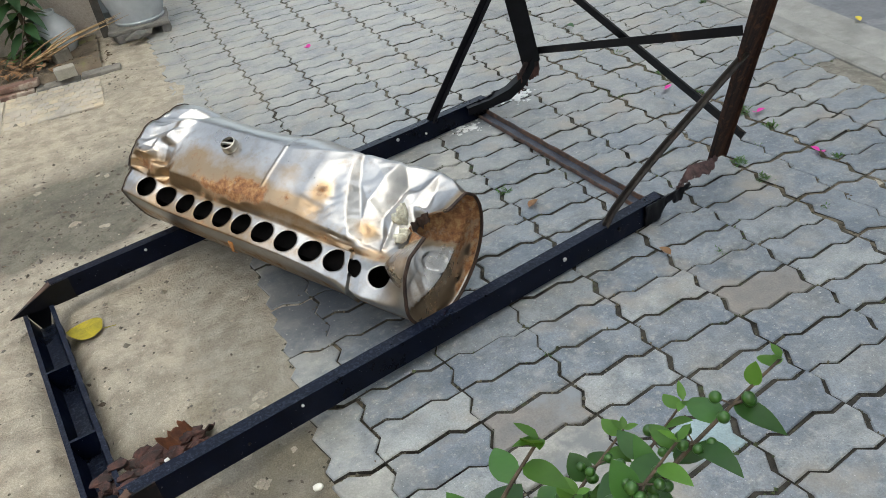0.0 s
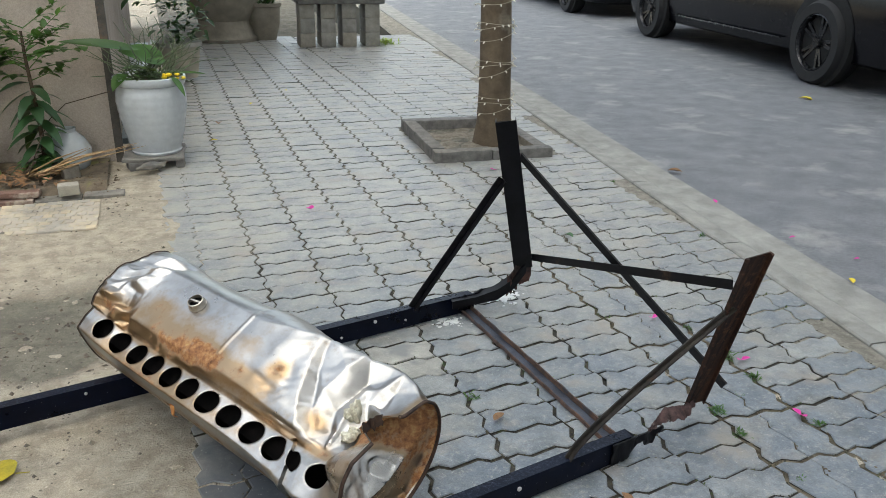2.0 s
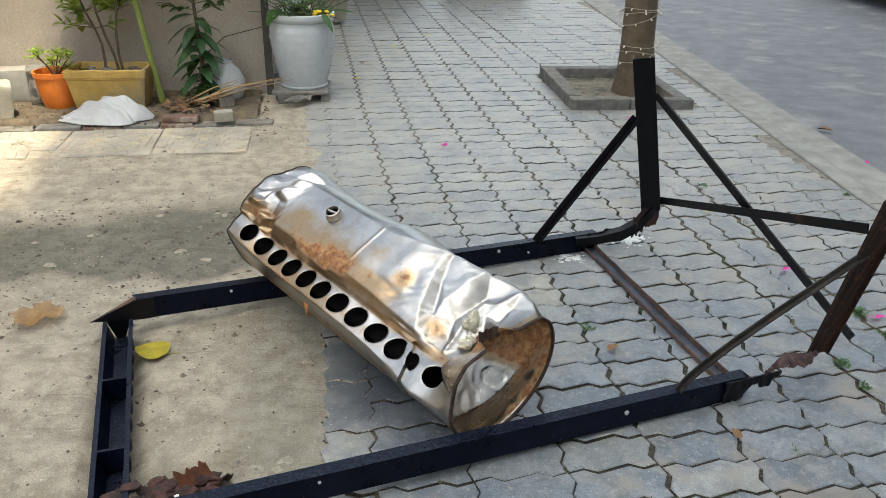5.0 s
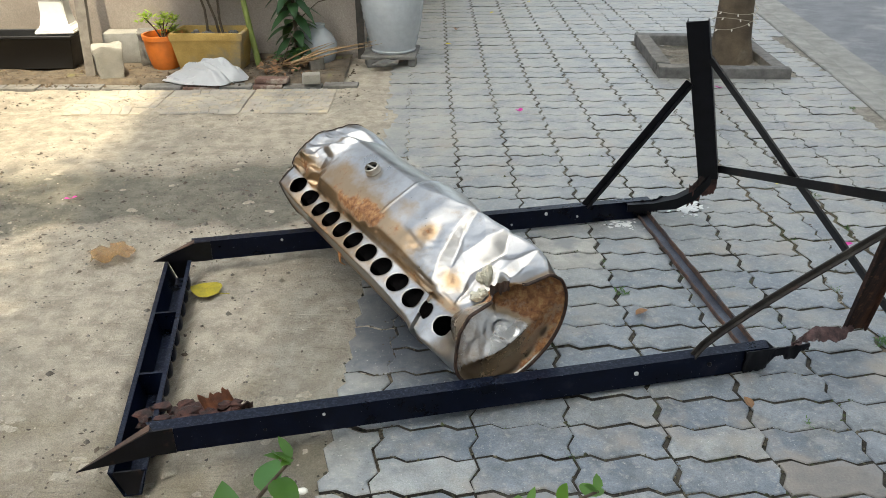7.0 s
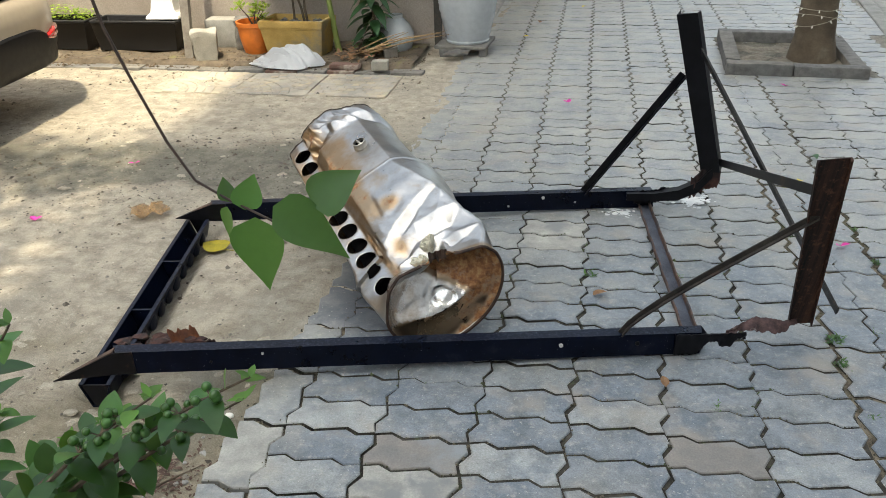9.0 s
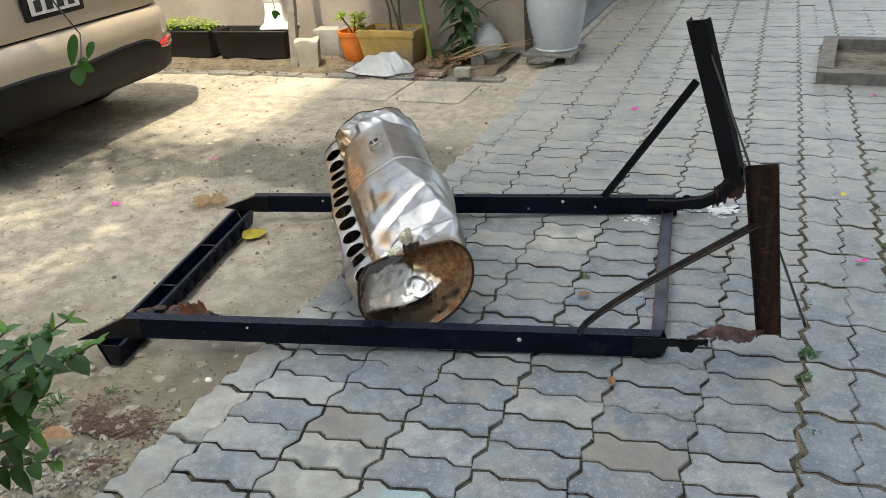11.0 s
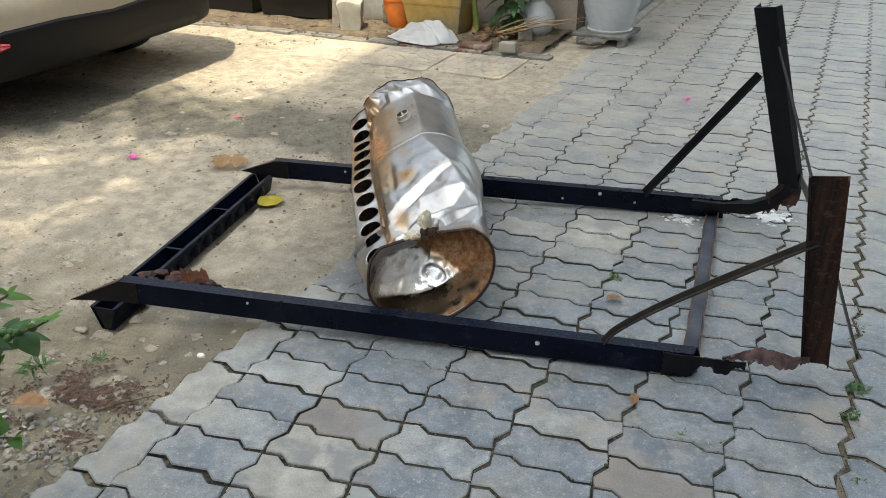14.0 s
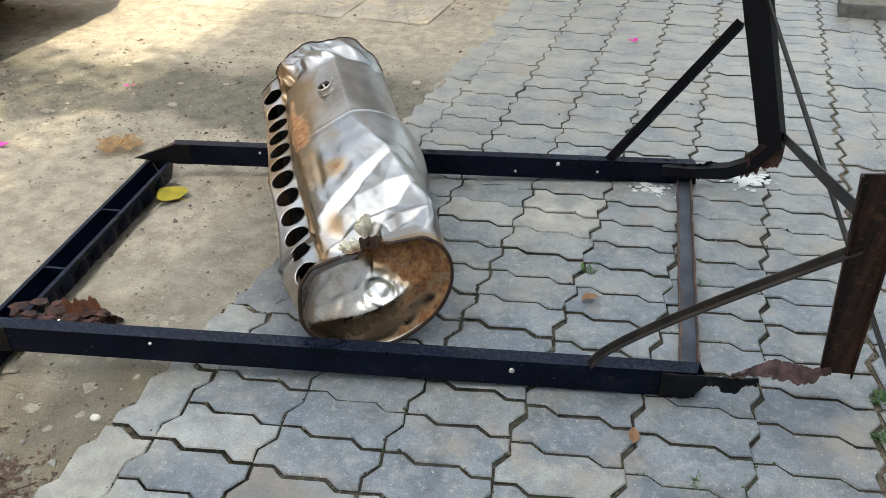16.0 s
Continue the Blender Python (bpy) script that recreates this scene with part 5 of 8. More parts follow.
for k in range(40):
    p = rnd_dir(rnd, -1.5, 1.5) * rnd.uniform(0.2, 1.0)
    hub = Vector((-0.70 + p.x * 1.7, -0.55 + p.y * 1.9, 5.6 + p.z * 1.0))
    for j in range(34):
        c = hub + Vector((rnd.gauss(0, 0.17), rnd.gauss(0, 0.17), rnd.gauss(0, 0.12)))
        d = rnd_dir(rnd, -0.6, 0.4)
        s = d.cross(rnd_dir(rnd, 0.4, 1.0)).normalized()
        L, W = rnd.uniform(0.12, 0.2), rnd.uniform(0.05, 0.085)
        base = len(verts)
        n = s.cross(d) * 0.02
        verts += [c - d * L * 0.5, c + s * W + n, c + d * L * 0.5, c - s * W + n]
        faces += [(base, base + 1, base + 2), (base, base + 2, base + 3)]
me = bpy.data.meshes.new("crown")
me.from_pydata(verts, [], faces)
part("crown", me, LEAF_TREE, tree)
# strings of small lights round the trunk
WIRE, BULB = plain_mat("wire_white", (0.34, 0.30, 0.22), 0.5), plain_mat("bulb_plastic", (0.62, 0.59, 0.50), 0.35)
bm, bulbs = bmesh.new(), bmesh.new()
pts = []
for k in range(420):
    z = 0.14 + 0.0060 * k / 3 + 0.022 * math.sin(k * 0.21) + 0.05 * math.sin(k * 0.051)
    a = k * 0.16 + 0.3 * math.sin(k * 0.07)
    r = 0.120 - 0.002 * z + 0.006 * abs(math.sin(k * 0.6)) + (0.10 - 0.0) * 0.25 * math.exp(-z * 9)
    p = Vector((math.cos(a) * r - 0.018 * z, math.sin(a) * r + 0.02 * z, z))
    pts.append(p)
    if k % 5 == 0:
        q = p + Vector((math.cos(a), math.sin(a), -0.6)) * 0.010
        tube(bulbs, [p, q, q + (q - p) * 0.9], [0.003, 0.0052, 0.002], 6)
tube(bm, pts, 0.0022, 5)
string = part("light_string", bm, WIRE, tree, "string of small white fairy lights")
ob = part("bulbs", bulbs, BULB, string, kind="stuff")
pit = thing("tree_pit", "square tree pit edged with worn concrete kerb stones", "tree pit", (2.29, 4.97, 0), -4.0)
PX0, PX1, PY0, PY1 = -0.40, 0.38, -0.45, 0.52
for k, (lo, hi) in enumerate((((PX0, PY0, -0.05), (-0.03, PY0 + 0.085, 0.068)), ((-0.025, PY0 + 0.004, -0.05), (PX1, PY0 + 0.083, 0.060)), ((PX0, PY0 + 0.09, -0.05), (PX0 + 0.085, PY1 - 0.09, 0.072)), ((PX0, PY1 - 0.085, -0.05), (PX1 - 0.12, PY1, 0.066)), ((PX1 - 0.085, PY0 + 0.09, -0.05), (PX1, PY1 - 0.02, 0.05)))):
    bm = bmesh.new()
    box(bm, lo, hi, bevel=0.008)
    bmesh.ops.subdivide_edges(bm, edges=[e for e in bm.edges if e.calc_length() > 0.08], cuts=5)
    for v in bm.verts:
        v.co += Vector((noise.noise(v.co * 11 + Vector((k, 0, 0))), noise.noise(v.co * 11 + Vector((0, k, 0))), noise.noise(v.co * 9))) * 0.005
    part("edging_stone", bm, STONE, pit)
bm = bmesh.new()
for x in range(13):
    for y in range(13):
        bm.verts.new((PX0 + 0.06 + x * 0.055, PY0 + 0.06 + y * 0.071, -0.004 + 0.014 * noise.noise(Vector((x * 0.5, y * 0.5, 3)))))
bm.verts.ensure_lookup_table()
for x in range(12):
    for y in range(12):
        bm.faces.new([bm.verts[i] for i in (x * 13 + y, x * 13 + 13 + y, x * 13 + 14 + y, x * 13 + y + 1)])
part("soil", bm, SOILY, pit, "dry soil with litter")


BOUNCE_WHITE = rough_mat("bounce_white", (0.80, 0.79, 0.77), (0.72, 0.71, 0.69), 1.5, 90, 0.9, world_space=True, bumpy=0.3)
# plain house that closes the street, and unseen blocks added to shade the pavement
def house_block(name, lo, hi, m, label, mat=PLASTER):
    bm = bmesh.new()
    box(bm, lo, hi, m)
    return tagged(part(name, bm, mat), label, "building", kind="structure")


house_block("building_opposite", (0, -80, -0.1), (9, 80, 8.0), pose(13.2, 12.5, 0, 0, 0, -7.3), "plain beige house front across the street")
# unseen tower: keeps sun off the pavement, white to bounce light on the tank
house_block("shade_tower", (0.0, -2, -0.1), (40, 0, 56.0), pose(0.02, -2.6, 0, 0, 0, 0), "unseen tall white block added to shade the pavement", BOUNCE_WHITE)
# unseen slab, added only to block sky light over the far pavement
house_block("shade_slab", (0.04, 7.1, 3.2), (2.2, 13.5, 3.32), Matrix(), "unseen slab added to shade the far pavement")
# garden tree whose leaves dapple the sand
shade = thing("garden_tree", "leafy garden tree behind the yard that dapples the sand", "tree", (-2.4, -1.9, 0.0))
bm = bmesh.new()
tube(bm, [(0, 0, -0.1), (0.05, 0.05, 1.8), (0.4, 0.5, 4.6), (0.9, 1.1, 6.9)], [0.15, 0.13, 0.10, 0.06], 12)
part("trunk", bm, BARK, shade)
rnd = random.Random(31)
verts, faces = [], []
for k in range(66):
    p = rnd_dir(rnd, -1.2, 1.2) * rnd.uniform(0.25, 1.0)
    hub = Vector((1.45 + p.x * 1.30, 0.98 + p.y * 1.25, 8.0 + p.z * 0.9))
    if k % 4 == 0:
        bm = bmesh.new()
        tube(bm, [(0.9, 1.1, 6.85), Vector((0.9, 1.1, 6.9)).lerp(hub, 0.5) + Vector((0, 0, 0.1)), hub], [0.04, 0.025, 0.008], 6)
        part("limb", bm, BARK, shade)
    for j in range(26):
        c = hub + Vector((rnd.gauss(0, 0.13), rnd.gauss(0, 0.13), rnd.gauss(0, 0.09)))
        d = rnd_dir(rnd, -0.6, 0.4)
        sd = d.cross(rnd_dir(rnd, 0.4, 1.0)).normalized()
        L, W = rnd.uniform(0.07, 0.13), rnd.uniform(0.03, 0.05)
        b = len(verts)
        verts += [c - d * L * 0.5, c + sd * W, c + d * L * 0.5, c - sd * W]
        faces += [(b, b + 1, b + 2), (b, b + 2, b + 3)]
me = bpy.data.meshes.new("crown")
me.from_pydata(verts, [], faces)
part("crown", me, LEAF_TREE, shade)

# ---- the house wall and what stands along it ----
def wall(name, lo, hi, label):
    bm = bmesh.new()
    box(bm, lo, hi)
    return tagged(part(name, bm, PLASTER), label, "wall", kind="structure")


wall("wall_north", (-7.0, 5.13, -0.1), (0.035, 5.30, 2.7), "rough beige plastered wall with stains")
wall("wall_west", (-9.3, -5.9, -0.1), (-9.0, 5.1, 7.0), "plain beige house wall closing the yard")
wall("wall_south", (-9.0, -6.3, -0.1), (0.0, -6.0, 3.0), "plain beige house wall behind the yard")
wall("wall_east", (-0.13, 5.304, -0.1), (0.033, 12.5, 2.7), "rough beige plastered side wall")
GRANITE = plain_mat("polished_granite", (0.15, 0.18, 0.19), 0.34, vary=0.12, scale=140, bumpy=0.03)
bm = bmesh.new()
box(bm, (0.045, 5.55, -0.05), (0.245, 10.4, 0.035), bevel=0.006)
tagged(part("door_step", bm, GRANITE), "low polished grey stone step along the house", "step", kind="structure")
bm = bmesh.new()
box(bm, (0.249, 5.45, -0.05), (0.31, 10.4, 0.02), bevel=0.008)
tagged(part("step_edge", bm, KERB), "rough concrete edge of the step", "edge", kind="structure")
bm = bmesh.new()
for x in range(41):
    for y in range(9):
        px, py = -3.25 + x * 0.081, 4.43 + y * 0.086
        bm.verts.new((px, py, (0.03 if y else -0.03) + 0.016 * noise.noise(Vector((px * 5, py * 5, 0))) + 0.006 * noise.noise(Vector((px * 21, py * 21, 2)))))
bm.verts.ensure_lookup_table()
for x in range(40):
    for y in range(8):
        bm.faces.new([bm.verts[i] for i in (x * 9 + y, x * 9 + 9 + y, x * 9 + 10 + y, x * 9 + y + 1)])
SOIL = rough_mat("dry_soil", (0.185, 0.145, 0.10), (0.085, 0.066, 0.047), 14, 260, 1.0, world_space=True, bumpy=0.7, dist=0.006, stain=(0.16, 0.15, 0.05), stain_at=(0.6, 0.72))
tagged(part("planting_bed", bm, SOIL), "strip of dry soil along the wall", "soil", kind="structure")
# brick edging of the bed
rnd = random.Random(8)
x, k = -2.9, 0
while x < -0.10:
    L = rnd.uniform(0.17, 0.24)
    t = thing("edging_brick", "worn brick edging the planting bed", "brick", (x + L / 2, 4.425 + rnd.uniform(-0.006, 0.006), 0.0), rnd.uniform(-2, 2), "bed edging bricks")
    bm = bmesh.new()
    box(bm, (-L / 2 + 0.004, -0.045, -0.02), (L / 2 - 0.004, 0.045, 0.012 + rnd.uniform(-0.006, 0.004)), bevel=0.004)
    part("block", bm, BRICK if k in (10, 12) else STONE, t)
    x += L
    k += 1


def block_thing(name, label, cat, at, size, turn, mat, bevel=0.006, seed=0, rough=0.004):
    t = thing(name, label, cat, at, turn)
    bm = bmesh.new()
    sx, sy, sz = size
    box(bm, (-sx / 2, -sy / 2, 0), (sx / 2, sy / 2, sz), bevel=bevel)
    bmesh.ops.subdivide_edges(bm, edges=[e for e in bm.edges if e.calc_length() > 0.03], cuts=3)
    for v in bm.verts:
        v.co += Vector((noise.noise(v.co * 25 + Vector((seed, 0, 0))), noise.noise(v.co * 25 + Vector((0, seed, 0))), noise.noise(v.co * 21))) * rough
    part("body", bm, mat, t)
    return t


block_thing("brick_piece", "broken pale brick standing on the bed edge", "brick", (-0.185, 4.40, 0.03), (0.10, 0.075, 0.055), 8, PALE, seed=2)
block_thing("brick_piece", "dark red brick lying on the bed", "brick", (-0.42, 4.45, 0.018), (0.19, 0.07, 0.030), -4, BRICK, seed=4)
block_thing("stone_block", "rough grey stone beside the vase", "stone", (-0.20, 4.73, 0.02), (0.09, 0.08, 0.07), 20, STONE, seed=6, rough=0.01)
block_thing("concrete_block", "grey concrete block against the wall", "block", (-1.45, 5.00, 0.02), (0.22, 0.14, 0.19), 3, PALE, seed=9)
block_thing("concrete_block", "small concrete lump behind the orange pot", "block", (-1.27, 4.93, 0.02), (0.12, 0.12, 0.21), 14, STONE, seed=12, rough=0.012)

# cement bucket casting
t = thing("cement_casting", "rough square cement casting with pale crusted top", "casting", (-1.41, 4.60, 0.0), 24)
bm = bmesh.new()
box(bm, (-0.085, -0.085, 0), (0.085, 0.085, 0.215), bevel=0.012)
bmesh.ops.subdivide_edges(bm, edges=[e for e in bm.edges if e.calc_length() > 0.03], cuts=5, use_grid_fill=True)
for v in bm.verts:
    v.co.x *= 0.80 + 0.9 * v.co.z
    v.co.y *= 0.80 + 0.9 * v.co.z
    v.co.z += 0.02 * noise.noise(v.co * 9) * (v.co.z > 0.2)
    v.co += Vector((noise.noise(v.co * 20), noise.noise(v.co * 20 + Vector((4, 0, 0))), noise.noise(v.co * 30))) * 0.010
part("body", bm, PALE, t)
# leaning angle post
t = thing("leaning_post", "grey weathered wooden post leaning by the wall", "post", (-1.52, 4.58, 0.0))
bm = bmesh.new()
sweep(bm, [(-0.028, -0.02), (0.028, -0.02), (0.028, 0.02), (-0.028, 0.02)], (0, 0, -0.03), (-0.07, 0.33, 1.6), (1, 0, 0), 12)
for v in bm.verts:
    v.co += Vector((noise.noise(v.co * 8), noise.noise(v.co * 8 + Vector((3, 0, 0))), 0)) * 0.006
WOOD = rough_mat("weathered_wood", (0.26, 0.235, 0.20), (0.15, 0.13, 0.11), 14, 240, 0.9, bumpy=0.4)
part("timber", bm, WOOD, t)
# corner post of the wall
t = thing("corner_post", "dark weathered corner post at the end of the wall", "post", (0.07, 5.09, 0.0))
bm = bmesh.new()
sweep(bm, angle_iron(0.045, 0.045, 0.006), (0, 0, -0.02), (-0.012, 0.02, 2.5), (-1, 0, 0), 14)
part("angle", bm, rough_mat("weathered_iron", (0.10, 0.09, 0.075), (0.05, 0.045, 0.04), 12, 200, 0.85, world_space=True, bumpy=0.5, stain=(0.16, 0.09, 0.05), stain_at=(0.55, 0.7)), t)

# black planter troughs
BLACKPL = plain_mat("black_plastic", (0.009, 0.009, 0.010), 0.5, vary=0.3, scale=12)
for x0, x1, planted in ((-2.88, -2.32, True), (-2.30, -1.655, False)):
    t = thing("planter_trough", "long black plastic planter trough with green herbs" if planted else "long black plastic planter trough, empty and dusty", "planter", ((x0 + x1) / 2, 4.83, 0.035), 0, "black planter troughs")
    hw = (x1 - x0) / 2 - 0.006
    bm = bmesh.new()
    loops = []
    for w, d, z in ((hw - 0.03, 0.085, 0.0), (hw - 0.008, 0.105, 0.185), (hw, 0.113, 0.187), (hw, 0.113, 0.205), (hw - 0.015, 0.098, 0.205), (hw - 0.022, 0.09, 0.16)):
        loops.append([bm.verts.new((sx * w, sy * d, z)) for sx, sy in ((-1, -1), (1, -1), (1, 1), (-1, 1))])
    bm.faces.new(loops[0][::-1])
    for a, b in zip(loops, loops[1:]):
        for j in range(4):
            bm.faces.new((a[j], a[(j + 1) % 4], b[(j + 1) % 4], b[j]))
    bm.faces.new(loops[-1])
    bmesh.ops.bevel(bm, geom=bm.edges[:], offset=0.004, segments=1, affect="EDGES")
    bmesh.ops.recalc_face_normals(bm, faces=bm.faces)
    part("trough", bm, BLACKPL, t)
    if planted:
        rnd = random.Random(31)
        bm = bmesh.new()
        for k in range(420):
            p = Vector((rnd.uniform(-hw, hw) * 0.92, rnd.uniform(-0.085, 0.085), 0.165))
            h = rnd.uniform(0.04, 0.13) * (1 - 0.4 * abs(p.x / hw))
            leaf(bm, p + Vector((0, 0, h)), rnd_dir(rnd, -0.1, 0.5), rnd.uniform(0.025, 0.045), rnd.uniform(0.014, 0.024), droop=0.3, rows=3)
        part("foliage", bm, LEAF_LIME, t, "bright green leafy herbs")
# white plastic stand on the trough
t = thing("white_stand", "white plastic flared stand on the black trough", "stand", (-1.775, 4.845, 0.242), 4)
WHITEPL = plain_mat("white_plastic", (0.74, 0.73, 0.70), 0.45, vary=0.05)
bm = bmesh.new()
loops = []
for w, z in ((0.115, 0.0), (0.115, 0.018), (0.085, 0.045), (0.072, 0.12), (0.070, 0.20), (0.078, 0.205), (0.078, 0.30), (0.06, 0.31)):
    loops.append([bm.verts.new((sx * w, sy * w * 0.85, z)) for sx, sy in ((-1, -1), (1, -1), (1, 1), (-1, 1))])
for a, b in zip(loops, loops[1:]):
    for j in range(4):
        bm.faces.new((a[j], a[(j + 1) % 4], b[(j + 1) % 4], b[j]))
bm.faces.new(loops[0][::-1])
bm.faces.new(loops[-1])
bmesh.ops.bevel(bm, geom=bm.edges[:], offset=0.006, segments=2, affect="EDGES")
part("body", bm, WHITEPL, t)

# orange pot with a jade bush
t = thing("orange_pot", "tapered orange plastic pot with a small yellow-green bush", "flower pot", (-1.135, 4.80, 0.02))
ORANGE = plain_mat("orange_plastic", (0.62, 0.17, 0.025), 0.5, vary=0.18, scale=14)
bm = bmesh.new()
lathe(bm, [(0.0, 0.0), (0.078, 0.0), (0.092, 0.04), (0.108, 0.11), (0.116, 0.185), (0.122, 0.188), (0.124, 0.215), (0.112, 0.215), (0.106, 0.18), (0.0, 0.175)], 36)
part("pot", bm, ORANGE, t)
rnd = random.Random(5)
bm, wood = bmesh.new(), bmesh.new()
for k in range(9):
    d = rnd_dir(rnd, 0.7, 2.0)
    tip = Vector((0, 0, 0.165)) + d * rnd.uniform(0.10, 0.20)
    tube(wood, [(0, 0, 0.16), Vector((0, 0, 0.165)).lerp(tip, 0.5) + rnd_dir(rnd) * 0.01, tip], [0.006, 0.004, 0.002], 5)
    for j in range(26):
        c = tip + rnd_dir(rnd, -1, 1) * rnd.uniform(0.0, 0.05)
        leaf(bm, c, rnd_dir(rnd, 0, 1), rnd.uniform(0.025, 0.042), rnd.uniform(0.014, 0.022), droop=0.1, rows=3)
part("stem_work", wood, STEM, t)
part("foliage", bm, LEAF_LIME, t)

# yellow box planter with two thin trees
t = thing("yellow_planter", "chipped yellow rectangular planter with thin leafy saplings", "planter", (-0.835, 4.80, 0.02), -3)
YELLOW = rough_mat("yellow_paint", (0.55, 0.37, 0.11), (0.40, 0.26, 0.07), 9, 160, 0.75, bumpy=0.3, stain=(0.24, 0.20, 0.13), stain_at=(0.50, 0.64))
bm = bmesh.new()
loops = []
for w, d, z in ((0.185, 0.105, 0.0), (0.215, 0.125, 0.185), (0.222, 0.132, 0.19), (0.224, 0.134, 0.235), (0.196, 0.106, 0.237), (0.19, 0.10, 0.20)):
    loops.append([bm.verts.new((sx * w, sy * d, z)) for sx, sy in ((-1, -1), (1, -1), (1, 1), (-1, 1))])
bm.faces.new(loops[0][::-1])
for a, b in zip(loops, loops[1:]):
    for j in range(4):
        bm.faces.new((a[j], a[(j + 1) % 4], b[(j + 1) % 4], b[j]))
bmesh.ops.bevel(bm, geom=bm.edges[:], offset=0.005, segments=2, affect="EDGES")
bmesh.ops.recalc_face_normals(bm, faces=bm.faces)
part("box", bm, YELLOW, t)
bm = bmesh.new()
rnd = random.Random(15)
for k in range(70):
    lump(bm, (rnd.uniform(-0.17, 0.17), rnd.uniform(-0.085, 0.085), 0.195 + rnd.uniform(-0.01, 0.012)), [rnd.uniform(0.008, 0.024)] * 3, k, 0.4, 1)
part("pebbles", bm, STONE, t, kind="stuff")
wood, bm = bmesh.new(), bmesh.new()
for x0, y0, x1, top in ((0.03, 0.02, -0.10, 0.95), (0.08, 0.0, 0.06, 1.0), (-0.02, 0.03, -0.16, 0.72)):
    pts = [Vector((x0 + (x1 - x0) * f + 0.02 * math.sin(f * 9 + x0 * 40), y0 + 0.03 * f, 0.17 + top * f)) for f in [i / 8 for i in range(9)]]
    tube(wood, pts, [0.0085 - 0.005 * i / 8 for i in range(9)], 7)
    for k in range(24):
        p = pts[rnd.randrange(3, 8)]
        d = rnd_dir(rnd, 0.0, 0.8)
        q = p + d * rnd.uniform(0.06, 0.20)
        tube(wood, [p, q], [0.003, 0.0015], 5)
        for j in range(9):
            leaf(bm, p.lerp(q, rnd.uniform(0.4, 1.1)), (d + rnd_dir(rnd, -0.3, 0.8)).normalized(), rnd.uniform(0.06, 0.105), rnd.uniform(0.034, 0.052), droop=0.35, rows=3)
part("stem_work", wood, STEM, t)
part("foliage", bm, LEAF_LIME, t)

# crumpled white plastic bag
BAG = plain_mat("white_film", (0.37, 0.38, 0.39), 0.32, vary=0.05, scale=9, bumpy=0.2)
t = thing("plastic_bag", "crumpled white plastic bag lying on the bed edge", "bag", (-0.84, 4.53, 0.03))
bm = bmesh.new()
NB = 46
top, low = [], []
for i in range(NB + 1):
    rt, rl = [], []
    for j in range(NB + 1):
        u, w = i / NB * 2 - 1, j / NB * 2 - 1
        # round the square grid, then pull out a pointed tail
        x, y = u * math.sqrt(1 - w * w / 2), w * math.sqrt(1 - u * u / 2)
        r = math.hypot(x, y)
        k = 1 + 0.16 * noise.noise(Vector((x * 1.4, y * 1.4, 3))) + 0.10 * facet(x, y, 5, 0.5)
        px, py = x * 0.26 * k + 0.05 * max(0, -y) * (1 - abs(x)), y * 0.13 * k - 0.05 * max(0.0, -y - 0.6)
        z = 0.085 * (1 - r ** 2.2) * (1 + 0.45 * x + 0.25 * y)
        z += (1 - r ** 4) * (0.036 * facet(x * 0.26, y * 0.16, 7, 0.070) + 0.016 * facet(x * 0.26, y * 0.16, 2, 0.030))
        rt.append(bm.verts.new((px, py, max(0.0, z) - 0.008)))
        rl.append(rt[-1] if r > 0.985 else bm.verts.new((px, py, -0.012)))
    top.append(rt)
    low.append(rl)
for i in range(NB):
    for j in range(NB):
        bm.faces.new((top[i][j], top[i + 1][j], top[i + 1][j + 1], top[i][j + 1]))
        q = [low[i][j], low[i][j + 1], low[i + 1][j + 1], low[i + 1][j]]
        if len(set(q)) == 4 and not all(v in (top[i][j], top[i][j + 1], top[i + 1][j + 1], top[i + 1][j]) for v in q):
            bm.faces.new(q)
bmesh.ops.recalc_face_normals(bm, faces=bm.faces)
part("film", bm, BAG, t, angle=22)

# leaning bamboo stem, big-leafed plant, vase
t = thing("cane", "thick green-brown cane leaning against the wall", "cane", (-0.56, 4.80, 0.0))
bm = bmesh.new()
tube(bm, [(0.0, 0.0, 0.0), (-0.04, 0.03, 0.22), (-0.085, 0.06, 0.5), (-0.15, 0.10, 0.85), (-0.19, 0.15, 1.3)], [0.020, 0.018, 0.017, 0.015, 0.012], 10)
part("stem", bm, GREENSTEM, t)
t = thing("rubber_plant", "dark green plant with long drooping glossy leaves", "plant", (-0.335, 4.83, 0.02))
bm, wood = bmesh.new(), bmesh.new()
pts = [Vector((0.01 * math.sin(f * 5), 0.02 * f, 0.78 * f)) for f in [i / 8 for i in range(9)]]
tube(wood, pts, [0.015 - 0.008 * i / 8 for i in range(9)], 8)
rnd = random.Random(44)
for k in range(34):
    f = 0.12 + 0.55 * k / 34
    a = k * 2.4
    p = Vector((0, 0.02 * f, 0.78 * f))
    leaf(bm, p, (math.cos(a), math.sin(a), rnd.uniform(-0.5, 0.25)), rnd.uniform(0.16, 0.22), rnd.uniform(0.058, 0.076), droop=rnd.uniform(0.35, 0.85), fold=0.18, rows=5)
part("stem", wood, STEM, t)
part("foliage", bm, LEAF_DARK, t)
bm = bmesh.new()
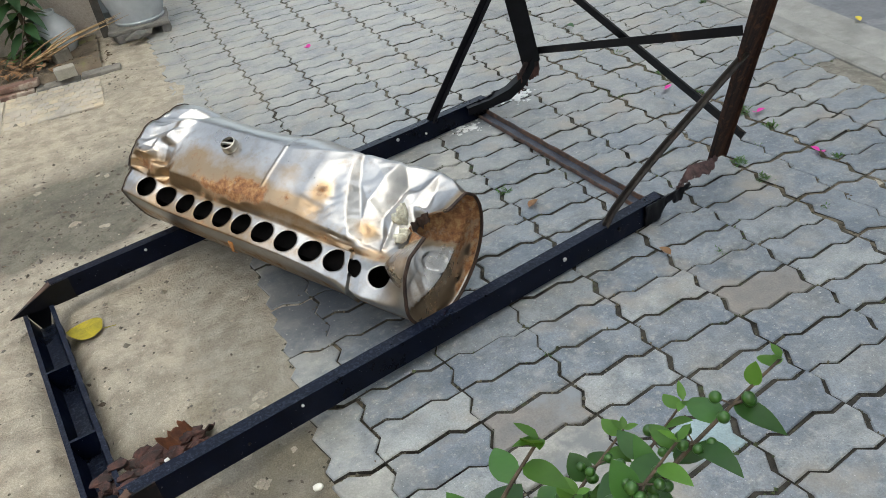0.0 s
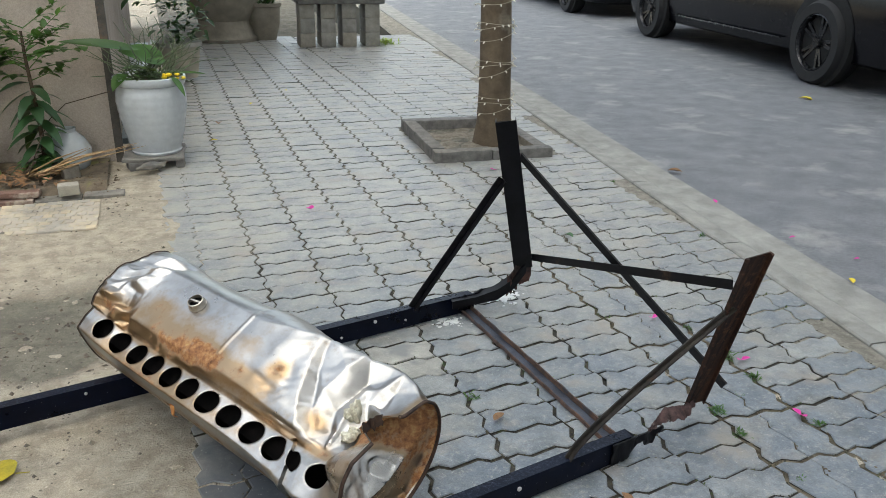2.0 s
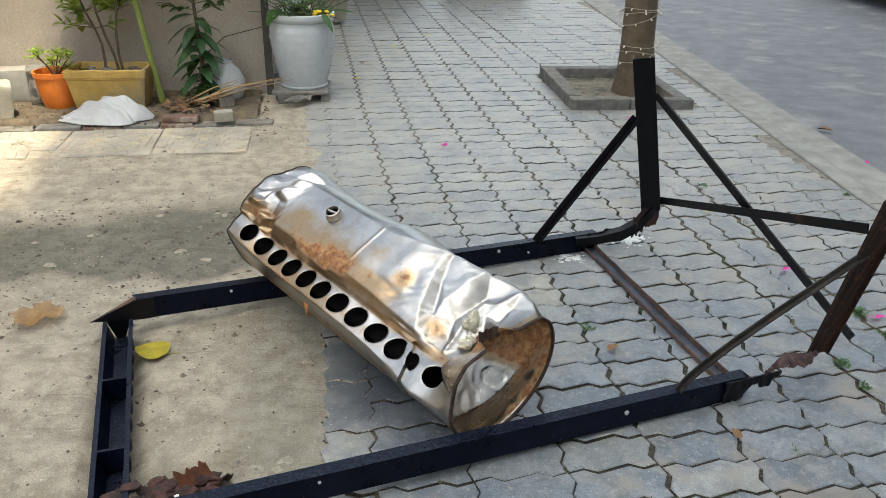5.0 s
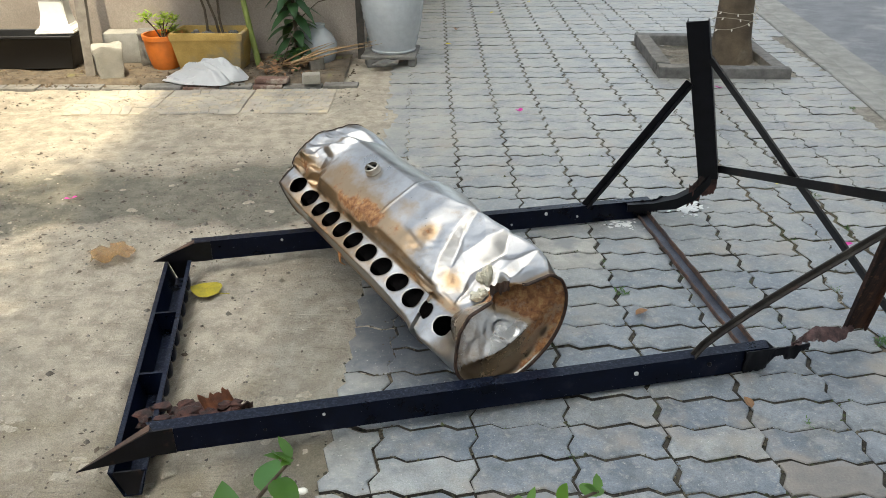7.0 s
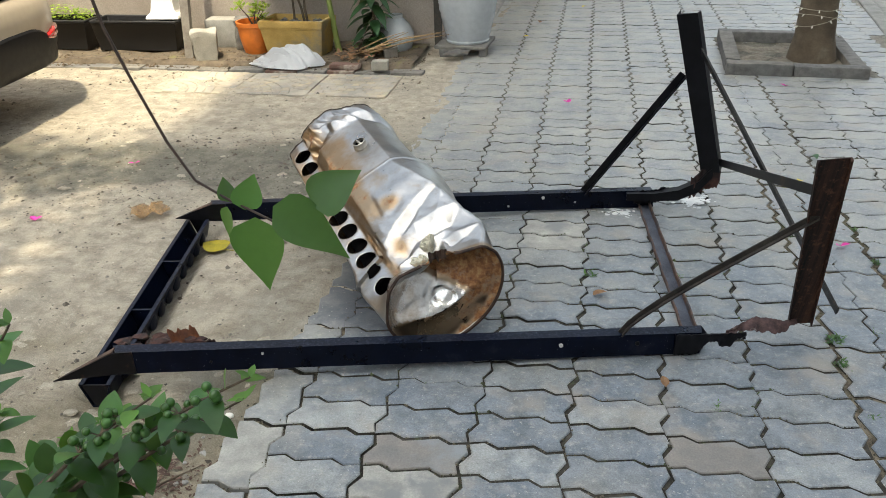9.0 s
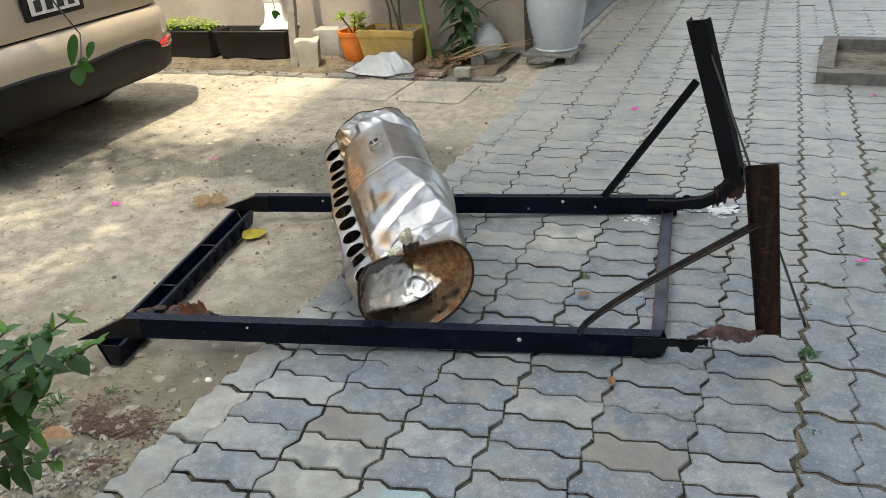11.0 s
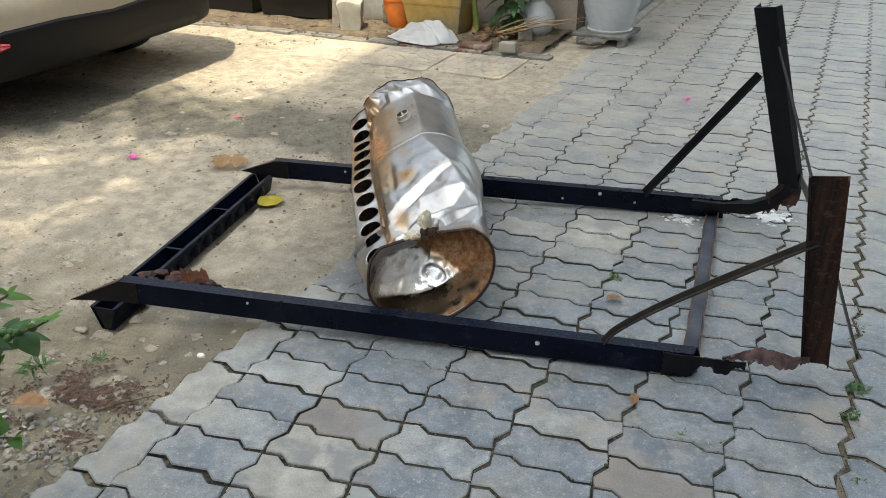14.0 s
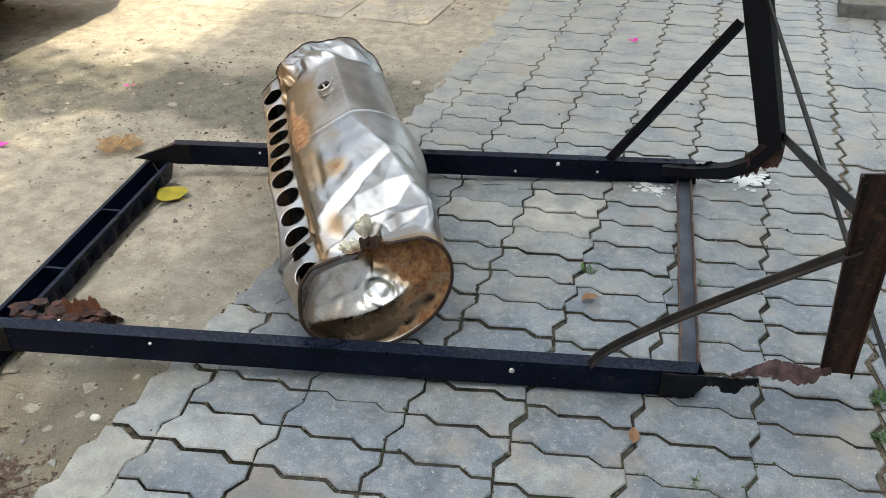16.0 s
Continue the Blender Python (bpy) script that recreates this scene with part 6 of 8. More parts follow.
for k in range(26):
    a = rnd.uniform(0, 6.28)
    d = Vector((math.cos(a), 0.4 * math.sin(a) - 0.1, rnd.uniform(0.1, 0.6))).normalized()
    p = Vector((0, 0.02, rnd.uniform(0.52, 0.80)))
    q = p + d * rnd.uniform(0.14, 0.32)
    tube(bm, [p, q], [0.003, 0.0015], 5)
    for j in range(6):
        for sgn in (-1, 1):
            c = p.lerp(q, 0.3 + 0.13 * j)
            leaf(bm, c + rnd_dir(rnd) * 0.012, (d * 0.5 + sgn * d.cross(Vector((0, 0, 1))) + rnd_dir(rnd, -0.6, 0.6) * 0.7).normalized(), rnd.uniform(0.055, 0.09), rnd.uniform(0.030, 0.044), droop=0.3, rows=3)
for k in range(40):
    leaf(bm, Vector((rnd.uniform(-0.10, 0.06), rnd.uniform(-0.08, 0.02), rnd.uniform(0.05, 0.13))), rnd_dir(rnd, -0.1, 0.5), rnd.uniform(0.045, 0.075), rnd.uniform(0.02, 0.03), droop=0.3, rows=3)
part("sprays", bm, LEAF_A, t, "fine compound leaves")
t = thing("ceramic_vase", "round white ceramic vase with a lattice belly", "vase", (-0.215, 4.97, -0.045))
GLAZE = plain_mat("white_glaze", (0.44, 0.47, 0.49), 0.20, vary=0.06, coat=0.3, bumpy=0.05)
bm = bmesh.new()
lathe(bm, [(0.0, 0.0), (0.055, 0.0), (0.06, 0.02), (0.10, 0.07), (0.122, 0.13), (0.118, 0.18), (0.09, 0.235), (0.062, 0.262), (0.050, 0.275), (0.052, 0.295), (0.044, 0.296), (0.040, 0.27), (0, 0.26)], 48)
for v in bm.verts:
    if 0.05 < v.co.z < 0.24:
        a = math.atan2(v.co.y, v.co.x)
        g = 0.004 * (abs(math.sin(4 * a + v.co.z * 26)) + abs(math.sin(4 * a - v.co.z * 26)) - 1)
        v.co.x *= 1 + g * 8
        v.co.y *= 1 + g * 8
part("body", bm, GLAZE, t)
# dry straw and fronds
t = thing("dry_frond", "dry orange-brown palm fronds lying over the bed", "frond", (-0.22, 4.68, 0.05))
STRAW = plain_mat("straw", (0.30, 0.20, 0.10), 0.85, vary=0.3)
bm = bmesh.new()
rnd = random.Random(3)
for k in range(7):
    a = Vector((rnd.uniform(-0.20, -0.12), rnd.uniform(-0.03, 0.03), rnd.uniform(0.0, 0.03)))
    b = a + Vector((rnd.uniform(0.22, 0.56), rnd.uniform(0.02, 0.12), rnd.uniform(0.07, 0.13)))
    tube(bm, [a, a.lerp(b, 0.5) + Vector((0, 0, rnd.uniform(0.0, 0.03))), b], [0.005, 0.004, 0.001], 4)
part("fronds", bm, STRAW, t)
bm = bmesh.new()
tube(bm, [(-0.18, 0.0, 0.02), (-0.10, 0.03, 0.20), (-0.06, 0.2, 0.27), (0.02, 0.32, 0.33), (0.26, 0.38, 0.38)], 0.003, 5)
part("twig", bm, STEM, t)
bm = bmesh.new()
for k in range(60):
    a = Vector((rnd.uniform(-0.32, -0.02), rnd.uniform(-0.12, 0.10), rnd.uniform(-0.01, 0.04)))
    leaf(bm, a, rnd_dir(rnd, -0.2, 0.4), rnd.uniform(0.04, 0.08), rnd.uniform(0.015, 0.03), droop=0.2, rows=3)
part("dead_leaves", bm, DRYLEAF, t, kind="stuff")

# patterned paving tiles in front of the bed
TILE = rough_mat("cement_tile", (0.43, 0.39, 0.325), (0.33, 0.30, 0.25), 6, 260, 0.95, world_space=True, bumpy=0.35, stain=(0.47, 0.41, 0.32), stain_at=(0.42, 0.60), random_tone=0.05, spec=0.2)


def fan_tile(at, turn, size, seed, arcs):
    t = thing("paving_tile", "pale cement paving tile pressed with a fan pattern, half under sand" if arcs else "pale cement paving tile pressed with small cobbles", "paving tile", (*at, -0.0030 if seed < 2 else -0.0056), turn, "cement paving tiles")
    rnd = random.Random(seed)
    h = size / 2
    bm = bmesh.new()
    box(bm, (-h, -h, -0.03), (h, h, 0.0052))
    part("slab", bm, TILE, t)
    bm = bmesh.new()
    if arcs:
        for c in ((-h, -h), (h, h)):
            for r in range(1, 7):
                r0, r1 = r * size / 9.0, (r + 1) * size / 9.0 - 0.006
                n = 2 + 2 * r
                for k in range(n):
                    a0, a1 = math.pi / 2 * (k + 0.04), math.pi / 2 * (k + 0.96)
                    base = 0 if c[0] < 0 else math.pi
                    q = [(r0, base + a0 / n), (r1, base + a0 / n), (r1, base + a1 / n), (r0, base + a1 / n)]
                    pts = [Vector((c[0] + a * math.cos(b), c[1] + a * math.sin(b), 0.0085)) for a, b in q]
                    if c[0] > 0 and any((p - Vector((-h, -h, 0))).length < size * 0.79 for p in pts):
                        continue
                    if all(abs(p.x) < h and abs(p.y) < h for p in pts):
                        top = [bm.verts.new(p) for p in pts]
                        mid = sum(pts, Vector()) / 4
                        low = [bm.verts.new(mid + (p - mid) * 1.06 - Vector((0, 0, 0.006))) for p in pts]
                        bm.faces.new(top)
                        for j in range(4):
                            bm.faces.new((low[j], low[(j + 1) % 4], top[(j + 1) % 4], top[j]))
    else:
        n = 9
        for i in range(n):
            for j in range(n):
                s = size / n
                x, y = -h + i * s + s / 2 + (s / 2 if j % 2 else 0), -h + j * s + s / 2
                if x + s / 2 > h:
                    continue
                o = [Vector((x + sx * s * 0.44 + rnd.uniform(-1, 1) * s * 0.10, y + sy * s * 0.44 + rnd.uniform(-1, 1) * s * 0.10, 0.0085)) for sx, sy in ((-1, -1), (1, -1), (1, 1), (-1, 1))]
                top = [bm.verts.new(p) for p in o]
                mid = sum(o, Vector()) / 4
                low = [bm.verts.new(mid + (p - mid) * 1.08 - Vector((0, 0, 0.006))) for p in o]
                bm.faces.new(top)
                for k in range(4):
                    bm.faces.new((low[k], low[(k + 1) % 4], top[(k + 1) % 4], top[k]))
    bmesh.ops.recalc_face_normals(bm, faces=bm.faces)
    part("pattern", bm, TILE, t)


for k, (x, y, arcs) in enumerate(((-0.265, 4.13, 0), (-0.735, 4.13, 1), (-1.205, 4.14, 1))):
    fan_tile((x, y), 0, 0.46, k, arcs)

# big white pot at the corner
slab = block_thing("stone_slab", "grey stone slab carrying the big pot", "slab", (0.245, 5.03, 0.046), (0.345, 0.34, 0.022), -4, STONE, seed=3)
block_thing("stone_block", "small stone propping the slab", "stone", (0.15, 4.91, 0.0), (0.12, 0.10, 0.047), 12, STONE, seed=5)
block_thing("stone_block", "small stone propping the slab", "stone", (0.385, 4.90, 0.0), (0.05, 0.07, 0.047), -8, STONE, seed=7)
block_thing("stone_block", "stone under the back of the slab", "stone", (0.26, 5.14, 0.0), (0.24, 0.10, 0.046), 2, STONE, seed=8)
stone_t = thing("broken_stone", "broken flat stone leaning on the slab", "stone", (0.22, 4.80, 0.02), 25)
bm = bmesh.new()
lump(bm, (0, 0, 0.02), (0.085, 0.04, 0.022), 4, 0.4, 2)
part("body", bm, STONE, stone_t, angle=20)
t = thing("white_pot", "large white glazed pot with basket-weave bands and a thorny plant", "flower pot", (0.262, 5.04, 0.069))
bm = bmesh.new()
prof = [(0.0, 0.0), (0.140, 0.0), (0.146, 0.012), (0.140, 0.02)]
for k in range(24):
    f = k / 23
    z = 0.02 + 0.365 * f
    prof.append((0.140 + 0.058 * math.sin(min(1, f * 1.1) * math.pi / 2) - 0.010 * max(0, f - 0.85) / 0.15 + 0.0025 * (k % 3 == 0), z))
prof += [(0.186, 0.400), (0.200, 0.407), (0.207, 0.427), (0.203, 0.447), (0.190, 0.451), (0.180, 0.430), (0.0, 0.410)]
lathe(bm, prof, 108)
for v in bm.verts:
    if 0.03 < v.co.z < 0.385:
        a = math.atan2(v.co.y, v.co.x)
        band = int(v.co.z / 0.040)
        g = 0.0012 * (math.sin(9 * a + band * math.pi) > -0.2) * (abs(v.co.z / 0.040 - band - 0.5) < 0.36)
        v.co.x += math.cos(a) * g
        v.co.y += math.sin(a) * g
part("pot", bm, GLAZE, t, angle=60)
bm = bmesh.new()
lathe(bm, [(0.0, 0.427), (0.176, 0.421)], 32)
part("soil", bm, SOIL, t)
rnd = random.Random(77)
wood, bm, fl, br = bmesh.new(), bmesh.new(), bmesh.new(), bmesh.new()
for k in range(70):
    p = Vector((rnd.uniform(-0.10, 0.10), rnd.uniform(-0.08, 0.1), 0.425))
    d = rnd_dir(rnd, 0.3, 1.6)
    pts = [p]
    for j in range(4):
        d = (d + rnd_dir(rnd, -0.5, 0.5) * 0.55).normalized()
        pts.append(pts[-1] + d * rnd.uniform(0.06, 0.125))
    tube(wood, pts, [0.0032, 0.003, 0.0026, 0.002, 0.0014], 5)
for k in range(30):
    leaf(bm, Vector((rnd.uniform(-0.15, 0.15), rnd.uniform(-0.15, 0.1), rnd.uniform(0.425, 0.475))), rnd_dir(rnd, 0.0, 0.5), rnd.uniform(0.06, 0.12), rnd.uniform(0.03, 0.055), droop=0.5, rows=4)
leaf(br, (0.10, -0.05, 0.455), (0.95, -0.2, 0.12), 0.24, 0.075, droop=0.2, rows=6)
leaf(br, (-0.04, -0.05, 0.60), (-0.97, -0.04, 0.24), 0.44, 0.068, normal=(0.1, -0.6, 0.8), droop=0.18, rows=10)
leaf(br, (0.10, 0.0, 0.52), (-0.80, -0.15, 0.42), 0.30, 0.13, normal=(0.2, -0.7, 0.7), droop=0.3, rows=8)
leaf(br, (-0.12, -0.08, 0.475), (-0.5, -0.5, -0.3), 0.13, 0.10, droop=0.5, rows=5)
leaf(br, (0.05, -0.04, 0.47), (-0.75, -0.3, 0.35), 0.24, 0.11, droop=0.4, rows=6)
leaf(br, (0.12, -0.15, 0.46), (0.5, -0.5, -0.5), 0.12, 0.05, droop=0.6, rows=5)
for k in range(9):
    ball(fl, (rnd.uniform(0.03, 0.20), rnd.uniform(-0.16, -0.08), rnd.uniform(0.44, 0.475)), rnd.uniform(0.010, 0.018), 0.6)
part("thorn_bush", wood, plain_mat("grey_green_stem", (0.09, 0.12, 0.06), 0.7), t, "tangle of thin thorny stems", kind="stuff")
part("foliage", bm, LEAF_A, t)
part("broad_leaves", br, LEAF_A, t, "broad fresh green leaves")
part("flowers", fl, plain_mat("yellow_flower", (0.72, 0.53, 0.02), 0.6), t, "small yellow flowers")

# pots and block bench down the pavement
t = thing("plant_tub", "pale square tub with dense foliage beside the house", "flower pot", (0.52, 7.9, 0.03))
bm = bmesh.new()
lathe(bm, [(0.0, 0.0), (0.15, 0.0), (0.19, 0.28), (0.205, 0.285), (0.205, 0.32), (0.18, 0.32), (0.0, 0.29)], 28)
part("pot", bm, PALE, t)
bm = bmesh.new()
for k in range(260):
    c = Vector((rnd.gauss(0, 0.16), rnd.gauss(0, 0.16), rnd.uniform(0.3, 0.95)))
    leaf(bm, c, rnd_dir(rnd, -0.4, 0.6), rnd.uniform(0.07, 0.14), rnd.uniform(0.03, 0.06), droop=0.5, rows=4)
part("foliage", bm, LEAF_DARK, t)
t = thing("stone_urn", "huge turned stone urn on a stepped round foot", "urn", (1.17, 10.75, 0.0))
URN = rough_mat("urn_stone", (0.34, 0.31, 0.25), (0.24, 0.215, 0.175), 6, 180, 0.85, bumpy=0.35, stain=(0.17, 0.155, 0.125), stain_at=(0.55, 0.7))
bm = bmesh.new()
lathe(bm, [(0.0, 0.0), (0.40, 0.0), (0.405, 0.04), (0.37, 0.07), (0.36, 0.10), (0.35, 0.14), (0.32, 0.20), (0.315, 0.25), (0.33, 0.27), (0.38, 0.36), (0.44, 0.5), (0.46, 0.66), (0.45, 0.80), (0.48, 0.84), (0.46, 0.87), (0.40, 0.84), (0.0, 0.80)], 48)
part("body", bm, URN, t)
t = thing("clay_pot", "grey-brown clay pot next to the block bench", "flower pot", (1.66, 10.72, 0.0))
bm = bmesh.new()
lathe(bm, [(0.0, 0.0), (0.14, 0.0), (0.19, 0.18), (0.205, 0.40), (0.225, 0.41), (0.225, 0.45), (0.19, 0.45), (0.0, 0.40)], 32)
part("pot", bm, URN, t)
bm = bmesh.new()
for k in range(50):
    leaf(bm, (rnd.uniform(-0.1, 0.1), rnd.uniform(-0.1, 0.1), 0.42), rnd_dir(rnd, 0.4, 1.8), rnd.uniform(0.15, 0.35), 0.04, droop=0.4, rows=4)
part("foliage", bm, LEAF_DARK, t)
t = thing("block_bench", "bench of stacked concrete blocks with a grey slab seat", "bench", (2.46, 10.0, 0.0), -3)
for x in (-0.40, -0.155, 0.10, 0.385):
    for z in range(3):
        bm = bmesh.new()
        box(bm, (x - 0.087 + rnd.uniform(-0.004, 0.004), -0.19, z * 0.166 + 0.001), (x + 0.087, 0.19, z * 0.166 + 0.164), bevel=0.004)
        part("concrete_block", bm, PALE, t)
bm = bmesh.new()
box(bm, (-0.51, -0.23, 0.50), (0.53, 0.23, 0.565), bevel=0.012)
part("seat_slab", bm, STONE, t)
t = thing("grass_tuft", "tuft of yellow-green grass beside the bench", "grass", (3.05, 10.0, 0.0), kind="stuff")
bm = bmesh.new()
for k in range(160):
    leaf(bm, (rnd.gauss(0, 0.07), rnd.gauss(0, 0.12), 0), rnd_dir(rnd, 0.5, 2.5), rnd.uniform(0.06, 0.16), 0.012, droop=0.6, rows=3)
part("blades", bm, LEAF_LIME, t)
# ---- cars ----
RUBBER = plain_mat("tyre_rubber", (0.009, 0.009, 0.010), 0.8, vary=0.3)
CARBLACK = plain_mat("black_car_paint", (0.004, 0.004, 0.006), 0.22, vary=0.1, coat=0.0, bumpy=0.0)
CARBLACK.node_tree.nodes["Principled BSDF"].inputs["Specular IOR Level"].default_value = 0.22
CHAMPAGNE = plain_mat("champagne_car_paint", (0.44, 0.365, 0.27), 0.40, 0.15, vary=0.04, coat=0.6, bumpy=0.0)
CLADDING = plain_mat("grey_cladding", (0.006, 0.006, 0.007), 0.45, vary=0.15)
CLADDING.node_tree.nodes["Principled BSDF"].inputs["Specular IOR Level"].default_value = 0.22
GLASSDARK = plain_mat("tinted_glass", (0.01, 0.012, 0.014), 0.05, vary=0.1, coat=1.0, bumpy=0.0)
DARKGAP = plain_mat("dark_gap", (0.006, 0.006, 0.006), 0.9)
REDLENS = plain_mat("red_lens", (0.55, 0.012, 0.015), 0.15, vary=0.1, coat=1.0, bumpy=0.0)
PLATE_W, PLATE_K = plain_mat("plate_white", (0.74, 0.74, 0.72), 0.4), plain_mat("plate_ink", (0.02, 0.02, 0.025), 0.5)
RIMDARK = plain_mat("dark_alloy", (0.022, 0.022, 0.025), 0.25, 0.6, vary=0.1, bumpy=0.0)
CHROME = plain_mat("bright_trim", (0.6, 0.6, 0.6), 0.2, 1.0, vary=0.05, bumpy=0.0)


def car_outline(width, rear, front, corner, n=8):
    """Plan of a car at one height: x is along the car (rear end at +), y across; from the right rear round to the left rear."""
    hw, pts = width / 2, []
    for k in range(n + 1):
        a = math.pi / 2 * k / n
        pts.append((rear - corner + corner * math.cos(a) * 0.75 + corner * 0.25 * math.cos(a) ** 0.5 if k < n else rear - corner, -(hw - corner) - corner * math.sin(a)))
    mid = [(rear, -(hw - corner) * (1 - j / 3)) for j in range(3)]
    right = [(x, y) for x, y in pts]
    rf = [(front + corner - corner * math.sin(math.pi / 2 * k / n), -(hw - corner) - corner * math.cos(math.pi / 2 * k / n)) for k in range(n + 1)]
    half = [(rear, 0.0)] + [(rear, -(hw - corner) * f) for f in (0.35, 0.7)] + right + [(rear * (1 - f) + front * f, -hw) for f in (0.3, 0.5, 0.7)] + rf + [(front, -(hw - corner) * f) for f in (0.6, 0.0)]
    return half + [(x, -y) for x, y in half[-2:0:-1]]


def loft(bm, levels):
    """levels: (z, width, rear, front, corner). Returns rings of verts."""
    rings = []
    for z, w, r, f, c in levels:
        rings.append([bm.verts.new((x, y, z)) for x, y in car_outline(w, r, f, c)])
    for a, b in zip(rings, rings[1:]):
        n = len(a)
        for j in range(n):
            bm.faces.new((a[j], a[(j + 1) % n], b[(j + 1) % n], b[j]))
    return rings


def loft_part(name, levels, mat, parent, label="", close=True):
    bm = bmesh.new()
    rings = loft(bm, levels)
    if close:
        bm.faces.new(rings[0])
        bm.faces.new(rings[-1][::-1])
    bmesh.ops.recalc_face_normals(bm, faces=bm.faces)
    return part(name, bm, mat, parent, label, angle=40)


def wheel(parent, at, radius, width, rim_mat, spokes=10, outward=-1):
    m = Matrix.Translation(at) @ pose(0, 0, 0, 90 if outward < 0 else -90, 0, 0)
    w = width
    bm = bmesh.new()
    lathe(bm, [(radius * 0.68, -w / 2), (radius * 0.93, -w / 2), (radius, -w * 0.36), (radius, w * 0.36), (radius * 0.93, w / 2), (radius * 0.70, w / 2), (radius * 0.66, w * 0.40), (radius * 0.66, -w * 0.4), (radius * 0.68, -w / 2)], 44, m)
    tyre = part("wheel", bm, RUBBER, parent, "black tyre on a dark alloy rim")
    bm = bmesh.new()
    lathe(bm, [(radius * 0.70, w * 0.46), (radius * 0.66, w * 0.49), (radius * 0.62, w * 0.40), (radius * 0.61, w * 0.1)], 40, m)
    lathe(bm, [(0, w * 0.42), (radius * 0.12, w * 0.42), (radius * 0.15, w * 0.34), (radius * 0.15, w * 0.1)], 20, m)
    for k in range(spokes):
        a = 2 * math.pi * (k // 2) / (spokes / 2) + (0.16 if k % 2 else -0.16)
        mm = m @ pose(0, 0, 0, 0, 0, math.degrees(a))
        bm2 = [(radius * 0.10, -0.016, w * 0.30), (radius * 0.64, -0.012, w * 0.38), (radius * 0.64, 0.012, w * 0.38), (radius * 0.10, 0.016, w * 0.30)]
        top = [bm.verts.new(mm @ Vector(p)) for p in bm2]
        low = [bm.verts.new(mm @ (Vector(p) - Vector((0, 0, 0.03)))) for p in bm2]
        bm.faces.new(top)
        for j in range(4):
            bm.faces.new((low[j], low[(j + 1) % 4], top[(j + 1) % 4], top[j]))
    bmesh.ops.recalc_face_normals(bm, faces=bm.faces)
    part("rim", bm, rim_mat, tyre)
    bm = bmesh.new()
    lathe(bm, [(radius * 0.62, w * 0.05), (0, w * 0.05)], 28, m)
    part("brake_disc", bm, DARKGAP, tyre)
    return tyre


# the champagne estate car, backed up to the sand; x points out of its rear
suv = thing("estate_car", "champagne-coloured sport utility car with grey lower cladding, parked on sand", "car", (-1.705, 2.85, -0.01), 3.0)
loft_part("underbody", [(0.16, 1.56, -0.52, -4.0, 0.3), (0.18, 1.66, -0.42, -4.1, 0.34), (0.29, 1.74, -0.13, -4.2, 0.34)], DARKGAP, suv, "dark dusty underbody")
loft_part("bumper", [(0.265, 1.82, -0.085, -4.25, 0.36), (0.28, 1.87, -0.045, -4.27, 0.36), (0.33, 1.91, -0.016, -4.3, 0.36), (0.40, 1.94, -0.002, -4.32, 0.36), (0.46, 1.95, 0.0, -4.31, 0.36), (0.52, 1.95, 0.004, -4.3, 0.36), (0.585, 1.95, -0.004, -4.3, 0.36), (0.625, 1.94, -0.030, -4.28, 0.36), (0.632, 1.94, -0.045, -4.28, 0.36)], CHAMPAGNE, suv)
loft_part("tailgate_gap", [(0.60, 1.89, -0.062, -4.2, 0.34), (0.66, 1.89, -0.062, -4.2, 0.34)], DARKGAP, suv)
loft_part("body", [(0.642, 1.942, -0.045, -4.28, 0.36), (0.66, 1.95, -0.035, -4.28, 0.36), (0.78, 1.96, -0.055, -4.25, 0.36), (0.95, 1.94, -0.085, -4.1, 0.36), (1.02, 1.90, -0.11, -3.6, 0.34)], CHAMPAGNE, suv)
loft_part("glasshouse", [(1.02, 1.74, -0.13, -3.2, 0.32), (1.25, 1.60, -0.26, -2.8, 0.3), (1.48, 1.42, -0.44, -2.4, 0.28)], GLASSDARK, suv, "dark tinted windows")
loft_part("roof", [(1.48, 1.44, -0.40, -2.45, 0.28), (1.56, 1.36, -0.46, -2.4, 0.28), (1.60, 1.1, -0.6, -2.2, 0.26)], CHAMPAGNE, suv)


def bumper_x(y, z):
    """How far back the rear face of the bumper stands at a place across the car."""
    rear, hw = (-0.016 + 0.2 * (z - 0.33) if z < 0.40 else -0.002 + 0.05 * (z - 0.40)), 0.972
    s = min(1.0, max(0.0, (abs(y) - hw + 0.36) / 0.36))
    c = math.sqrt(1 - s * s)
    return rear - 0.36 + 0.36 * (0.75 * c + 0.25 * math.sqrt(c))


def bumper_strip(ys, low, high, proud, rows=5):
    """A strip lying on the bumper with rounded edges, its lower and upper line given along y."""
    bm = bmesh.new()
    cols = []
    for y in ys:
        col = []
        for k in range(rows + 2):
            f = min(1.0, max(0.0, (k - 0.5) / rows))
            z = low(y) * (1 - f) + high(y) * f
            edge = -0.012 if k in (0, rows + 1) else proud * (0.75 if k in (1, rows) else 1.0) - (0.004 if k == 3 else 0.0)
            col.append(bm.verts.new((bumper_x(y, z) + edge, y + (0.5 * edge if y > 0.6 else (-0.5 * edge if y < -0.6 else 0)), z)))
        cols.append(col)
    for a, b in zip(cols, cols[1:]):
        for j in range(len(a) - 1):
            bm.faces.new((a[j], b[j], b[j + 1], a[j + 1]))
    bmesh.ops.recalc_face_normals(bm, faces=bm.faces)
    return bm


def taper(y):
    return max(0.0, (abs(y) - (0.50 if y > 0 else 0.64)) / 0.16) ** 2


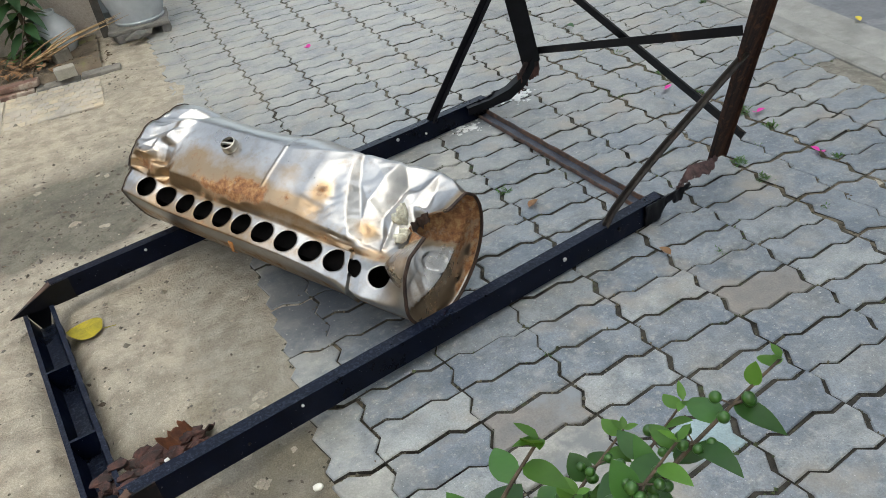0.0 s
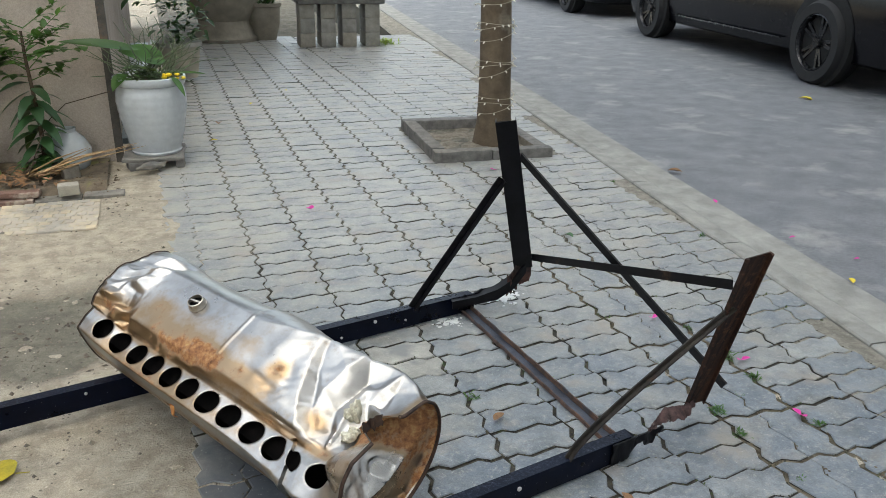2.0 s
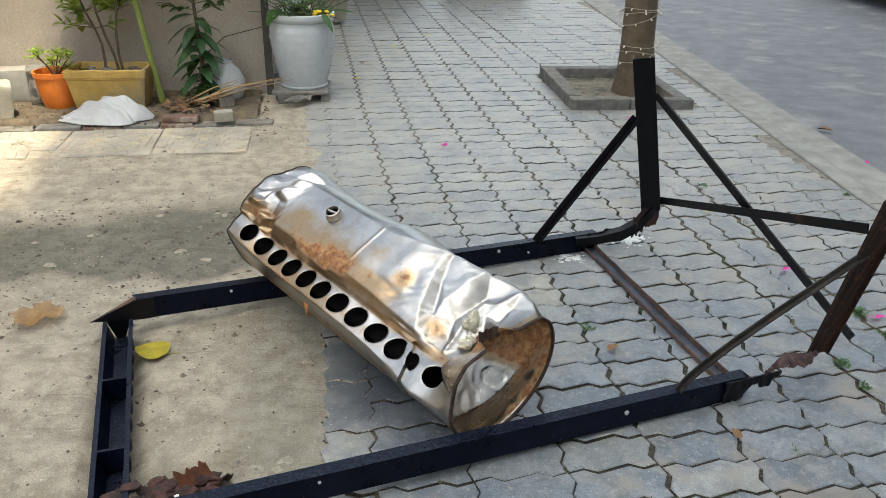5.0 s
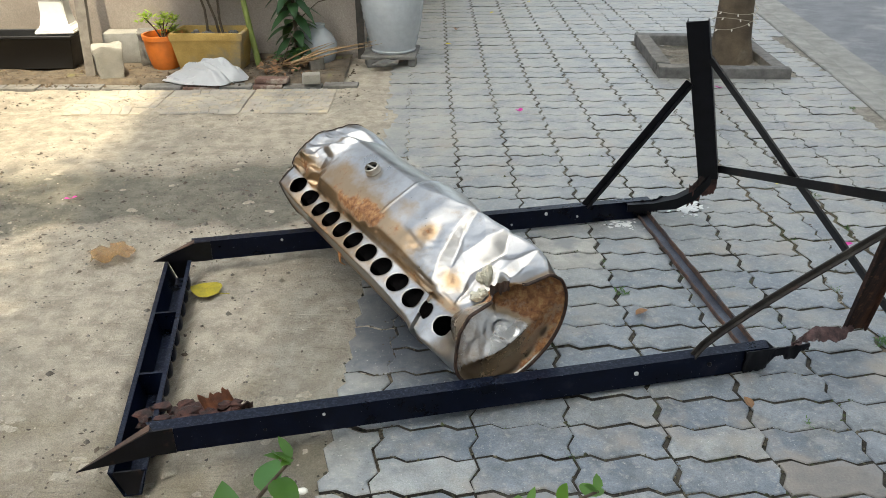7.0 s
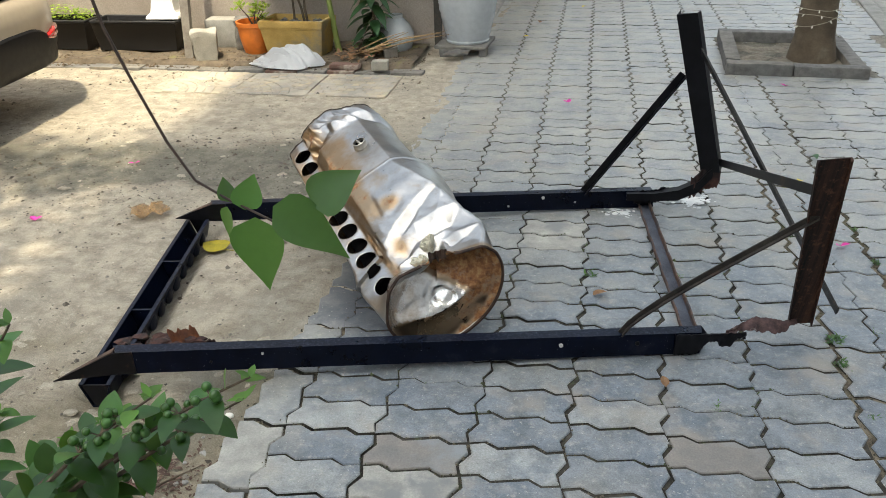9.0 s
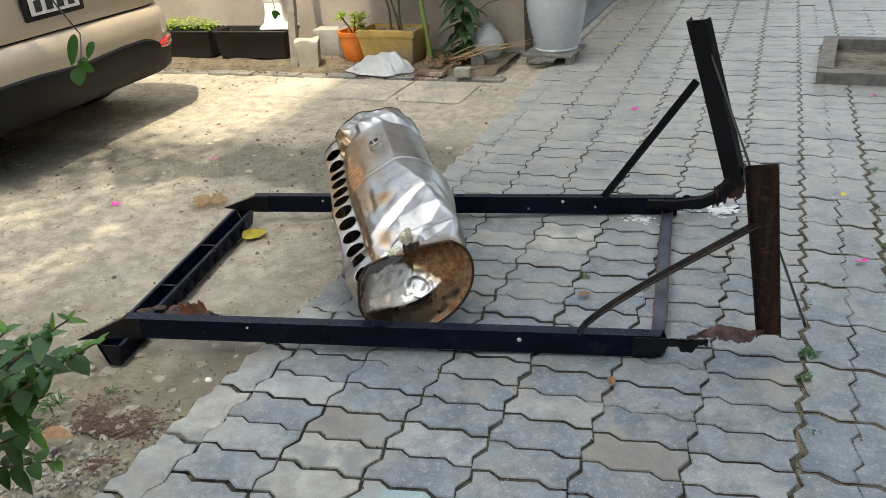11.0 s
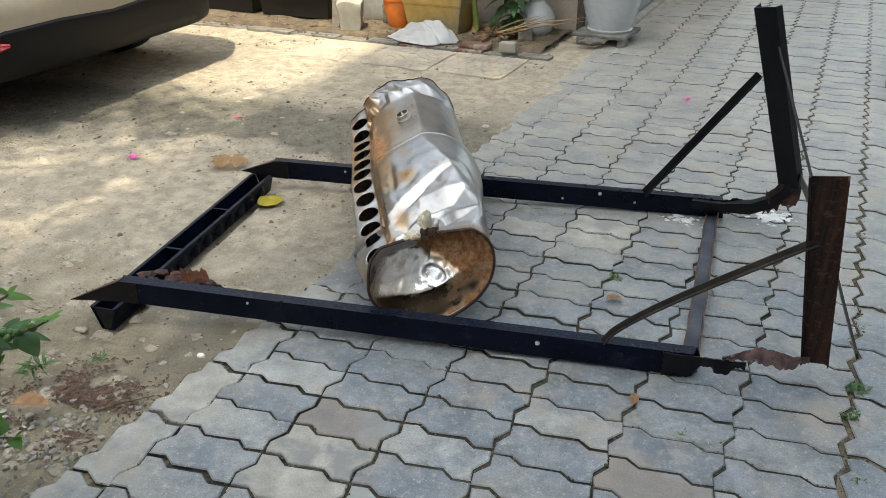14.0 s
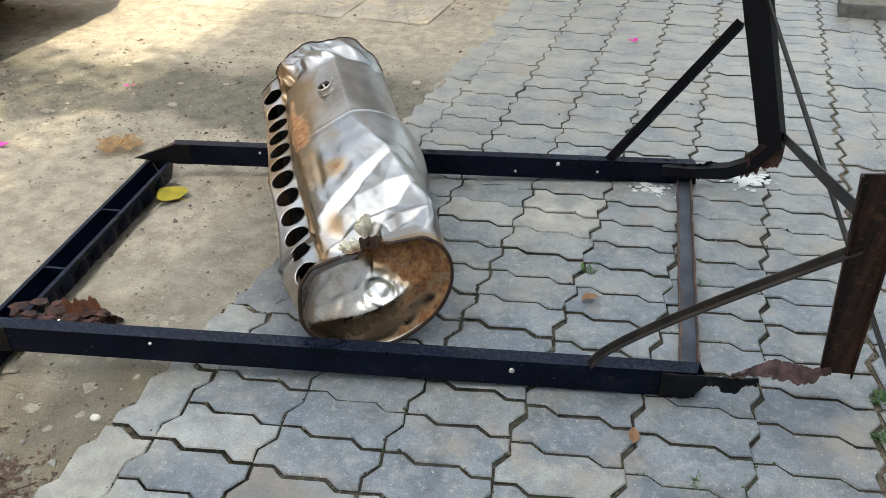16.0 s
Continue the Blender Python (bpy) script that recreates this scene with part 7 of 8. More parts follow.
part("bumper_cladding", bumper_strip([-0.95 + 0.038 * k for k in range(51)], lambda y: 0.250 + 0.008 * abs(y), lambda y: 0.470 + 0.02 * min(1, abs(y) * 3) - 0.05 * min(1.3, taper(y)), 0.012), CLADDING, suv, "dark grey plastic bumper insert")
for s in (-1, 1):
    part("reflector", bumper_strip([s * (0.64 + 0.02 * k) for k in range(11)], lambda y: 0.405 - 0.02 * min(1, (abs(y) - 0.64) / 0.08), lambda y: 0.425 + 0.030 * min(1, (abs(y) - 0.64) / 0.10), 0.016), REDLENS, suv, "red reflector")
bm = bmesh.new()
box(bm, (-0.052, -0.24, 0.71), (-0.034, 0.17, 0.93), bevel=0.01)
part("plate_recess", bm, DARKGAP, suv)
bm = bmesh.new()
box(bm, (-0.036, -0.20, 0.735), (-0.026, 0.13, 0.90), bevel=0.003)
plate = part("number_plate", bm, PLATE_W, suv, "white number plate with blurred dark bars")
for k in range(8):
    bm = bmesh.new()
    y0, z0 = -0.175 + 0.075 * (k % 4), 0.750 + 0.075 * (k // 4)
    box(bm, (-0.026, y0, z0), (-0.0245, y0 + 0.045, z0 + 0.055))
    part("bar", bm, PLATE_K, plate)
bm = bmesh.new()
box(bm, (-0.06, -0.40, 0.925), (-0.03, 0.33, 0.955), bevel=0.008)
part("tailgate_trim", bm, CHROME, suv)
for x in (-0.82, -3.40):
    for y, o in ((0.80, 1), (-0.80, -1)):
        wheel(suv, (x, y, 0.345), 0.345, 0.21, CHROME, 10, o)


def sedan(at, turn, label, paint, scale=1.0):
    car = thing("saloon_car", label, "car", at, turn, "parked black cars")
    car.scale = (scale,) * 3
    loft_part("body", [(0.19, 1.66, 0.92, -3.9, 0.30), (0.22, 1.80, 1.02, -4.0, 0.34), (0.40, 1.90, 1.10, -4.08, 0.38), (0.62, 1.91, 1.10, -4.06, 0.40), (0.78, 1.88, 1.02, -3.95, 0.42), (0.93, 1.78, 0.9, -3.6, 0.42)], paint, car)
    loft_part("glasshouse", [(0.93, 1.68, 0.55, -2.75, 0.40), (1.2, 1.48, 0.15, -2.2, 0.36), (1.38, 1.26, -0.25, -1.8, 0.3)], GLASSDARK, car)
    loft_part("roof", [(1.38, 1.28, -0.22, -1.82, 0.3), (1.43, 1.1, -0.4, -1.6, 0.28)], paint, car)
    for y, o in ((0.955, 1), (-0.955, -1)):
        bm = bmesh.new()
        s = 1 if y > 0 else -1
        box(bm, (-2.55, min(y, y - s * 0.02), 0.29), (-0.55, max(y, y - s * 0.02), 0.305), bevel=0.004)
        part("sill_trim", bm, RIMDARK, car, "thin bright sill line")
    for x in (0.0, -3.1):
        for y, o in ((0.86, 1), (-0.86, -1)):
            bm = bmesh.new()
            m = Matrix.Translation((x, y + o * 0.098, 0.36)) @ pose(0, 0, 0, 90 if o < 0 else -90, 0, 0)
            lathe(bm, [(0.385, -0.05), (0.385, 0.004), (0.37, 0.008), (0.0, 0.006)], 40, m)
            part("wheel_arch", bm, DARKGAP, car)
            wheel(car, (x, y + o * 0.03, 0.325), 0.325, 0.25, RIMDARK, 10, o)
    return car


# x points backwards out of the car; the rear wheel nearest the tree at (6.34, 6.22)
CB, CA = Vector((6.34, 6.22, 0.02)), Vector((6.85, 9.86, 0.02))
hd = (CA - CB).normalized()
turn = math.degrees(math.atan2(-hd.y, -hd.x))
SC = (CA - CB).length / 3.1
off = Vector((hd.y, -hd.x, 0)) * 0.90 * SC
sedan(tuple(CB + off), turn, "long black saloon car with black alloy wheels at the far kerb", CARBLACK, SC)
sedan(tuple(CB + off + hd * 7.2), turn, "black car parked ahead of the long saloon", CARBLACK, SC * 0.95)

# ---- the berry shrub in its pot, close to the camera ----
shrub = thing("berry_shrub", "leafy green shrub with clusters of green berries in a mint pot", "shrub", (0.33, 0.42, 0.0))
LEAF_YOUNG = leaf_mat("young_leaf", (0.045, 0.12, 0.018), (0.085, 0.19, 0.03), spec=0.3)
SHRUB_LEAF = leaf_mat("berry_shrub_leaf", (0.016, 0.054, 0.013), (0.038, 0.105, 0.022), 0.25, 0.35)
MINT = plain_mat("mint_plastic", (0.42, 0.52, 0.45), 0.45, vary=0.08)
bm = bmesh.new()
lathe(bm, [(0.0, 0.0), (0.085, 0.0), (0.115, 0.20), (0.125, 0.205), (0.127, 0.235), (0.115, 0.238), (0.108, 0.20), (0.0, 0.19)], 36, Matrix.Translation((-0.20, -0.04, -0.03)))
part("pot", bm, MINT, shrub, "mint-green plastic pot")
rnd = random.Random(12)
wood, bm, young, ber = bmesh.new(), bmesh.new(), bmesh.new(), bmesh.new()
root = Vector((-0.20, -0.04, 0.18))
shoots = [((0.08, -0.044, 0.765), 1), ((0.367, -0.021, 0.700), 2), ((0.311, 0.06, 0.600), 2), ((0.25, 0.09, 0.56), 2), ((0.235, -0.03, 0.662), 2), ((0.15, 0.03, 0.57), 1), ((0.02, 0.14, 0.46), 1), ((-0.12, 0.10, 0.50), 1), ((0.00, 0.14, 0.21), 1), ((0.04, 0.10, 0.33), 1), ((-0.05, -0.10, 0.56), 1), ((-0.26, 0.02, 0.46), 1), ((-0.10, 0.20, 0.36), 1), ((0.16, 0.05, 0.47), 2)]
for (x, y, z), kind in shoots:
    tip = Vector((x, y, z))
    mid = root.lerp(tip, 0.55) + Vector((0, 0, 0.07)) + rnd_dir(rnd, -0.2, 0.2) * 0.03
    pts = [((1 - f) ** 2) * root + 2 * f * (1 - f) * mid + f * f * tip for f in [i / 10 for i in range(11)]]
    tube(wood, pts, [0.0065 - 0.005 * i / 10 for i in range(11)], 6)
    for k in range(17):
        f = 0.30 + 0.70 * (k + 0.5) / 17
        i = min(9, int(f * 10))
        p = pts[i].lerp(pts[i + 1], f * 10 - i)
        d = (pts[i + 1] - pts[i]).normalized()
        a = k * 2.4 + x * 9
        s = d.cross(Vector((0, 0, 1))).normalized()
        w = (s * math.cos(a) + s.cross(d) * math.sin(a) * 0.4 + d * 0.32).normalized()
        leaf(young if k > 14 else bm, p, w, rnd.uniform(0.052, 0.080) * (0.6 if k > 14 else (0.8 if k > 12 else 1)), rnd.uniform(0.026, 0.036) * (0.7 if k > 14 else 1), droop=rnd.uniform(0.1, 0.6), fold=0.18, shape=1.05, rows=8, tip=0.85)
        if kind == 2 and 8 < k < 16 and k % 2 == 0:
            for b in range(5):
                q = p + rnd_dir(rnd, -0.2, 0.9) * 0.018
                tube(wood, [p, q], [0.0012, 0.001], 4)
                ball(ber, q, rnd.uniform(0.0055, 0.0075))
    for k in range(3):
        leaf(young, tip, (rnd_dir(rnd, 0.2, 0.9)), rnd.uniform(0.014, 0.030), 0.010, droop=0.1, rows=4)
part("branch_work", wood, STEM, shrub)
part("foliage", bm, SHRUB_LEAF, shrub)
part("young_leaves", young, LEAF_YOUNG, shrub, "pale young leaves")
part("fruit", ber, BERRY, shrub, "round green berries", kind="stuff")

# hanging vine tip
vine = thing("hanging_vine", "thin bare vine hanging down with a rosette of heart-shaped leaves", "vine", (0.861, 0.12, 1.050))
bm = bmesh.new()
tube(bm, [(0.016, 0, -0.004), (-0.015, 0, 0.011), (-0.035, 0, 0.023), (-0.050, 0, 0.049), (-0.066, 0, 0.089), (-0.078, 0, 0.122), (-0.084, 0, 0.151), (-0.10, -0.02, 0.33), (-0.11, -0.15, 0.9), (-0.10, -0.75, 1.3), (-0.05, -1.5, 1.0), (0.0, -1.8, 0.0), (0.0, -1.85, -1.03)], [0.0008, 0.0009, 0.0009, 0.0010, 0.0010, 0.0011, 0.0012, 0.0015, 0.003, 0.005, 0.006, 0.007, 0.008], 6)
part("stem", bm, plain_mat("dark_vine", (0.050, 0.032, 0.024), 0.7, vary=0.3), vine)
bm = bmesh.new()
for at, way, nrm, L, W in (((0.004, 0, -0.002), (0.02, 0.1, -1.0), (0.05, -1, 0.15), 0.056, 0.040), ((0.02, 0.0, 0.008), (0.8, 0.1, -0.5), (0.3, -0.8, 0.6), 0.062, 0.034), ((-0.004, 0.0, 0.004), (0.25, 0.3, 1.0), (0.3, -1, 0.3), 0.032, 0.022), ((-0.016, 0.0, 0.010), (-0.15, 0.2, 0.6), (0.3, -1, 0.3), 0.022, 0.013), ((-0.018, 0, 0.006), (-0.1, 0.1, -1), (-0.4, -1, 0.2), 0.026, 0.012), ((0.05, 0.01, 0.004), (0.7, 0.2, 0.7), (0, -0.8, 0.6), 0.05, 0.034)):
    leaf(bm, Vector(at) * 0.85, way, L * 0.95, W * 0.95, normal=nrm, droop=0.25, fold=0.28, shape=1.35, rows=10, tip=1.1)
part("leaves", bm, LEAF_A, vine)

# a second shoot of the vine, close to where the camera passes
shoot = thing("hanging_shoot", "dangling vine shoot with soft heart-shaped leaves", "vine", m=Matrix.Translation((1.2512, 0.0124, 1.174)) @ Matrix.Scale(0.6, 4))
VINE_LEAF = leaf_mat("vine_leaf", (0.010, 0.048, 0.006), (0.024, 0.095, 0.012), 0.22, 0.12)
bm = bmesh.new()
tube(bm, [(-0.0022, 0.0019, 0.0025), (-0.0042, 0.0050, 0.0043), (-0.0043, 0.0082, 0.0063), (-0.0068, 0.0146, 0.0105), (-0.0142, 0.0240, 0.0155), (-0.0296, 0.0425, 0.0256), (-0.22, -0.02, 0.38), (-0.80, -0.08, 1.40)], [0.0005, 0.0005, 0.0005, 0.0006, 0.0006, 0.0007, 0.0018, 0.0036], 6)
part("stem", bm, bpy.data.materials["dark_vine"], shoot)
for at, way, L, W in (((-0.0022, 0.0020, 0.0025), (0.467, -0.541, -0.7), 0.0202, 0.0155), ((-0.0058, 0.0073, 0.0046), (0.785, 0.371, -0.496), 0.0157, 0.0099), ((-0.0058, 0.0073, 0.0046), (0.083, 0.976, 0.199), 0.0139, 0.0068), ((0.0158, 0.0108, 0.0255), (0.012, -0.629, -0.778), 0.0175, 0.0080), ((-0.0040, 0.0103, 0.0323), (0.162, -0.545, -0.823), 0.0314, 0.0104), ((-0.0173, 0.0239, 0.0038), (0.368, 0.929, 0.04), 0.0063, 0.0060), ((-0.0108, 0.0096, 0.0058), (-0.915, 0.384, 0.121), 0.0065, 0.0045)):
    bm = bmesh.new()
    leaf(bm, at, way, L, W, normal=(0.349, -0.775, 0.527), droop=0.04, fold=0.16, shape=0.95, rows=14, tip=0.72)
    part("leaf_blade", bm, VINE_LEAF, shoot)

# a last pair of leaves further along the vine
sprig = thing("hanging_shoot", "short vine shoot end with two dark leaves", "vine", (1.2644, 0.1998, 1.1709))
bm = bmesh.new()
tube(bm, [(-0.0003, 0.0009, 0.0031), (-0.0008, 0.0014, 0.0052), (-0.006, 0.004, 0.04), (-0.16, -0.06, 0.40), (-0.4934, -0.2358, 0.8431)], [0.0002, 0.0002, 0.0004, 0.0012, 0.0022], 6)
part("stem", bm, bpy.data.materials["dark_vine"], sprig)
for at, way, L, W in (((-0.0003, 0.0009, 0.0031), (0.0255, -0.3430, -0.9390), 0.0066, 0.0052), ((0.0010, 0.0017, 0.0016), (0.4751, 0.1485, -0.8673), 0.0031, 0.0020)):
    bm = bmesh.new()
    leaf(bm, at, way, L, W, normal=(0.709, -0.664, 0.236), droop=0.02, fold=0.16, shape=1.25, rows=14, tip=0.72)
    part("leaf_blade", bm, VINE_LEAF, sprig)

# ---- loose things on the ground ----
t = thing("fallen_leaf", "large yellow fallen leaf on sand", "leaf", (-0.195, 2.027, 0.010), 150)
bm = bmesh.new()
leaf(bm, (-0.055, 0, 0), (1, 0.15, 0), 0.105, 0.098, droop=-0.03, fold=0.10, shape=1.2, rows=10)
tube(bm, [(-0.06, 0, 0.0), (-0.095, -0.008, 0.004)], [0.0018, 0.0012], 5)
part("blade", bm, rough_mat("wilting_yellow_leaf", (0.43, 0.335, 0.026), (0.25, 0.215, 0.028), 22, 200, 0.7, bumpy=0.2, stain=(0.20, 0.17, 0.09), stain_at=(0.60, 0.70), spec=0.25), t)
rnd = random.Random(90)
for x, y in ((0.974, 3.886), (-0.993, 2.15), (-0.921, 2.772), (2.061, 1.933), (1.95, 2.297), (2.016, 1.60), (2.148, 4.30), (3.12, 2.91), (3.21, 2.60), (3.12, 3.47)):
    z = 0.004 if x < 2.8 else -0.028
    t = thing("fallen_petal", "magenta bougainvillea bract fallen on the ground", "petal", (x, y, z), rnd.uniform(0, 360), "fallen bracts")
    bm = bmesh.new()
    for k in range(2 if x < 2.8 else 1):
        a = k * 2.1
        leaf(bm, (0, 0, 0.001), (math.cos(a), math.sin(a), 0.35), 0.030, 0.024, droop=-0.1, fold=0.35, rows=4)
    part("bract", bm, PETAL, t)
for x, y, L, mat, label in ((1.312, 1.426, 0.045, DRYLEAF, "curled orange-brown dry leaf in a joint"), (1.148, 1.859, 0.05, DRYLEAF, "small dry brown leaf on pavers"), (0.688, 5.935, 0.10, DRYLEAF, "curled brown leaf on the pavement"), (0.02, 0.80, 0.11, DRYLEAF, "large curled brown leaf on litter"), (1.93, 2.86, 0.05, YELLOWLEAF, "pale yellow leaf on pavers"), (0.62, 5.45, 0.05, YELLOWLEAF, "small yellow leaf on the ground"), (3.25, 4.05, 0.10, DRYLEAF, "dry tan leaf on the road"), (5.65, 5.62, 0.12, YELLOWLEAF, "pale leaf on the road"), (1.35, 7.1, 0.05, YELLOWLEAF, "small yellow leaf on the ground"), (1.0, 6.6, 0.05, YELLOWLEAF, "small yellow leaf on the ground"), (2.05, 3.15, 0.07, LEAF_DARK, "grey-green leaf fallen on pavers"), (3.0, 2.40, 0.05, YELLOWLEAF, "small yellow leaf on the ground")):
    t = thing("fallen_leaf", label, "leaf", (x, y, 0.006 if x < 2.8 else (-0.026 if x < 4 else 0.008)), rnd.uniform(0, 360), "fallen leaves")
    bm = bmesh.new()
    leaf(bm, (-L / 2, 0, 0.002), (1, 0, 0.25), L, L * 0.5, droop=0.25, fold=0.5, rows=6)
    part("blade", bm, mat, t)


def weed(at, n, size, seed, label="small green weed growing from a paver joint"):
    rnd = random.Random(seed)
    t = thing("weed", label, "weed", (*at, -0.004), 0, "weeds in joints")
    bm = bmesh.new()
    for k in range(n):
        leaf(bm, (rnd.gauss(0, size * 0.25), rnd.gauss(0, size * 0.3), 0), rnd_dir(rnd, 0.3, 1.8), rnd.uniform(0.6, 1.2) * size, size * 0.12, droop=0.6, rows=3)
    part("tuft", bm, LEAF_A, t, kind="stuff")


for k, (x, y, n, s) in enumerate(((1.115, 1.994, 22, 0.035), (1.790, 1.70, 60, 0.035), (1.782, 1.575, 50, 0.032), (2.03, 1.98, 60, 0.045), (2.03, 1.83, 45, 0.035), (2.03, 2.2, 24, 0.03), (1.793, 2.0, 16, 0.02), (1.40, 2.02, 14, 0.025), (1.44, 1.35, 14, 0.02), (2.70, 2.72, 40, 0.03), (2.68, 3.0, 30, 0.03), (2.66, 2.55, 30, 0.03), (2.72, 3.9, 26, 0.03), (0.845, 1.245, 10, 0.015), (1.53, 1.95, 12, 0.02), (0.0, 1.02, 16, 0.04), (-0.12, 0.92, 40, 0.06), (1.795, 1.36, 26, 0.022), (2.035, 1.55, 30, 0.03), (2.035, 2.45, 22, 0.028), (1.80, 2.35, 18, 0.02), (2.04, 2.75, 26, 0.03), (1.915, 1.75, 16, 0.02), (1.80, 2.75, 14, 0.018), (1.10, 2.21, 10, 0.014), (0.845, 2.05, 8, 0.012))):
    weed((x, y), n, s, k)
# moss and crumbs along the wide joints
bm = bmesh.new()
rnd = random.Random(55)
for k in range(900):
    line = rnd.choice((1.787, 1.787, 1.909, 2.03, 2.03, 0.39))
    p = (line + rnd.gauss(0, 0.010), rnd.uniform(0.7, 5.0), -0.006 + rnd.uniform(-0.004, 0.005))
    lump(bm, p, (rnd.uniform(0.002, 0.006), rnd.uniform(0.002, 0.006), 0.003), k, 0.4, 1)
tagged(part("joint_crumbs", bm, SOIL, None), "soil crumbs and moss filling the wide joints", "soil", kind="stuff")
# gravel on the sand
verts, faces = [], []
for k in range(17000):
    x, y = rnd.uniform(-2.8, 0.27), rnd.uniform(0.5, 4.4)
    band = math.exp(-((y - 2.75 - 0.1 * x) / 0.35) ** 2)
    clump = noise.noise(Vector((x * 5, y * 5, 3)))
    if rnd.random() > 0.04 + 0.75 * band + 0.9 * max(0, clump):
        continue
    r = rnd.uniform(0.002, 0.0055) * (2.4 if rnd.random() < 0.07 else 1)
    z = ground_z(x, y)
    b = len(verts)
    j = [rnd.uniform(0.7, 1.3) for _ in range(6)]
    verts += [(x + r * j[0], y, z), (x, y + r * j[1], z), (x - r * j[2], y, z), (x, y - r * j[3], z), (x, y, z + r * 0.8 * j[4])]
    faces += [(b, b + 1, b + 4), (b + 1, b + 2, b + 4), (b + 2, b + 3, b + 4), (b + 3, b, b + 4)]
me = bpy.data.meshes.new("gravel")
me.from_pydata(verts, [], faces)
GRAVEL = rough_mat("gravel_stone", (0.36, 0.32, 0.26), (0.10, 0.085, 0.065), 9, 200, 0.95, world_space=True, bumpy=0.4, random_tone=0.45)
tagged(part("gravel", me, GRAVEL, None), "fine scattered gravel and dirt crumbs on sand", "gravel", kind="stuff")
# dark flakes of leaf and clods of earth on the sand
verts, faces = [], []
for k in range(6500):
    x, y = rnd.uniform(-2.6, 0.28), rnd.uniform(0.9, 4.4)
    band = math.exp(-((y - 2.85 - 0.1 * x) / 0.42) ** 2) + 0.6 * math.exp(-((y - 4.2) / 0.2) ** 2)
    if rnd.random() > 0.02 + 0.75 * band + 0.6 * max(0, noise.noise(Vector((x * 3.5, y * 3.5, 8)))):
        continue
    r, a = rnd.uniform(0.003, 0.008) * (2.0 if rnd.random() < 0.08 + 0.15 * min(1, band) else 1), rnd.uniform(0, 6.28)
    z = ground_z(x, y)
    c, sn = math.cos(a) * r, math.sin(a) * r
    b = len(verts)
    verts += [(x + c, y + sn, z + 0.001), (x - sn * 0.5, y + c * 0.5, z + 0.001), (x - c, y - sn, z + 0.001), (x + sn * 0.5, y - c * 0.5, z + 0.001), (x + c * 0.2, y, z + r * rnd.uniform(0.2, 0.8))]
    faces += [(b, b + 1, b + 4), (b + 1, b + 2, b + 4), (b + 2, b + 3, b + 4), (b + 3, b, b + 4)]
me = bpy.data.meshes.new("earth_crumbs")
me.from_pydata(verts, [], faces)
EARTH = rough_mat("earth_crumb", (0.20, 0.16, 0.115), (0.075, 0.06, 0.045), 6, 200, 0.95, world_space=True, bumpy=0.4, random_tone=0.5)
tagged(part("earth_crumbs", me, EARTH, None), "dark earth crumbs and leaf flakes on sand", "dirt", kind="stuff")
# crusted clods of sand
bm = bmesh.new()
for k in range(1500):
    x, y = rnd.uniform(-1.6, 0.25), rnd.uniform(0.45, 1.5) if k % 5 else rnd.uniform(1.3, 4.3)
    if rnd.random() > 0.30 + 0.9 * noise.noise(Vector((x * 6, y * 6, 9))):
        continue
    r = rnd.uniform(0.006, 0.020)
    lump(bm, (x, y, ground_z(x, y) - 0.001), (r * rnd.uniform(0.8, 1.7), r, r * rnd.uniform(0.22, 0.45)), k, 0.6, 2)
tagged(part("sand_clods", bm, SAND, None), "crusted clods of trampled sand", "sand", kind="stuff")
# leaf litter and clods on the planting bed and against the wall
verts, faces = [], []
for k in range(2600):
    x, y = rnd.uniform(-2.9, 0.05), 4.40 + 0.62 * rnd.random() ** 1.3
    if rnd.random() > 0.45 + 0.9 * noise.noise(Vector((x * 4, y * 4, 5))):
        continue
    r, a = rnd.uniform(0.004, 0.013) * (2.0 if rnd.random() < 0.06 else 1), rnd.uniform(0, 6.28)
    z = 0.03 + 0.016 * noise.noise(Vector((x * 5, y * 5, 0))) if y > 4.50 else 0.012
    c, sn = math.cos(a) * r, math.sin(a) * r
    b = len(verts)
    verts += [(x + c, y + sn, z + 0.002), (x - sn * 0.55, y + c * 0.55, z - 0.001), (x - c, y - sn, z), (x + sn * 0.55, y - c * 0.55, z), (x + c * 0.2, y, z + r * rnd.uniform(0.25, 0.9))]
    faces += [(b, b + 1, b + 4), (b + 1, b + 2, b + 4), (b + 2, b + 3, b + 4), (b + 3, b, b + 4)]
me = bpy.data.meshes.new("bed_litter")
me.from_pydata(verts, [], faces)
BEDLITTER = rough_mat("bed_litter", (0.19, 0.13, 0.075), (0.045, 0.034, 0.022), 9, 200, 0.95, world_space=True, bumpy=0.4, random_tone=0.5)
tagged(part("bed_litter", me, BEDLITTER, None), "brown leaf litter and clods on the planting bed", "litter", kind="stuff")
# litter of bark and rubble beside the shrub
bm, bm2 = bmesh.new(), bmesh.new()
for k in range(2200):
    x, y = rnd.gauss(0.05, 0.10), rnd.gauss(0.88, 0.075)
    if noise.noise(Vector((x * 9, y * 9, 4))) < -0.12:
        continue
    if x > 0.29:
        continue
    z = ground_z(x, y)
    a = rnd.uniform(0, 6.28)
    L = rnd.uniform(0.007, 0.021)
    leaf(bm, (x, y, z + rnd.uniform(0.001, 0.006)), (math.cos(a), math.sin(a), rnd.uniform(-0.1, 0.4)), L, L * 0.45, rows=2)
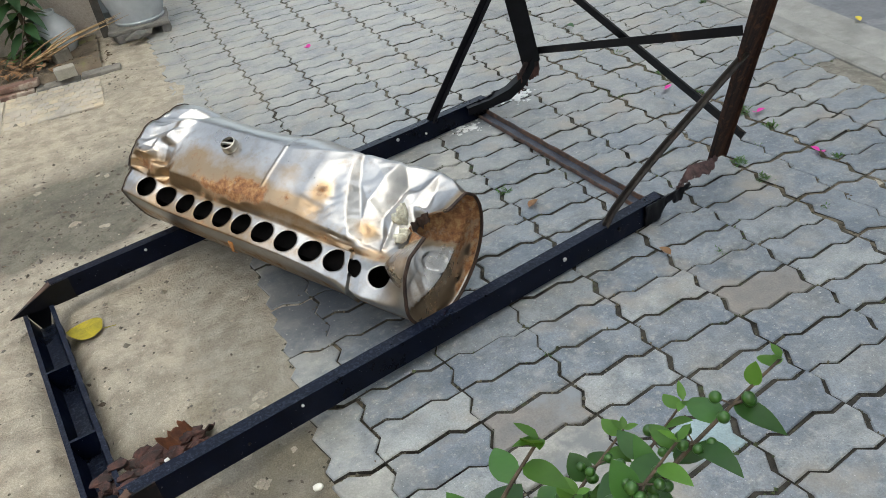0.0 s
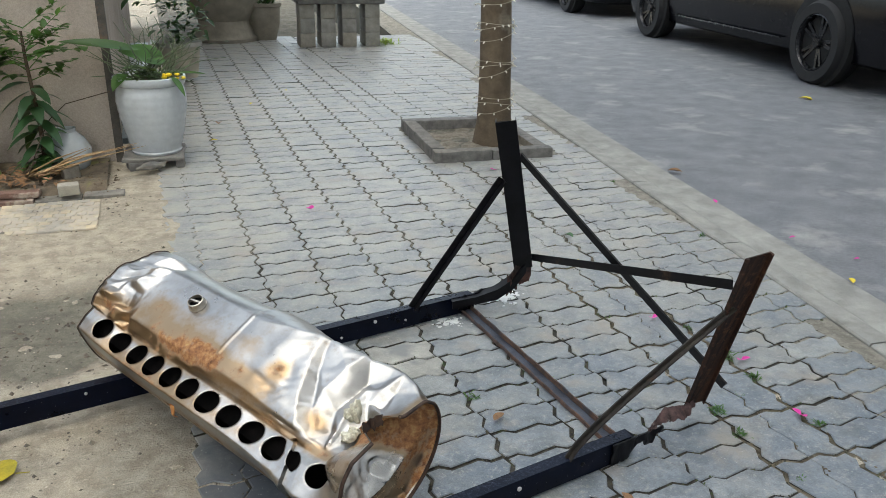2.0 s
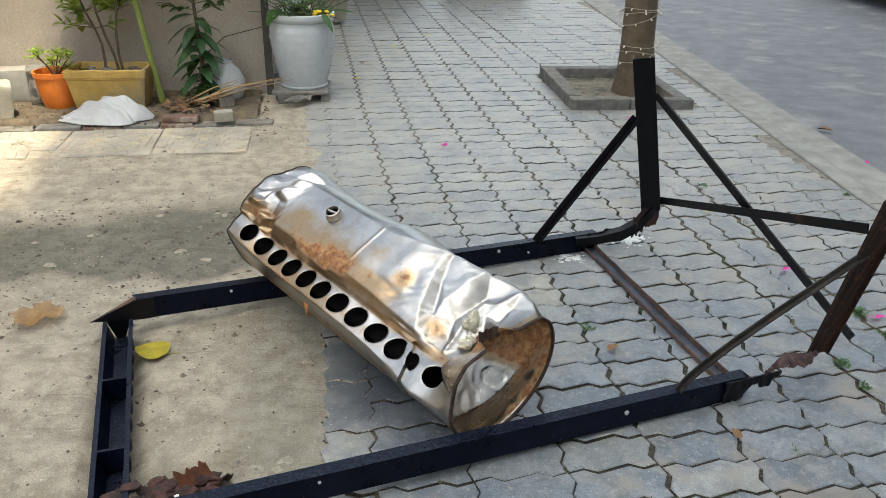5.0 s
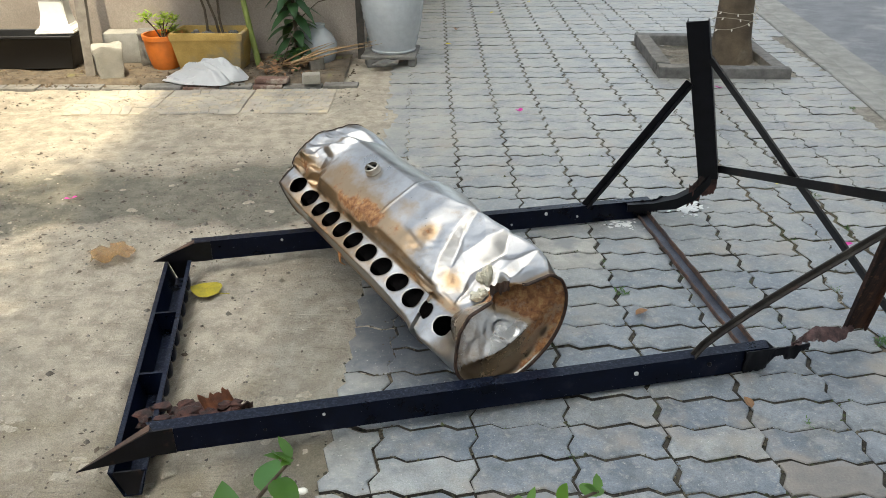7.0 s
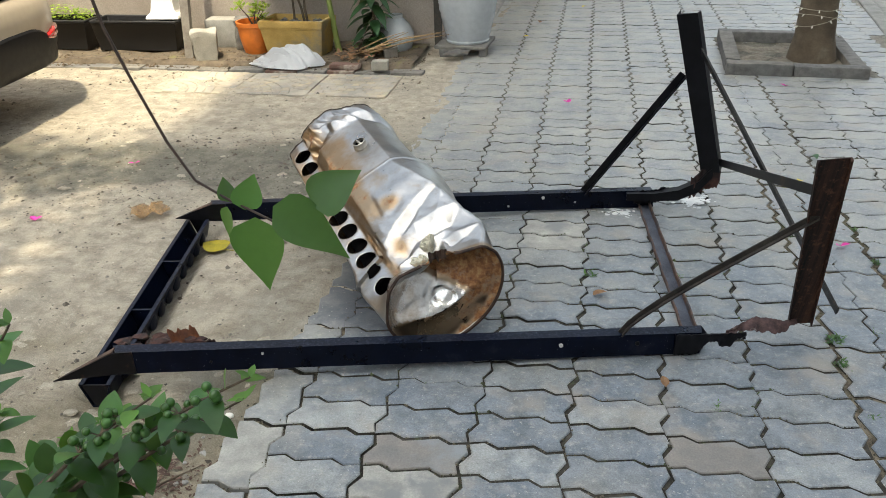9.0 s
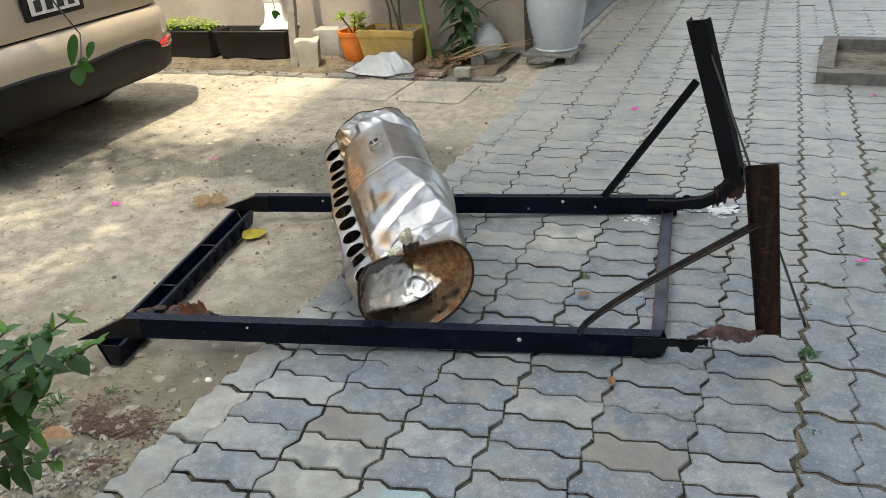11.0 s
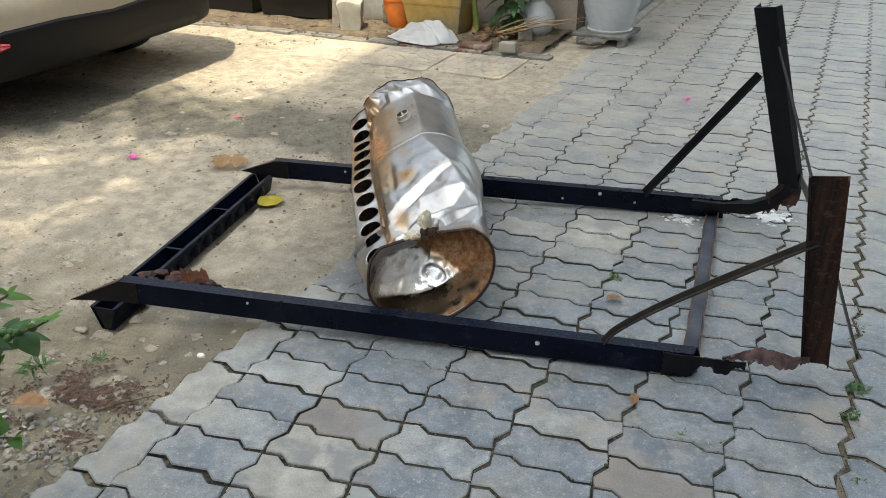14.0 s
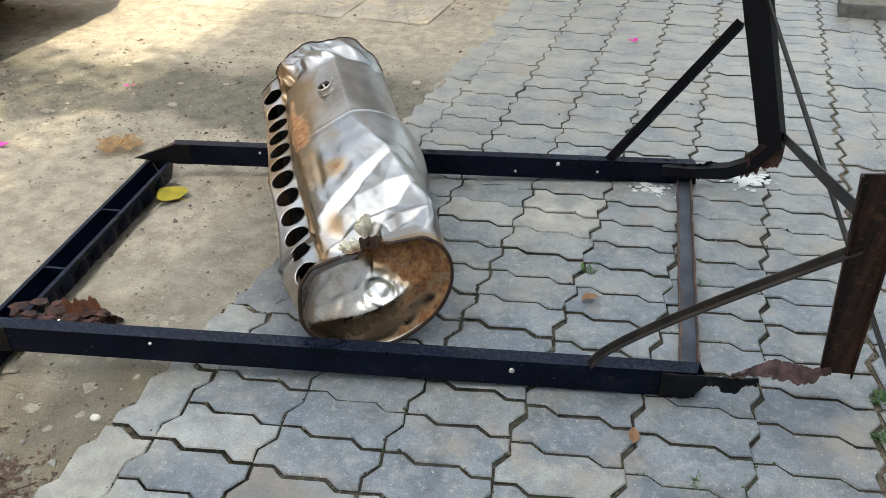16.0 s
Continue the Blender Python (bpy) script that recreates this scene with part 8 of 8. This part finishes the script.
for k in range(220):
    x, y = rnd.gauss(0.10, 0.12), rnd.gauss(0.74, 0.11)
    if x > 0.29:
        continue
    lump(bm2, (x, y, ground_z(x, y) + 0.003), [rnd.uniform(0.003, 0.010) for _ in range(3)], k, 0.5, 1)
tagged(part("bark_litter", bm, plain_mat("red_litter", (0.085, 0.048, 0.034), 0.9, vary=0.5, scale=40), None), "reddish-brown litter of dry leaf crumbs", "litter", kind="stuff")
tagged(part("rubble", bm2, PALE, None), "small broken stones and rubble", "rubble", kind="stuff")
t = thing("pebble", "small white pebble on the paver edge", "pebble", (0.243, 1.135, 0.004))
bm = bmesh.new()
lump(bm, (0, 0, 0.003), (0.012, 0.009, 0.006), 3, 0.3, 2)
part("stone", bm, plain_mat("white_stone", (0.68, 0.66, 0.58), 0.8), t)
t = thing("twig", "thin dry brown twig on the soil", "twig", (0.20, 0.91, -0.01), 50)
bm = bmesh.new()
tube(bm, [(-0.07, 0, 0.006), (-0.02, 0.004, 0.008), (0.07, -0.006, 0.012)], [0.003, 0.0025, 0.0012], 6)
part("stick", bm, STEM, t)
# rusted scrap inside the rack's corner
t = thing("rusted_scrap", "crumbling heap of flaked rusted steel on sand", "scrap metal", (-0.045, 1.395, 0.0), 8)
bm = bmesh.new()
rnd = random.Random(66)
for k in range(90):
    lump(bm, (rnd.uniform(-0.14, 0.10), rnd.uniform(-0.06, 0.035), rnd.uniform(0.002, 0.034)), (rnd.uniform(0.010, 0.028), rnd.uniform(0.008, 0.02), rnd.uniform(0.004, 0.012)), k, 0.6, 1)
part("rust_crust", bm, RUST, t, kind="stuff")
ORUST = rough_mat("orange_rust", (0.22, 0.075, 0.030), (0.09, 0.034, 0.018), 30, 220, 0.9, bumpy=0.5, stain=(0.08, 0.035, 0.02), stain_at=(0.6, 0.7))
bm = ragged_strip((0.01, -0.01, 0.040), (0.080, 0.02, 0.035), 0.055, 31, up=(-0.35, 0.15, 0.9), thick=0.003, n=16)
part("curled_plate", bm, ORUST, t, "curled orange rust flake", angle=50)
bm = ragged_strip((0.04, 0.0, 0.02), (0.125, 0.02, 0.016), 0.045, 37, up=(0.1, -0.6, 0.7), thick=0.003, n=14)
part("flake", bm, RUST, t, angle=50)
bm = bmesh.new()
tube(bm, [(0.00, -0.035, 0.03), (0.02, -0.04, 0.036), (0.045, -0.035, 0.03)], [0.004, 0.005, 0.003], 6)
part("white_scrap", bm, WHITEPL, t)
# brown plastic film
FILM, ft, fs = nodes_of("amber_film")
fs.inputs["Base Color"].default_value = (0.42, 0.24, 0.09, 1)
fs.inputs["Roughness"].default_value = 0.25
fs.inputs["Transmission Weight"].default_value = 0.35
fs.inputs["Alpha"].default_value = 0.75
fn = noise_tex(ft, mapping(ft), 30, 5)
ft.links.new(ramp(ft, fn, [(0.35, (0.26, 0.12, 0.03)), (0.65, (0.50, 0.29, 0.10))]), fs.inputs["Base Color"])
t = thing("plastic_film", "torn translucent amber plastic film on sand", "plastic film", (-0.575, 2.255, 0.006), 12)
bm = bmesh.new()
g = [[bm.verts.new(((i - 14) * 0.0062, (j - 6) * 0.0135, 0.006 + 0.034 * max(0, folds(i * 0.02, j * 0.02, 4, 26) - 0.35) + 0.004 * noise.noise(Vector((i * 0.4, j * 0.4, 0))))) for j in range(13)] for i in range(29)]
for i in range(28):
    for j in range(12):
        x, y = (i - 14) / 14, (j - 6) / 6
        if x * x + y * y < 0.75 + 0.35 * noise.noise(Vector((x * 2.2, y * 2.2, 9))):
            bm.faces.new((g[i][j], g[i + 1][j], g[i + 1][j + 1], g[i][j + 1]))
part("film", bm, FILM, t, angle=60)
# pale paint splashes
SPLASH = plain_mat("white_splash", (0.62, 0.63, 0.62), 0.8, vary=0.15)
for x, y, r, seed in ((1.228, 2.495, 0.060, 1), (1.505, 2.640, 0.062, 2)):
    t = thing("paint_splash", "white dried splash on the pavers", "splash", (x, y, 0.0025), 15 * seed)
    bm = bmesh.new()
    rnd = random.Random(seed)
    for k in range(70 if seed == 1 else 190):
        a, d = rnd.uniform(0, 6.28), abs(rnd.gauss(0, 0.6)) * r
        c = Vector((math.cos(a) * d * 1.0, math.sin(a) * d * 0.75, 0))
        s = rnd.uniform(0.002, 0.009)
        lump(bm, c, (s * rnd.uniform(0.7, 1.8), s, 0.0012), k, 0.5, 1)
    part("spatter", bm, SPLASH, t, kind="stuff")
# ---- pavers, laid one by one ----
def paver_outline(rotated=False):
    """The zigzag block's outline round its middle, anticlockwise."""
    f, g = Vector((0.974, 0.225)), Vector((0.848, -0.530))
    p, e = Vector((-0.225, 0.974)), Vector((0.469, 0.883))
    a, b, s = 0.04245, 0.0849, 0.03604
    u_steps = [f * a, g * s, f * b, g * s, f * a]
    v_steps = [p * 0.03766, e * 0.0457, p * 0.03766]
    pts, c = [], Vector((0, 0))
    for st in u_steps + v_steps + [-x for x in u_steps] + [-x for x in v_steps]:
        pts.append(c.copy())
        c += st
    mid = sum(pts, Vector((0, 0))) / len(pts)
    pts = [q - mid for q in pts]
    if rotated:
        pts = [Vector((-q.y * 1.06, q.x)) for q in pts]
    return pts


def inset(pts, d):
    out = []
    n = len(pts)
    for k in range(n):
        a, b, c = pts[k - 1], pts[k], pts[(k + 1) % n]
        e1, e2 = (b - a).normalized(), (c - b).normalized()
        n1, n2 = Vector((-e1.y, e1.x)), Vector((-e2.y, e2.x))
        m = (n1 + n2)
        m = m / max(0.4, m.dot(n1))
        out.append(b + m * d)
    return out


def paver_mesh(name, rotated, depth=0.03, worn=0.0, seed=0):
    rnd = random.Random(seed)
    o = inset(paver_outline(rotated), 0.0018 + worn)
    o = [q + Vector((rnd.uniform(-1, 1), rnd.uniform(-1, 1))) * 0.0012 for q in o]
    i1 = inset(o, 0.0028)
    bm = bmesh.new()
    low = [bm.verts.new((q.x, q.y, -depth)) for q in o]
    top = [bm.verts.new((q.x, q.y, -0.0030)) for q in o]
    inn = [bm.verts.new((q.x, q.y, 0.0)) for q in i1]
    n = len(o)
    for k in range(n):
        m = (k + 1) % n
        bm.faces.new((low[k], low[m], top[m], top[k])).material_index = 1
        bm.faces.new((top[k], top[m], inn[m], inn[k]))
    bm.faces.new(inn)
    return mesh_of(bm, name)


PU, PV = Vector((0.2265, 0.0005)), Vector((0.0040, 0.1138))
kinds = {(rot, k): paver_mesh("paver", rot, 0.03, 0.0008 * k, 10 + k + 5 * rot) for rot in (0, 1) for k in range(4)}
for me in kinds.values():
    me.materials.append(PAVER)
    me.materials.append(BED)
pavement = thing("pavement", "pavement of interlocking grey zigzag concrete blocks with weedy joints", "pavement", kind="structure")
rnd = random.Random(4)
spots = []


def lay(x, y, rot):
    spots.append((x, y, rot))


def drift(y):
    """The columns lean a little near the wreck and swing back beyond."""
    return 0.035 * (min(y, 1.85) - 1.134)


# joint lines across the pavement; the courses grow a little longer with distance from the wreck
course = {0: 1.132}
for r in range(0, 100):
    course[r + 1] = course[r] + min(0.1235, 0.1108 + 0.0062 * max(0.0, course[r] - 1.10))
for r in range(0, -30, -1):
    course[r - 1] = course[r] - 0.1112


def course_y(k):
    r = math.floor(k)
    return course[r] + (course[r + 1] - course[r]) * (k - r)


for r in range(-26, 86):
    y = course_y(r + 0.5)
    for c in range(0, 6):
        swing = 0.016 * min(2.6, max(0.0, y - 2.2)) * (1 - c / 5)
        lay(0.390 + 0.2275 * (c + 0.5) + drift(y) - swing, y - 0.011 * max(0.0, c - 2.0), 0)
for r in range(-13, 43):
    y = course_y(2 * r + 1.0)
    lay(0.332 + drift(y) - 0.016 * min(2.6, max(0.0, y - 2.2)), y, 1)
    y = course_y(2 * r) - 0.036
    lay(1.806 + drift(y) * 0.9 + 0.018, y, 1)
    y = course_y(2 * r) - 0.040
    lay(1.922 + drift(y) * 0.9 + 0.018, y, 1)
for r in range(-26, 86):
    y = course_y(r + 0.5) - 0.044
    for c in range(0, 9):
        x = 2.105 + 0.2265 * c + drift(y) * 0.9 + 0.018
        if x < kerb_x(y) + 0.01:
            lay(x, y, 0)
def stretch(y, rot):
    k = 0.973 if y < 1.2 else min(0.1235, 0.1108 + 0.0062 * (y - 1.10)) / 0.1138
    return Matrix.Diagonal((1.004 + 0.009 * min(1.0, max(0.0, y - 2.3)), k * 0.982, 1.0, 1.0))


PIT = (1.93, 2.60, 4.57, 5.43)
spots = [q for q in spots if -1.9 < q[1] < 10.9 and q[0] < kerb_x(q[1]) + 0.01 and not (PIT[0] - 0.03 < q[0] < PIT[2 - 1] + 0.05 and PIT[2] - 0.02 < q[1] < PIT[3] + 0.03)]
near = sorted((q for q in spots if 0.85 < q[1] < 3.6), key=lambda q: abs(q[1] - 1.9))[:296]
nearset = set(near)
BLUEPAINT = rough_mat("faded_blue_paint", (0.36, 0.46, 0.47), (0.24, 0.31, 0.33), 14, 200, 0.8, world_space=True, bumpy=0.4, stain=(0.25, 0.25, 0.24), stain_at=(0.5, 0.62))
TANBLOCK = rough_mat("tan_paver_concrete", (0.265, 0.240, 0.210), (0.185, 0.178, 0.170), 11, 220, 0.6, world_space=True, bumpy=0.5, stain=(0.21, 0.225, 0.235), stain_at=(0.50, 0.64))
CEMENT = rough_mat("cement_smear", (0.44, 0.43, 0.39), (0.27, 0.265, 0.245), 13, 200, 0.9, world_space=True, bumpy=0.6, stain=(0.20, 0.205, 0.205), stain_at=(0.52, 0.62))
special = {}
for px, py, mat in ((0.95, 0.86, BLUEPAINT), (0.98, 2.19, CEMENT), (0.82, 0.80, CEMENT), (0.69, 0.97, CEMENT), (0.34, 0.95, CEMENT), (0.67, 1.078, TANBLOCK), (1.36, 1.16, TANBLOCK), (1.05, 2.30, CEMENT)):
    special[min(near, key=lambda q: math.hypot(q[0] - px, q[1] - py))] = mat
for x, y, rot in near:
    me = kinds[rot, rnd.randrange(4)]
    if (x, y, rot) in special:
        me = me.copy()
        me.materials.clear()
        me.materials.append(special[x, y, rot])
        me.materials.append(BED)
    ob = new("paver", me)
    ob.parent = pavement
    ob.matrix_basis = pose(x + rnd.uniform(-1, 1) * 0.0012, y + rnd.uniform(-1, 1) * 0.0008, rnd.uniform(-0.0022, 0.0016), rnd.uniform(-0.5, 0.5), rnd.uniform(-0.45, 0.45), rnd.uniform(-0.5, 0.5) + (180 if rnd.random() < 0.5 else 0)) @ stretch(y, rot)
verts, faces, sides = [], [], []
for x, y, rot in spots:
    if (x, y, rot) in nearset:
        continue
    me, m = kinds[rot, rnd.randrange(2 if y > 2.8 else 4)], pose(x + rnd.uniform(-1, 1) * 0.0016, y + rnd.uniform(-1, 1) * 0.0016, rnd.uniform(-0.003, 0.0016), rnd.uniform(-0.6, 0.6), rnd.uniform(-0.5, 0.5), rnd.uniform(-0.7, 0.7)) @ stretch(y, rot)
    base = len(verts)
    verts += [m @ v.co for v in me.vertices]
    faces += [[base + i for i in p.vertices] for p in me.polygons]
    sides += [p.material_index for p in me.polygons]
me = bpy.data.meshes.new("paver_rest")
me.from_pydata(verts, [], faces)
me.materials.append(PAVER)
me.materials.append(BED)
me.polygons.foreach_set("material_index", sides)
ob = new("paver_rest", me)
ob.parent = pavement
tagged(ob, kind="stuff")
# soil crumbs and grains lying in the joints of the nearer blocks
verts, faces = [], []
outline = {rot: paver_outline(bool(rot)) for rot in (0, 1)}
for x, y, rot in spots:
    if not 0.7 < y < 3.3:
        continue
    ring = outline[rot]
    for k in range(26):
        if noise.noise(Vector((x * 3.1 + k, y * 3.1, 2))) < -0.15:
            continue
        i = rnd.randrange(len(ring))
        p = ring[i].lerp(ring[(i + 1) % len(ring)], rnd.random())
        px, py = x + p.x + rnd.gauss(0, 0.0022), y + p.y * stretch(y, rot)[1][1] * 1.02 + rnd.gauss(0, 0.0022)
        r, z = rnd.uniform(0.0016, 0.0042) * (1.8 if rnd.random() < 0.06 else 1), rnd.uniform(-0.0055, -0.0015)
        b, j = len(verts), [rnd.uniform(0.6, 1.4) for _ in range(5)]
        verts += [(px + r * j[0], py, z), (px, py + r * j[1], z), (px - r * j[2], py, z), (px, py - r * j[3], z), (px, py, z + r * 1.1 * j[4])]
        faces += [(b, b + 1, b + 4), (b + 1, b + 2, b + 4), (b + 2, b + 3, b + 4), (b + 3, b, b + 4)]
me = bpy.data.meshes.new("joint_grit")
me.from_pydata(verts, [], faces)
GRIT = rough_mat("joint_grit", (0.19, 0.165, 0.115), (0.035, 0.034, 0.022), 5, 200, 0.95, world_space=True, bumpy=0.4, stain=(0.075, 0.10, 0.035), stain_at=(0.52, 0.62), random_tone=0.5)
tagged(part("joint_grit", me, GRIT, None), "soil crumbs and moss in the paver joints", "soil", kind="stuff")
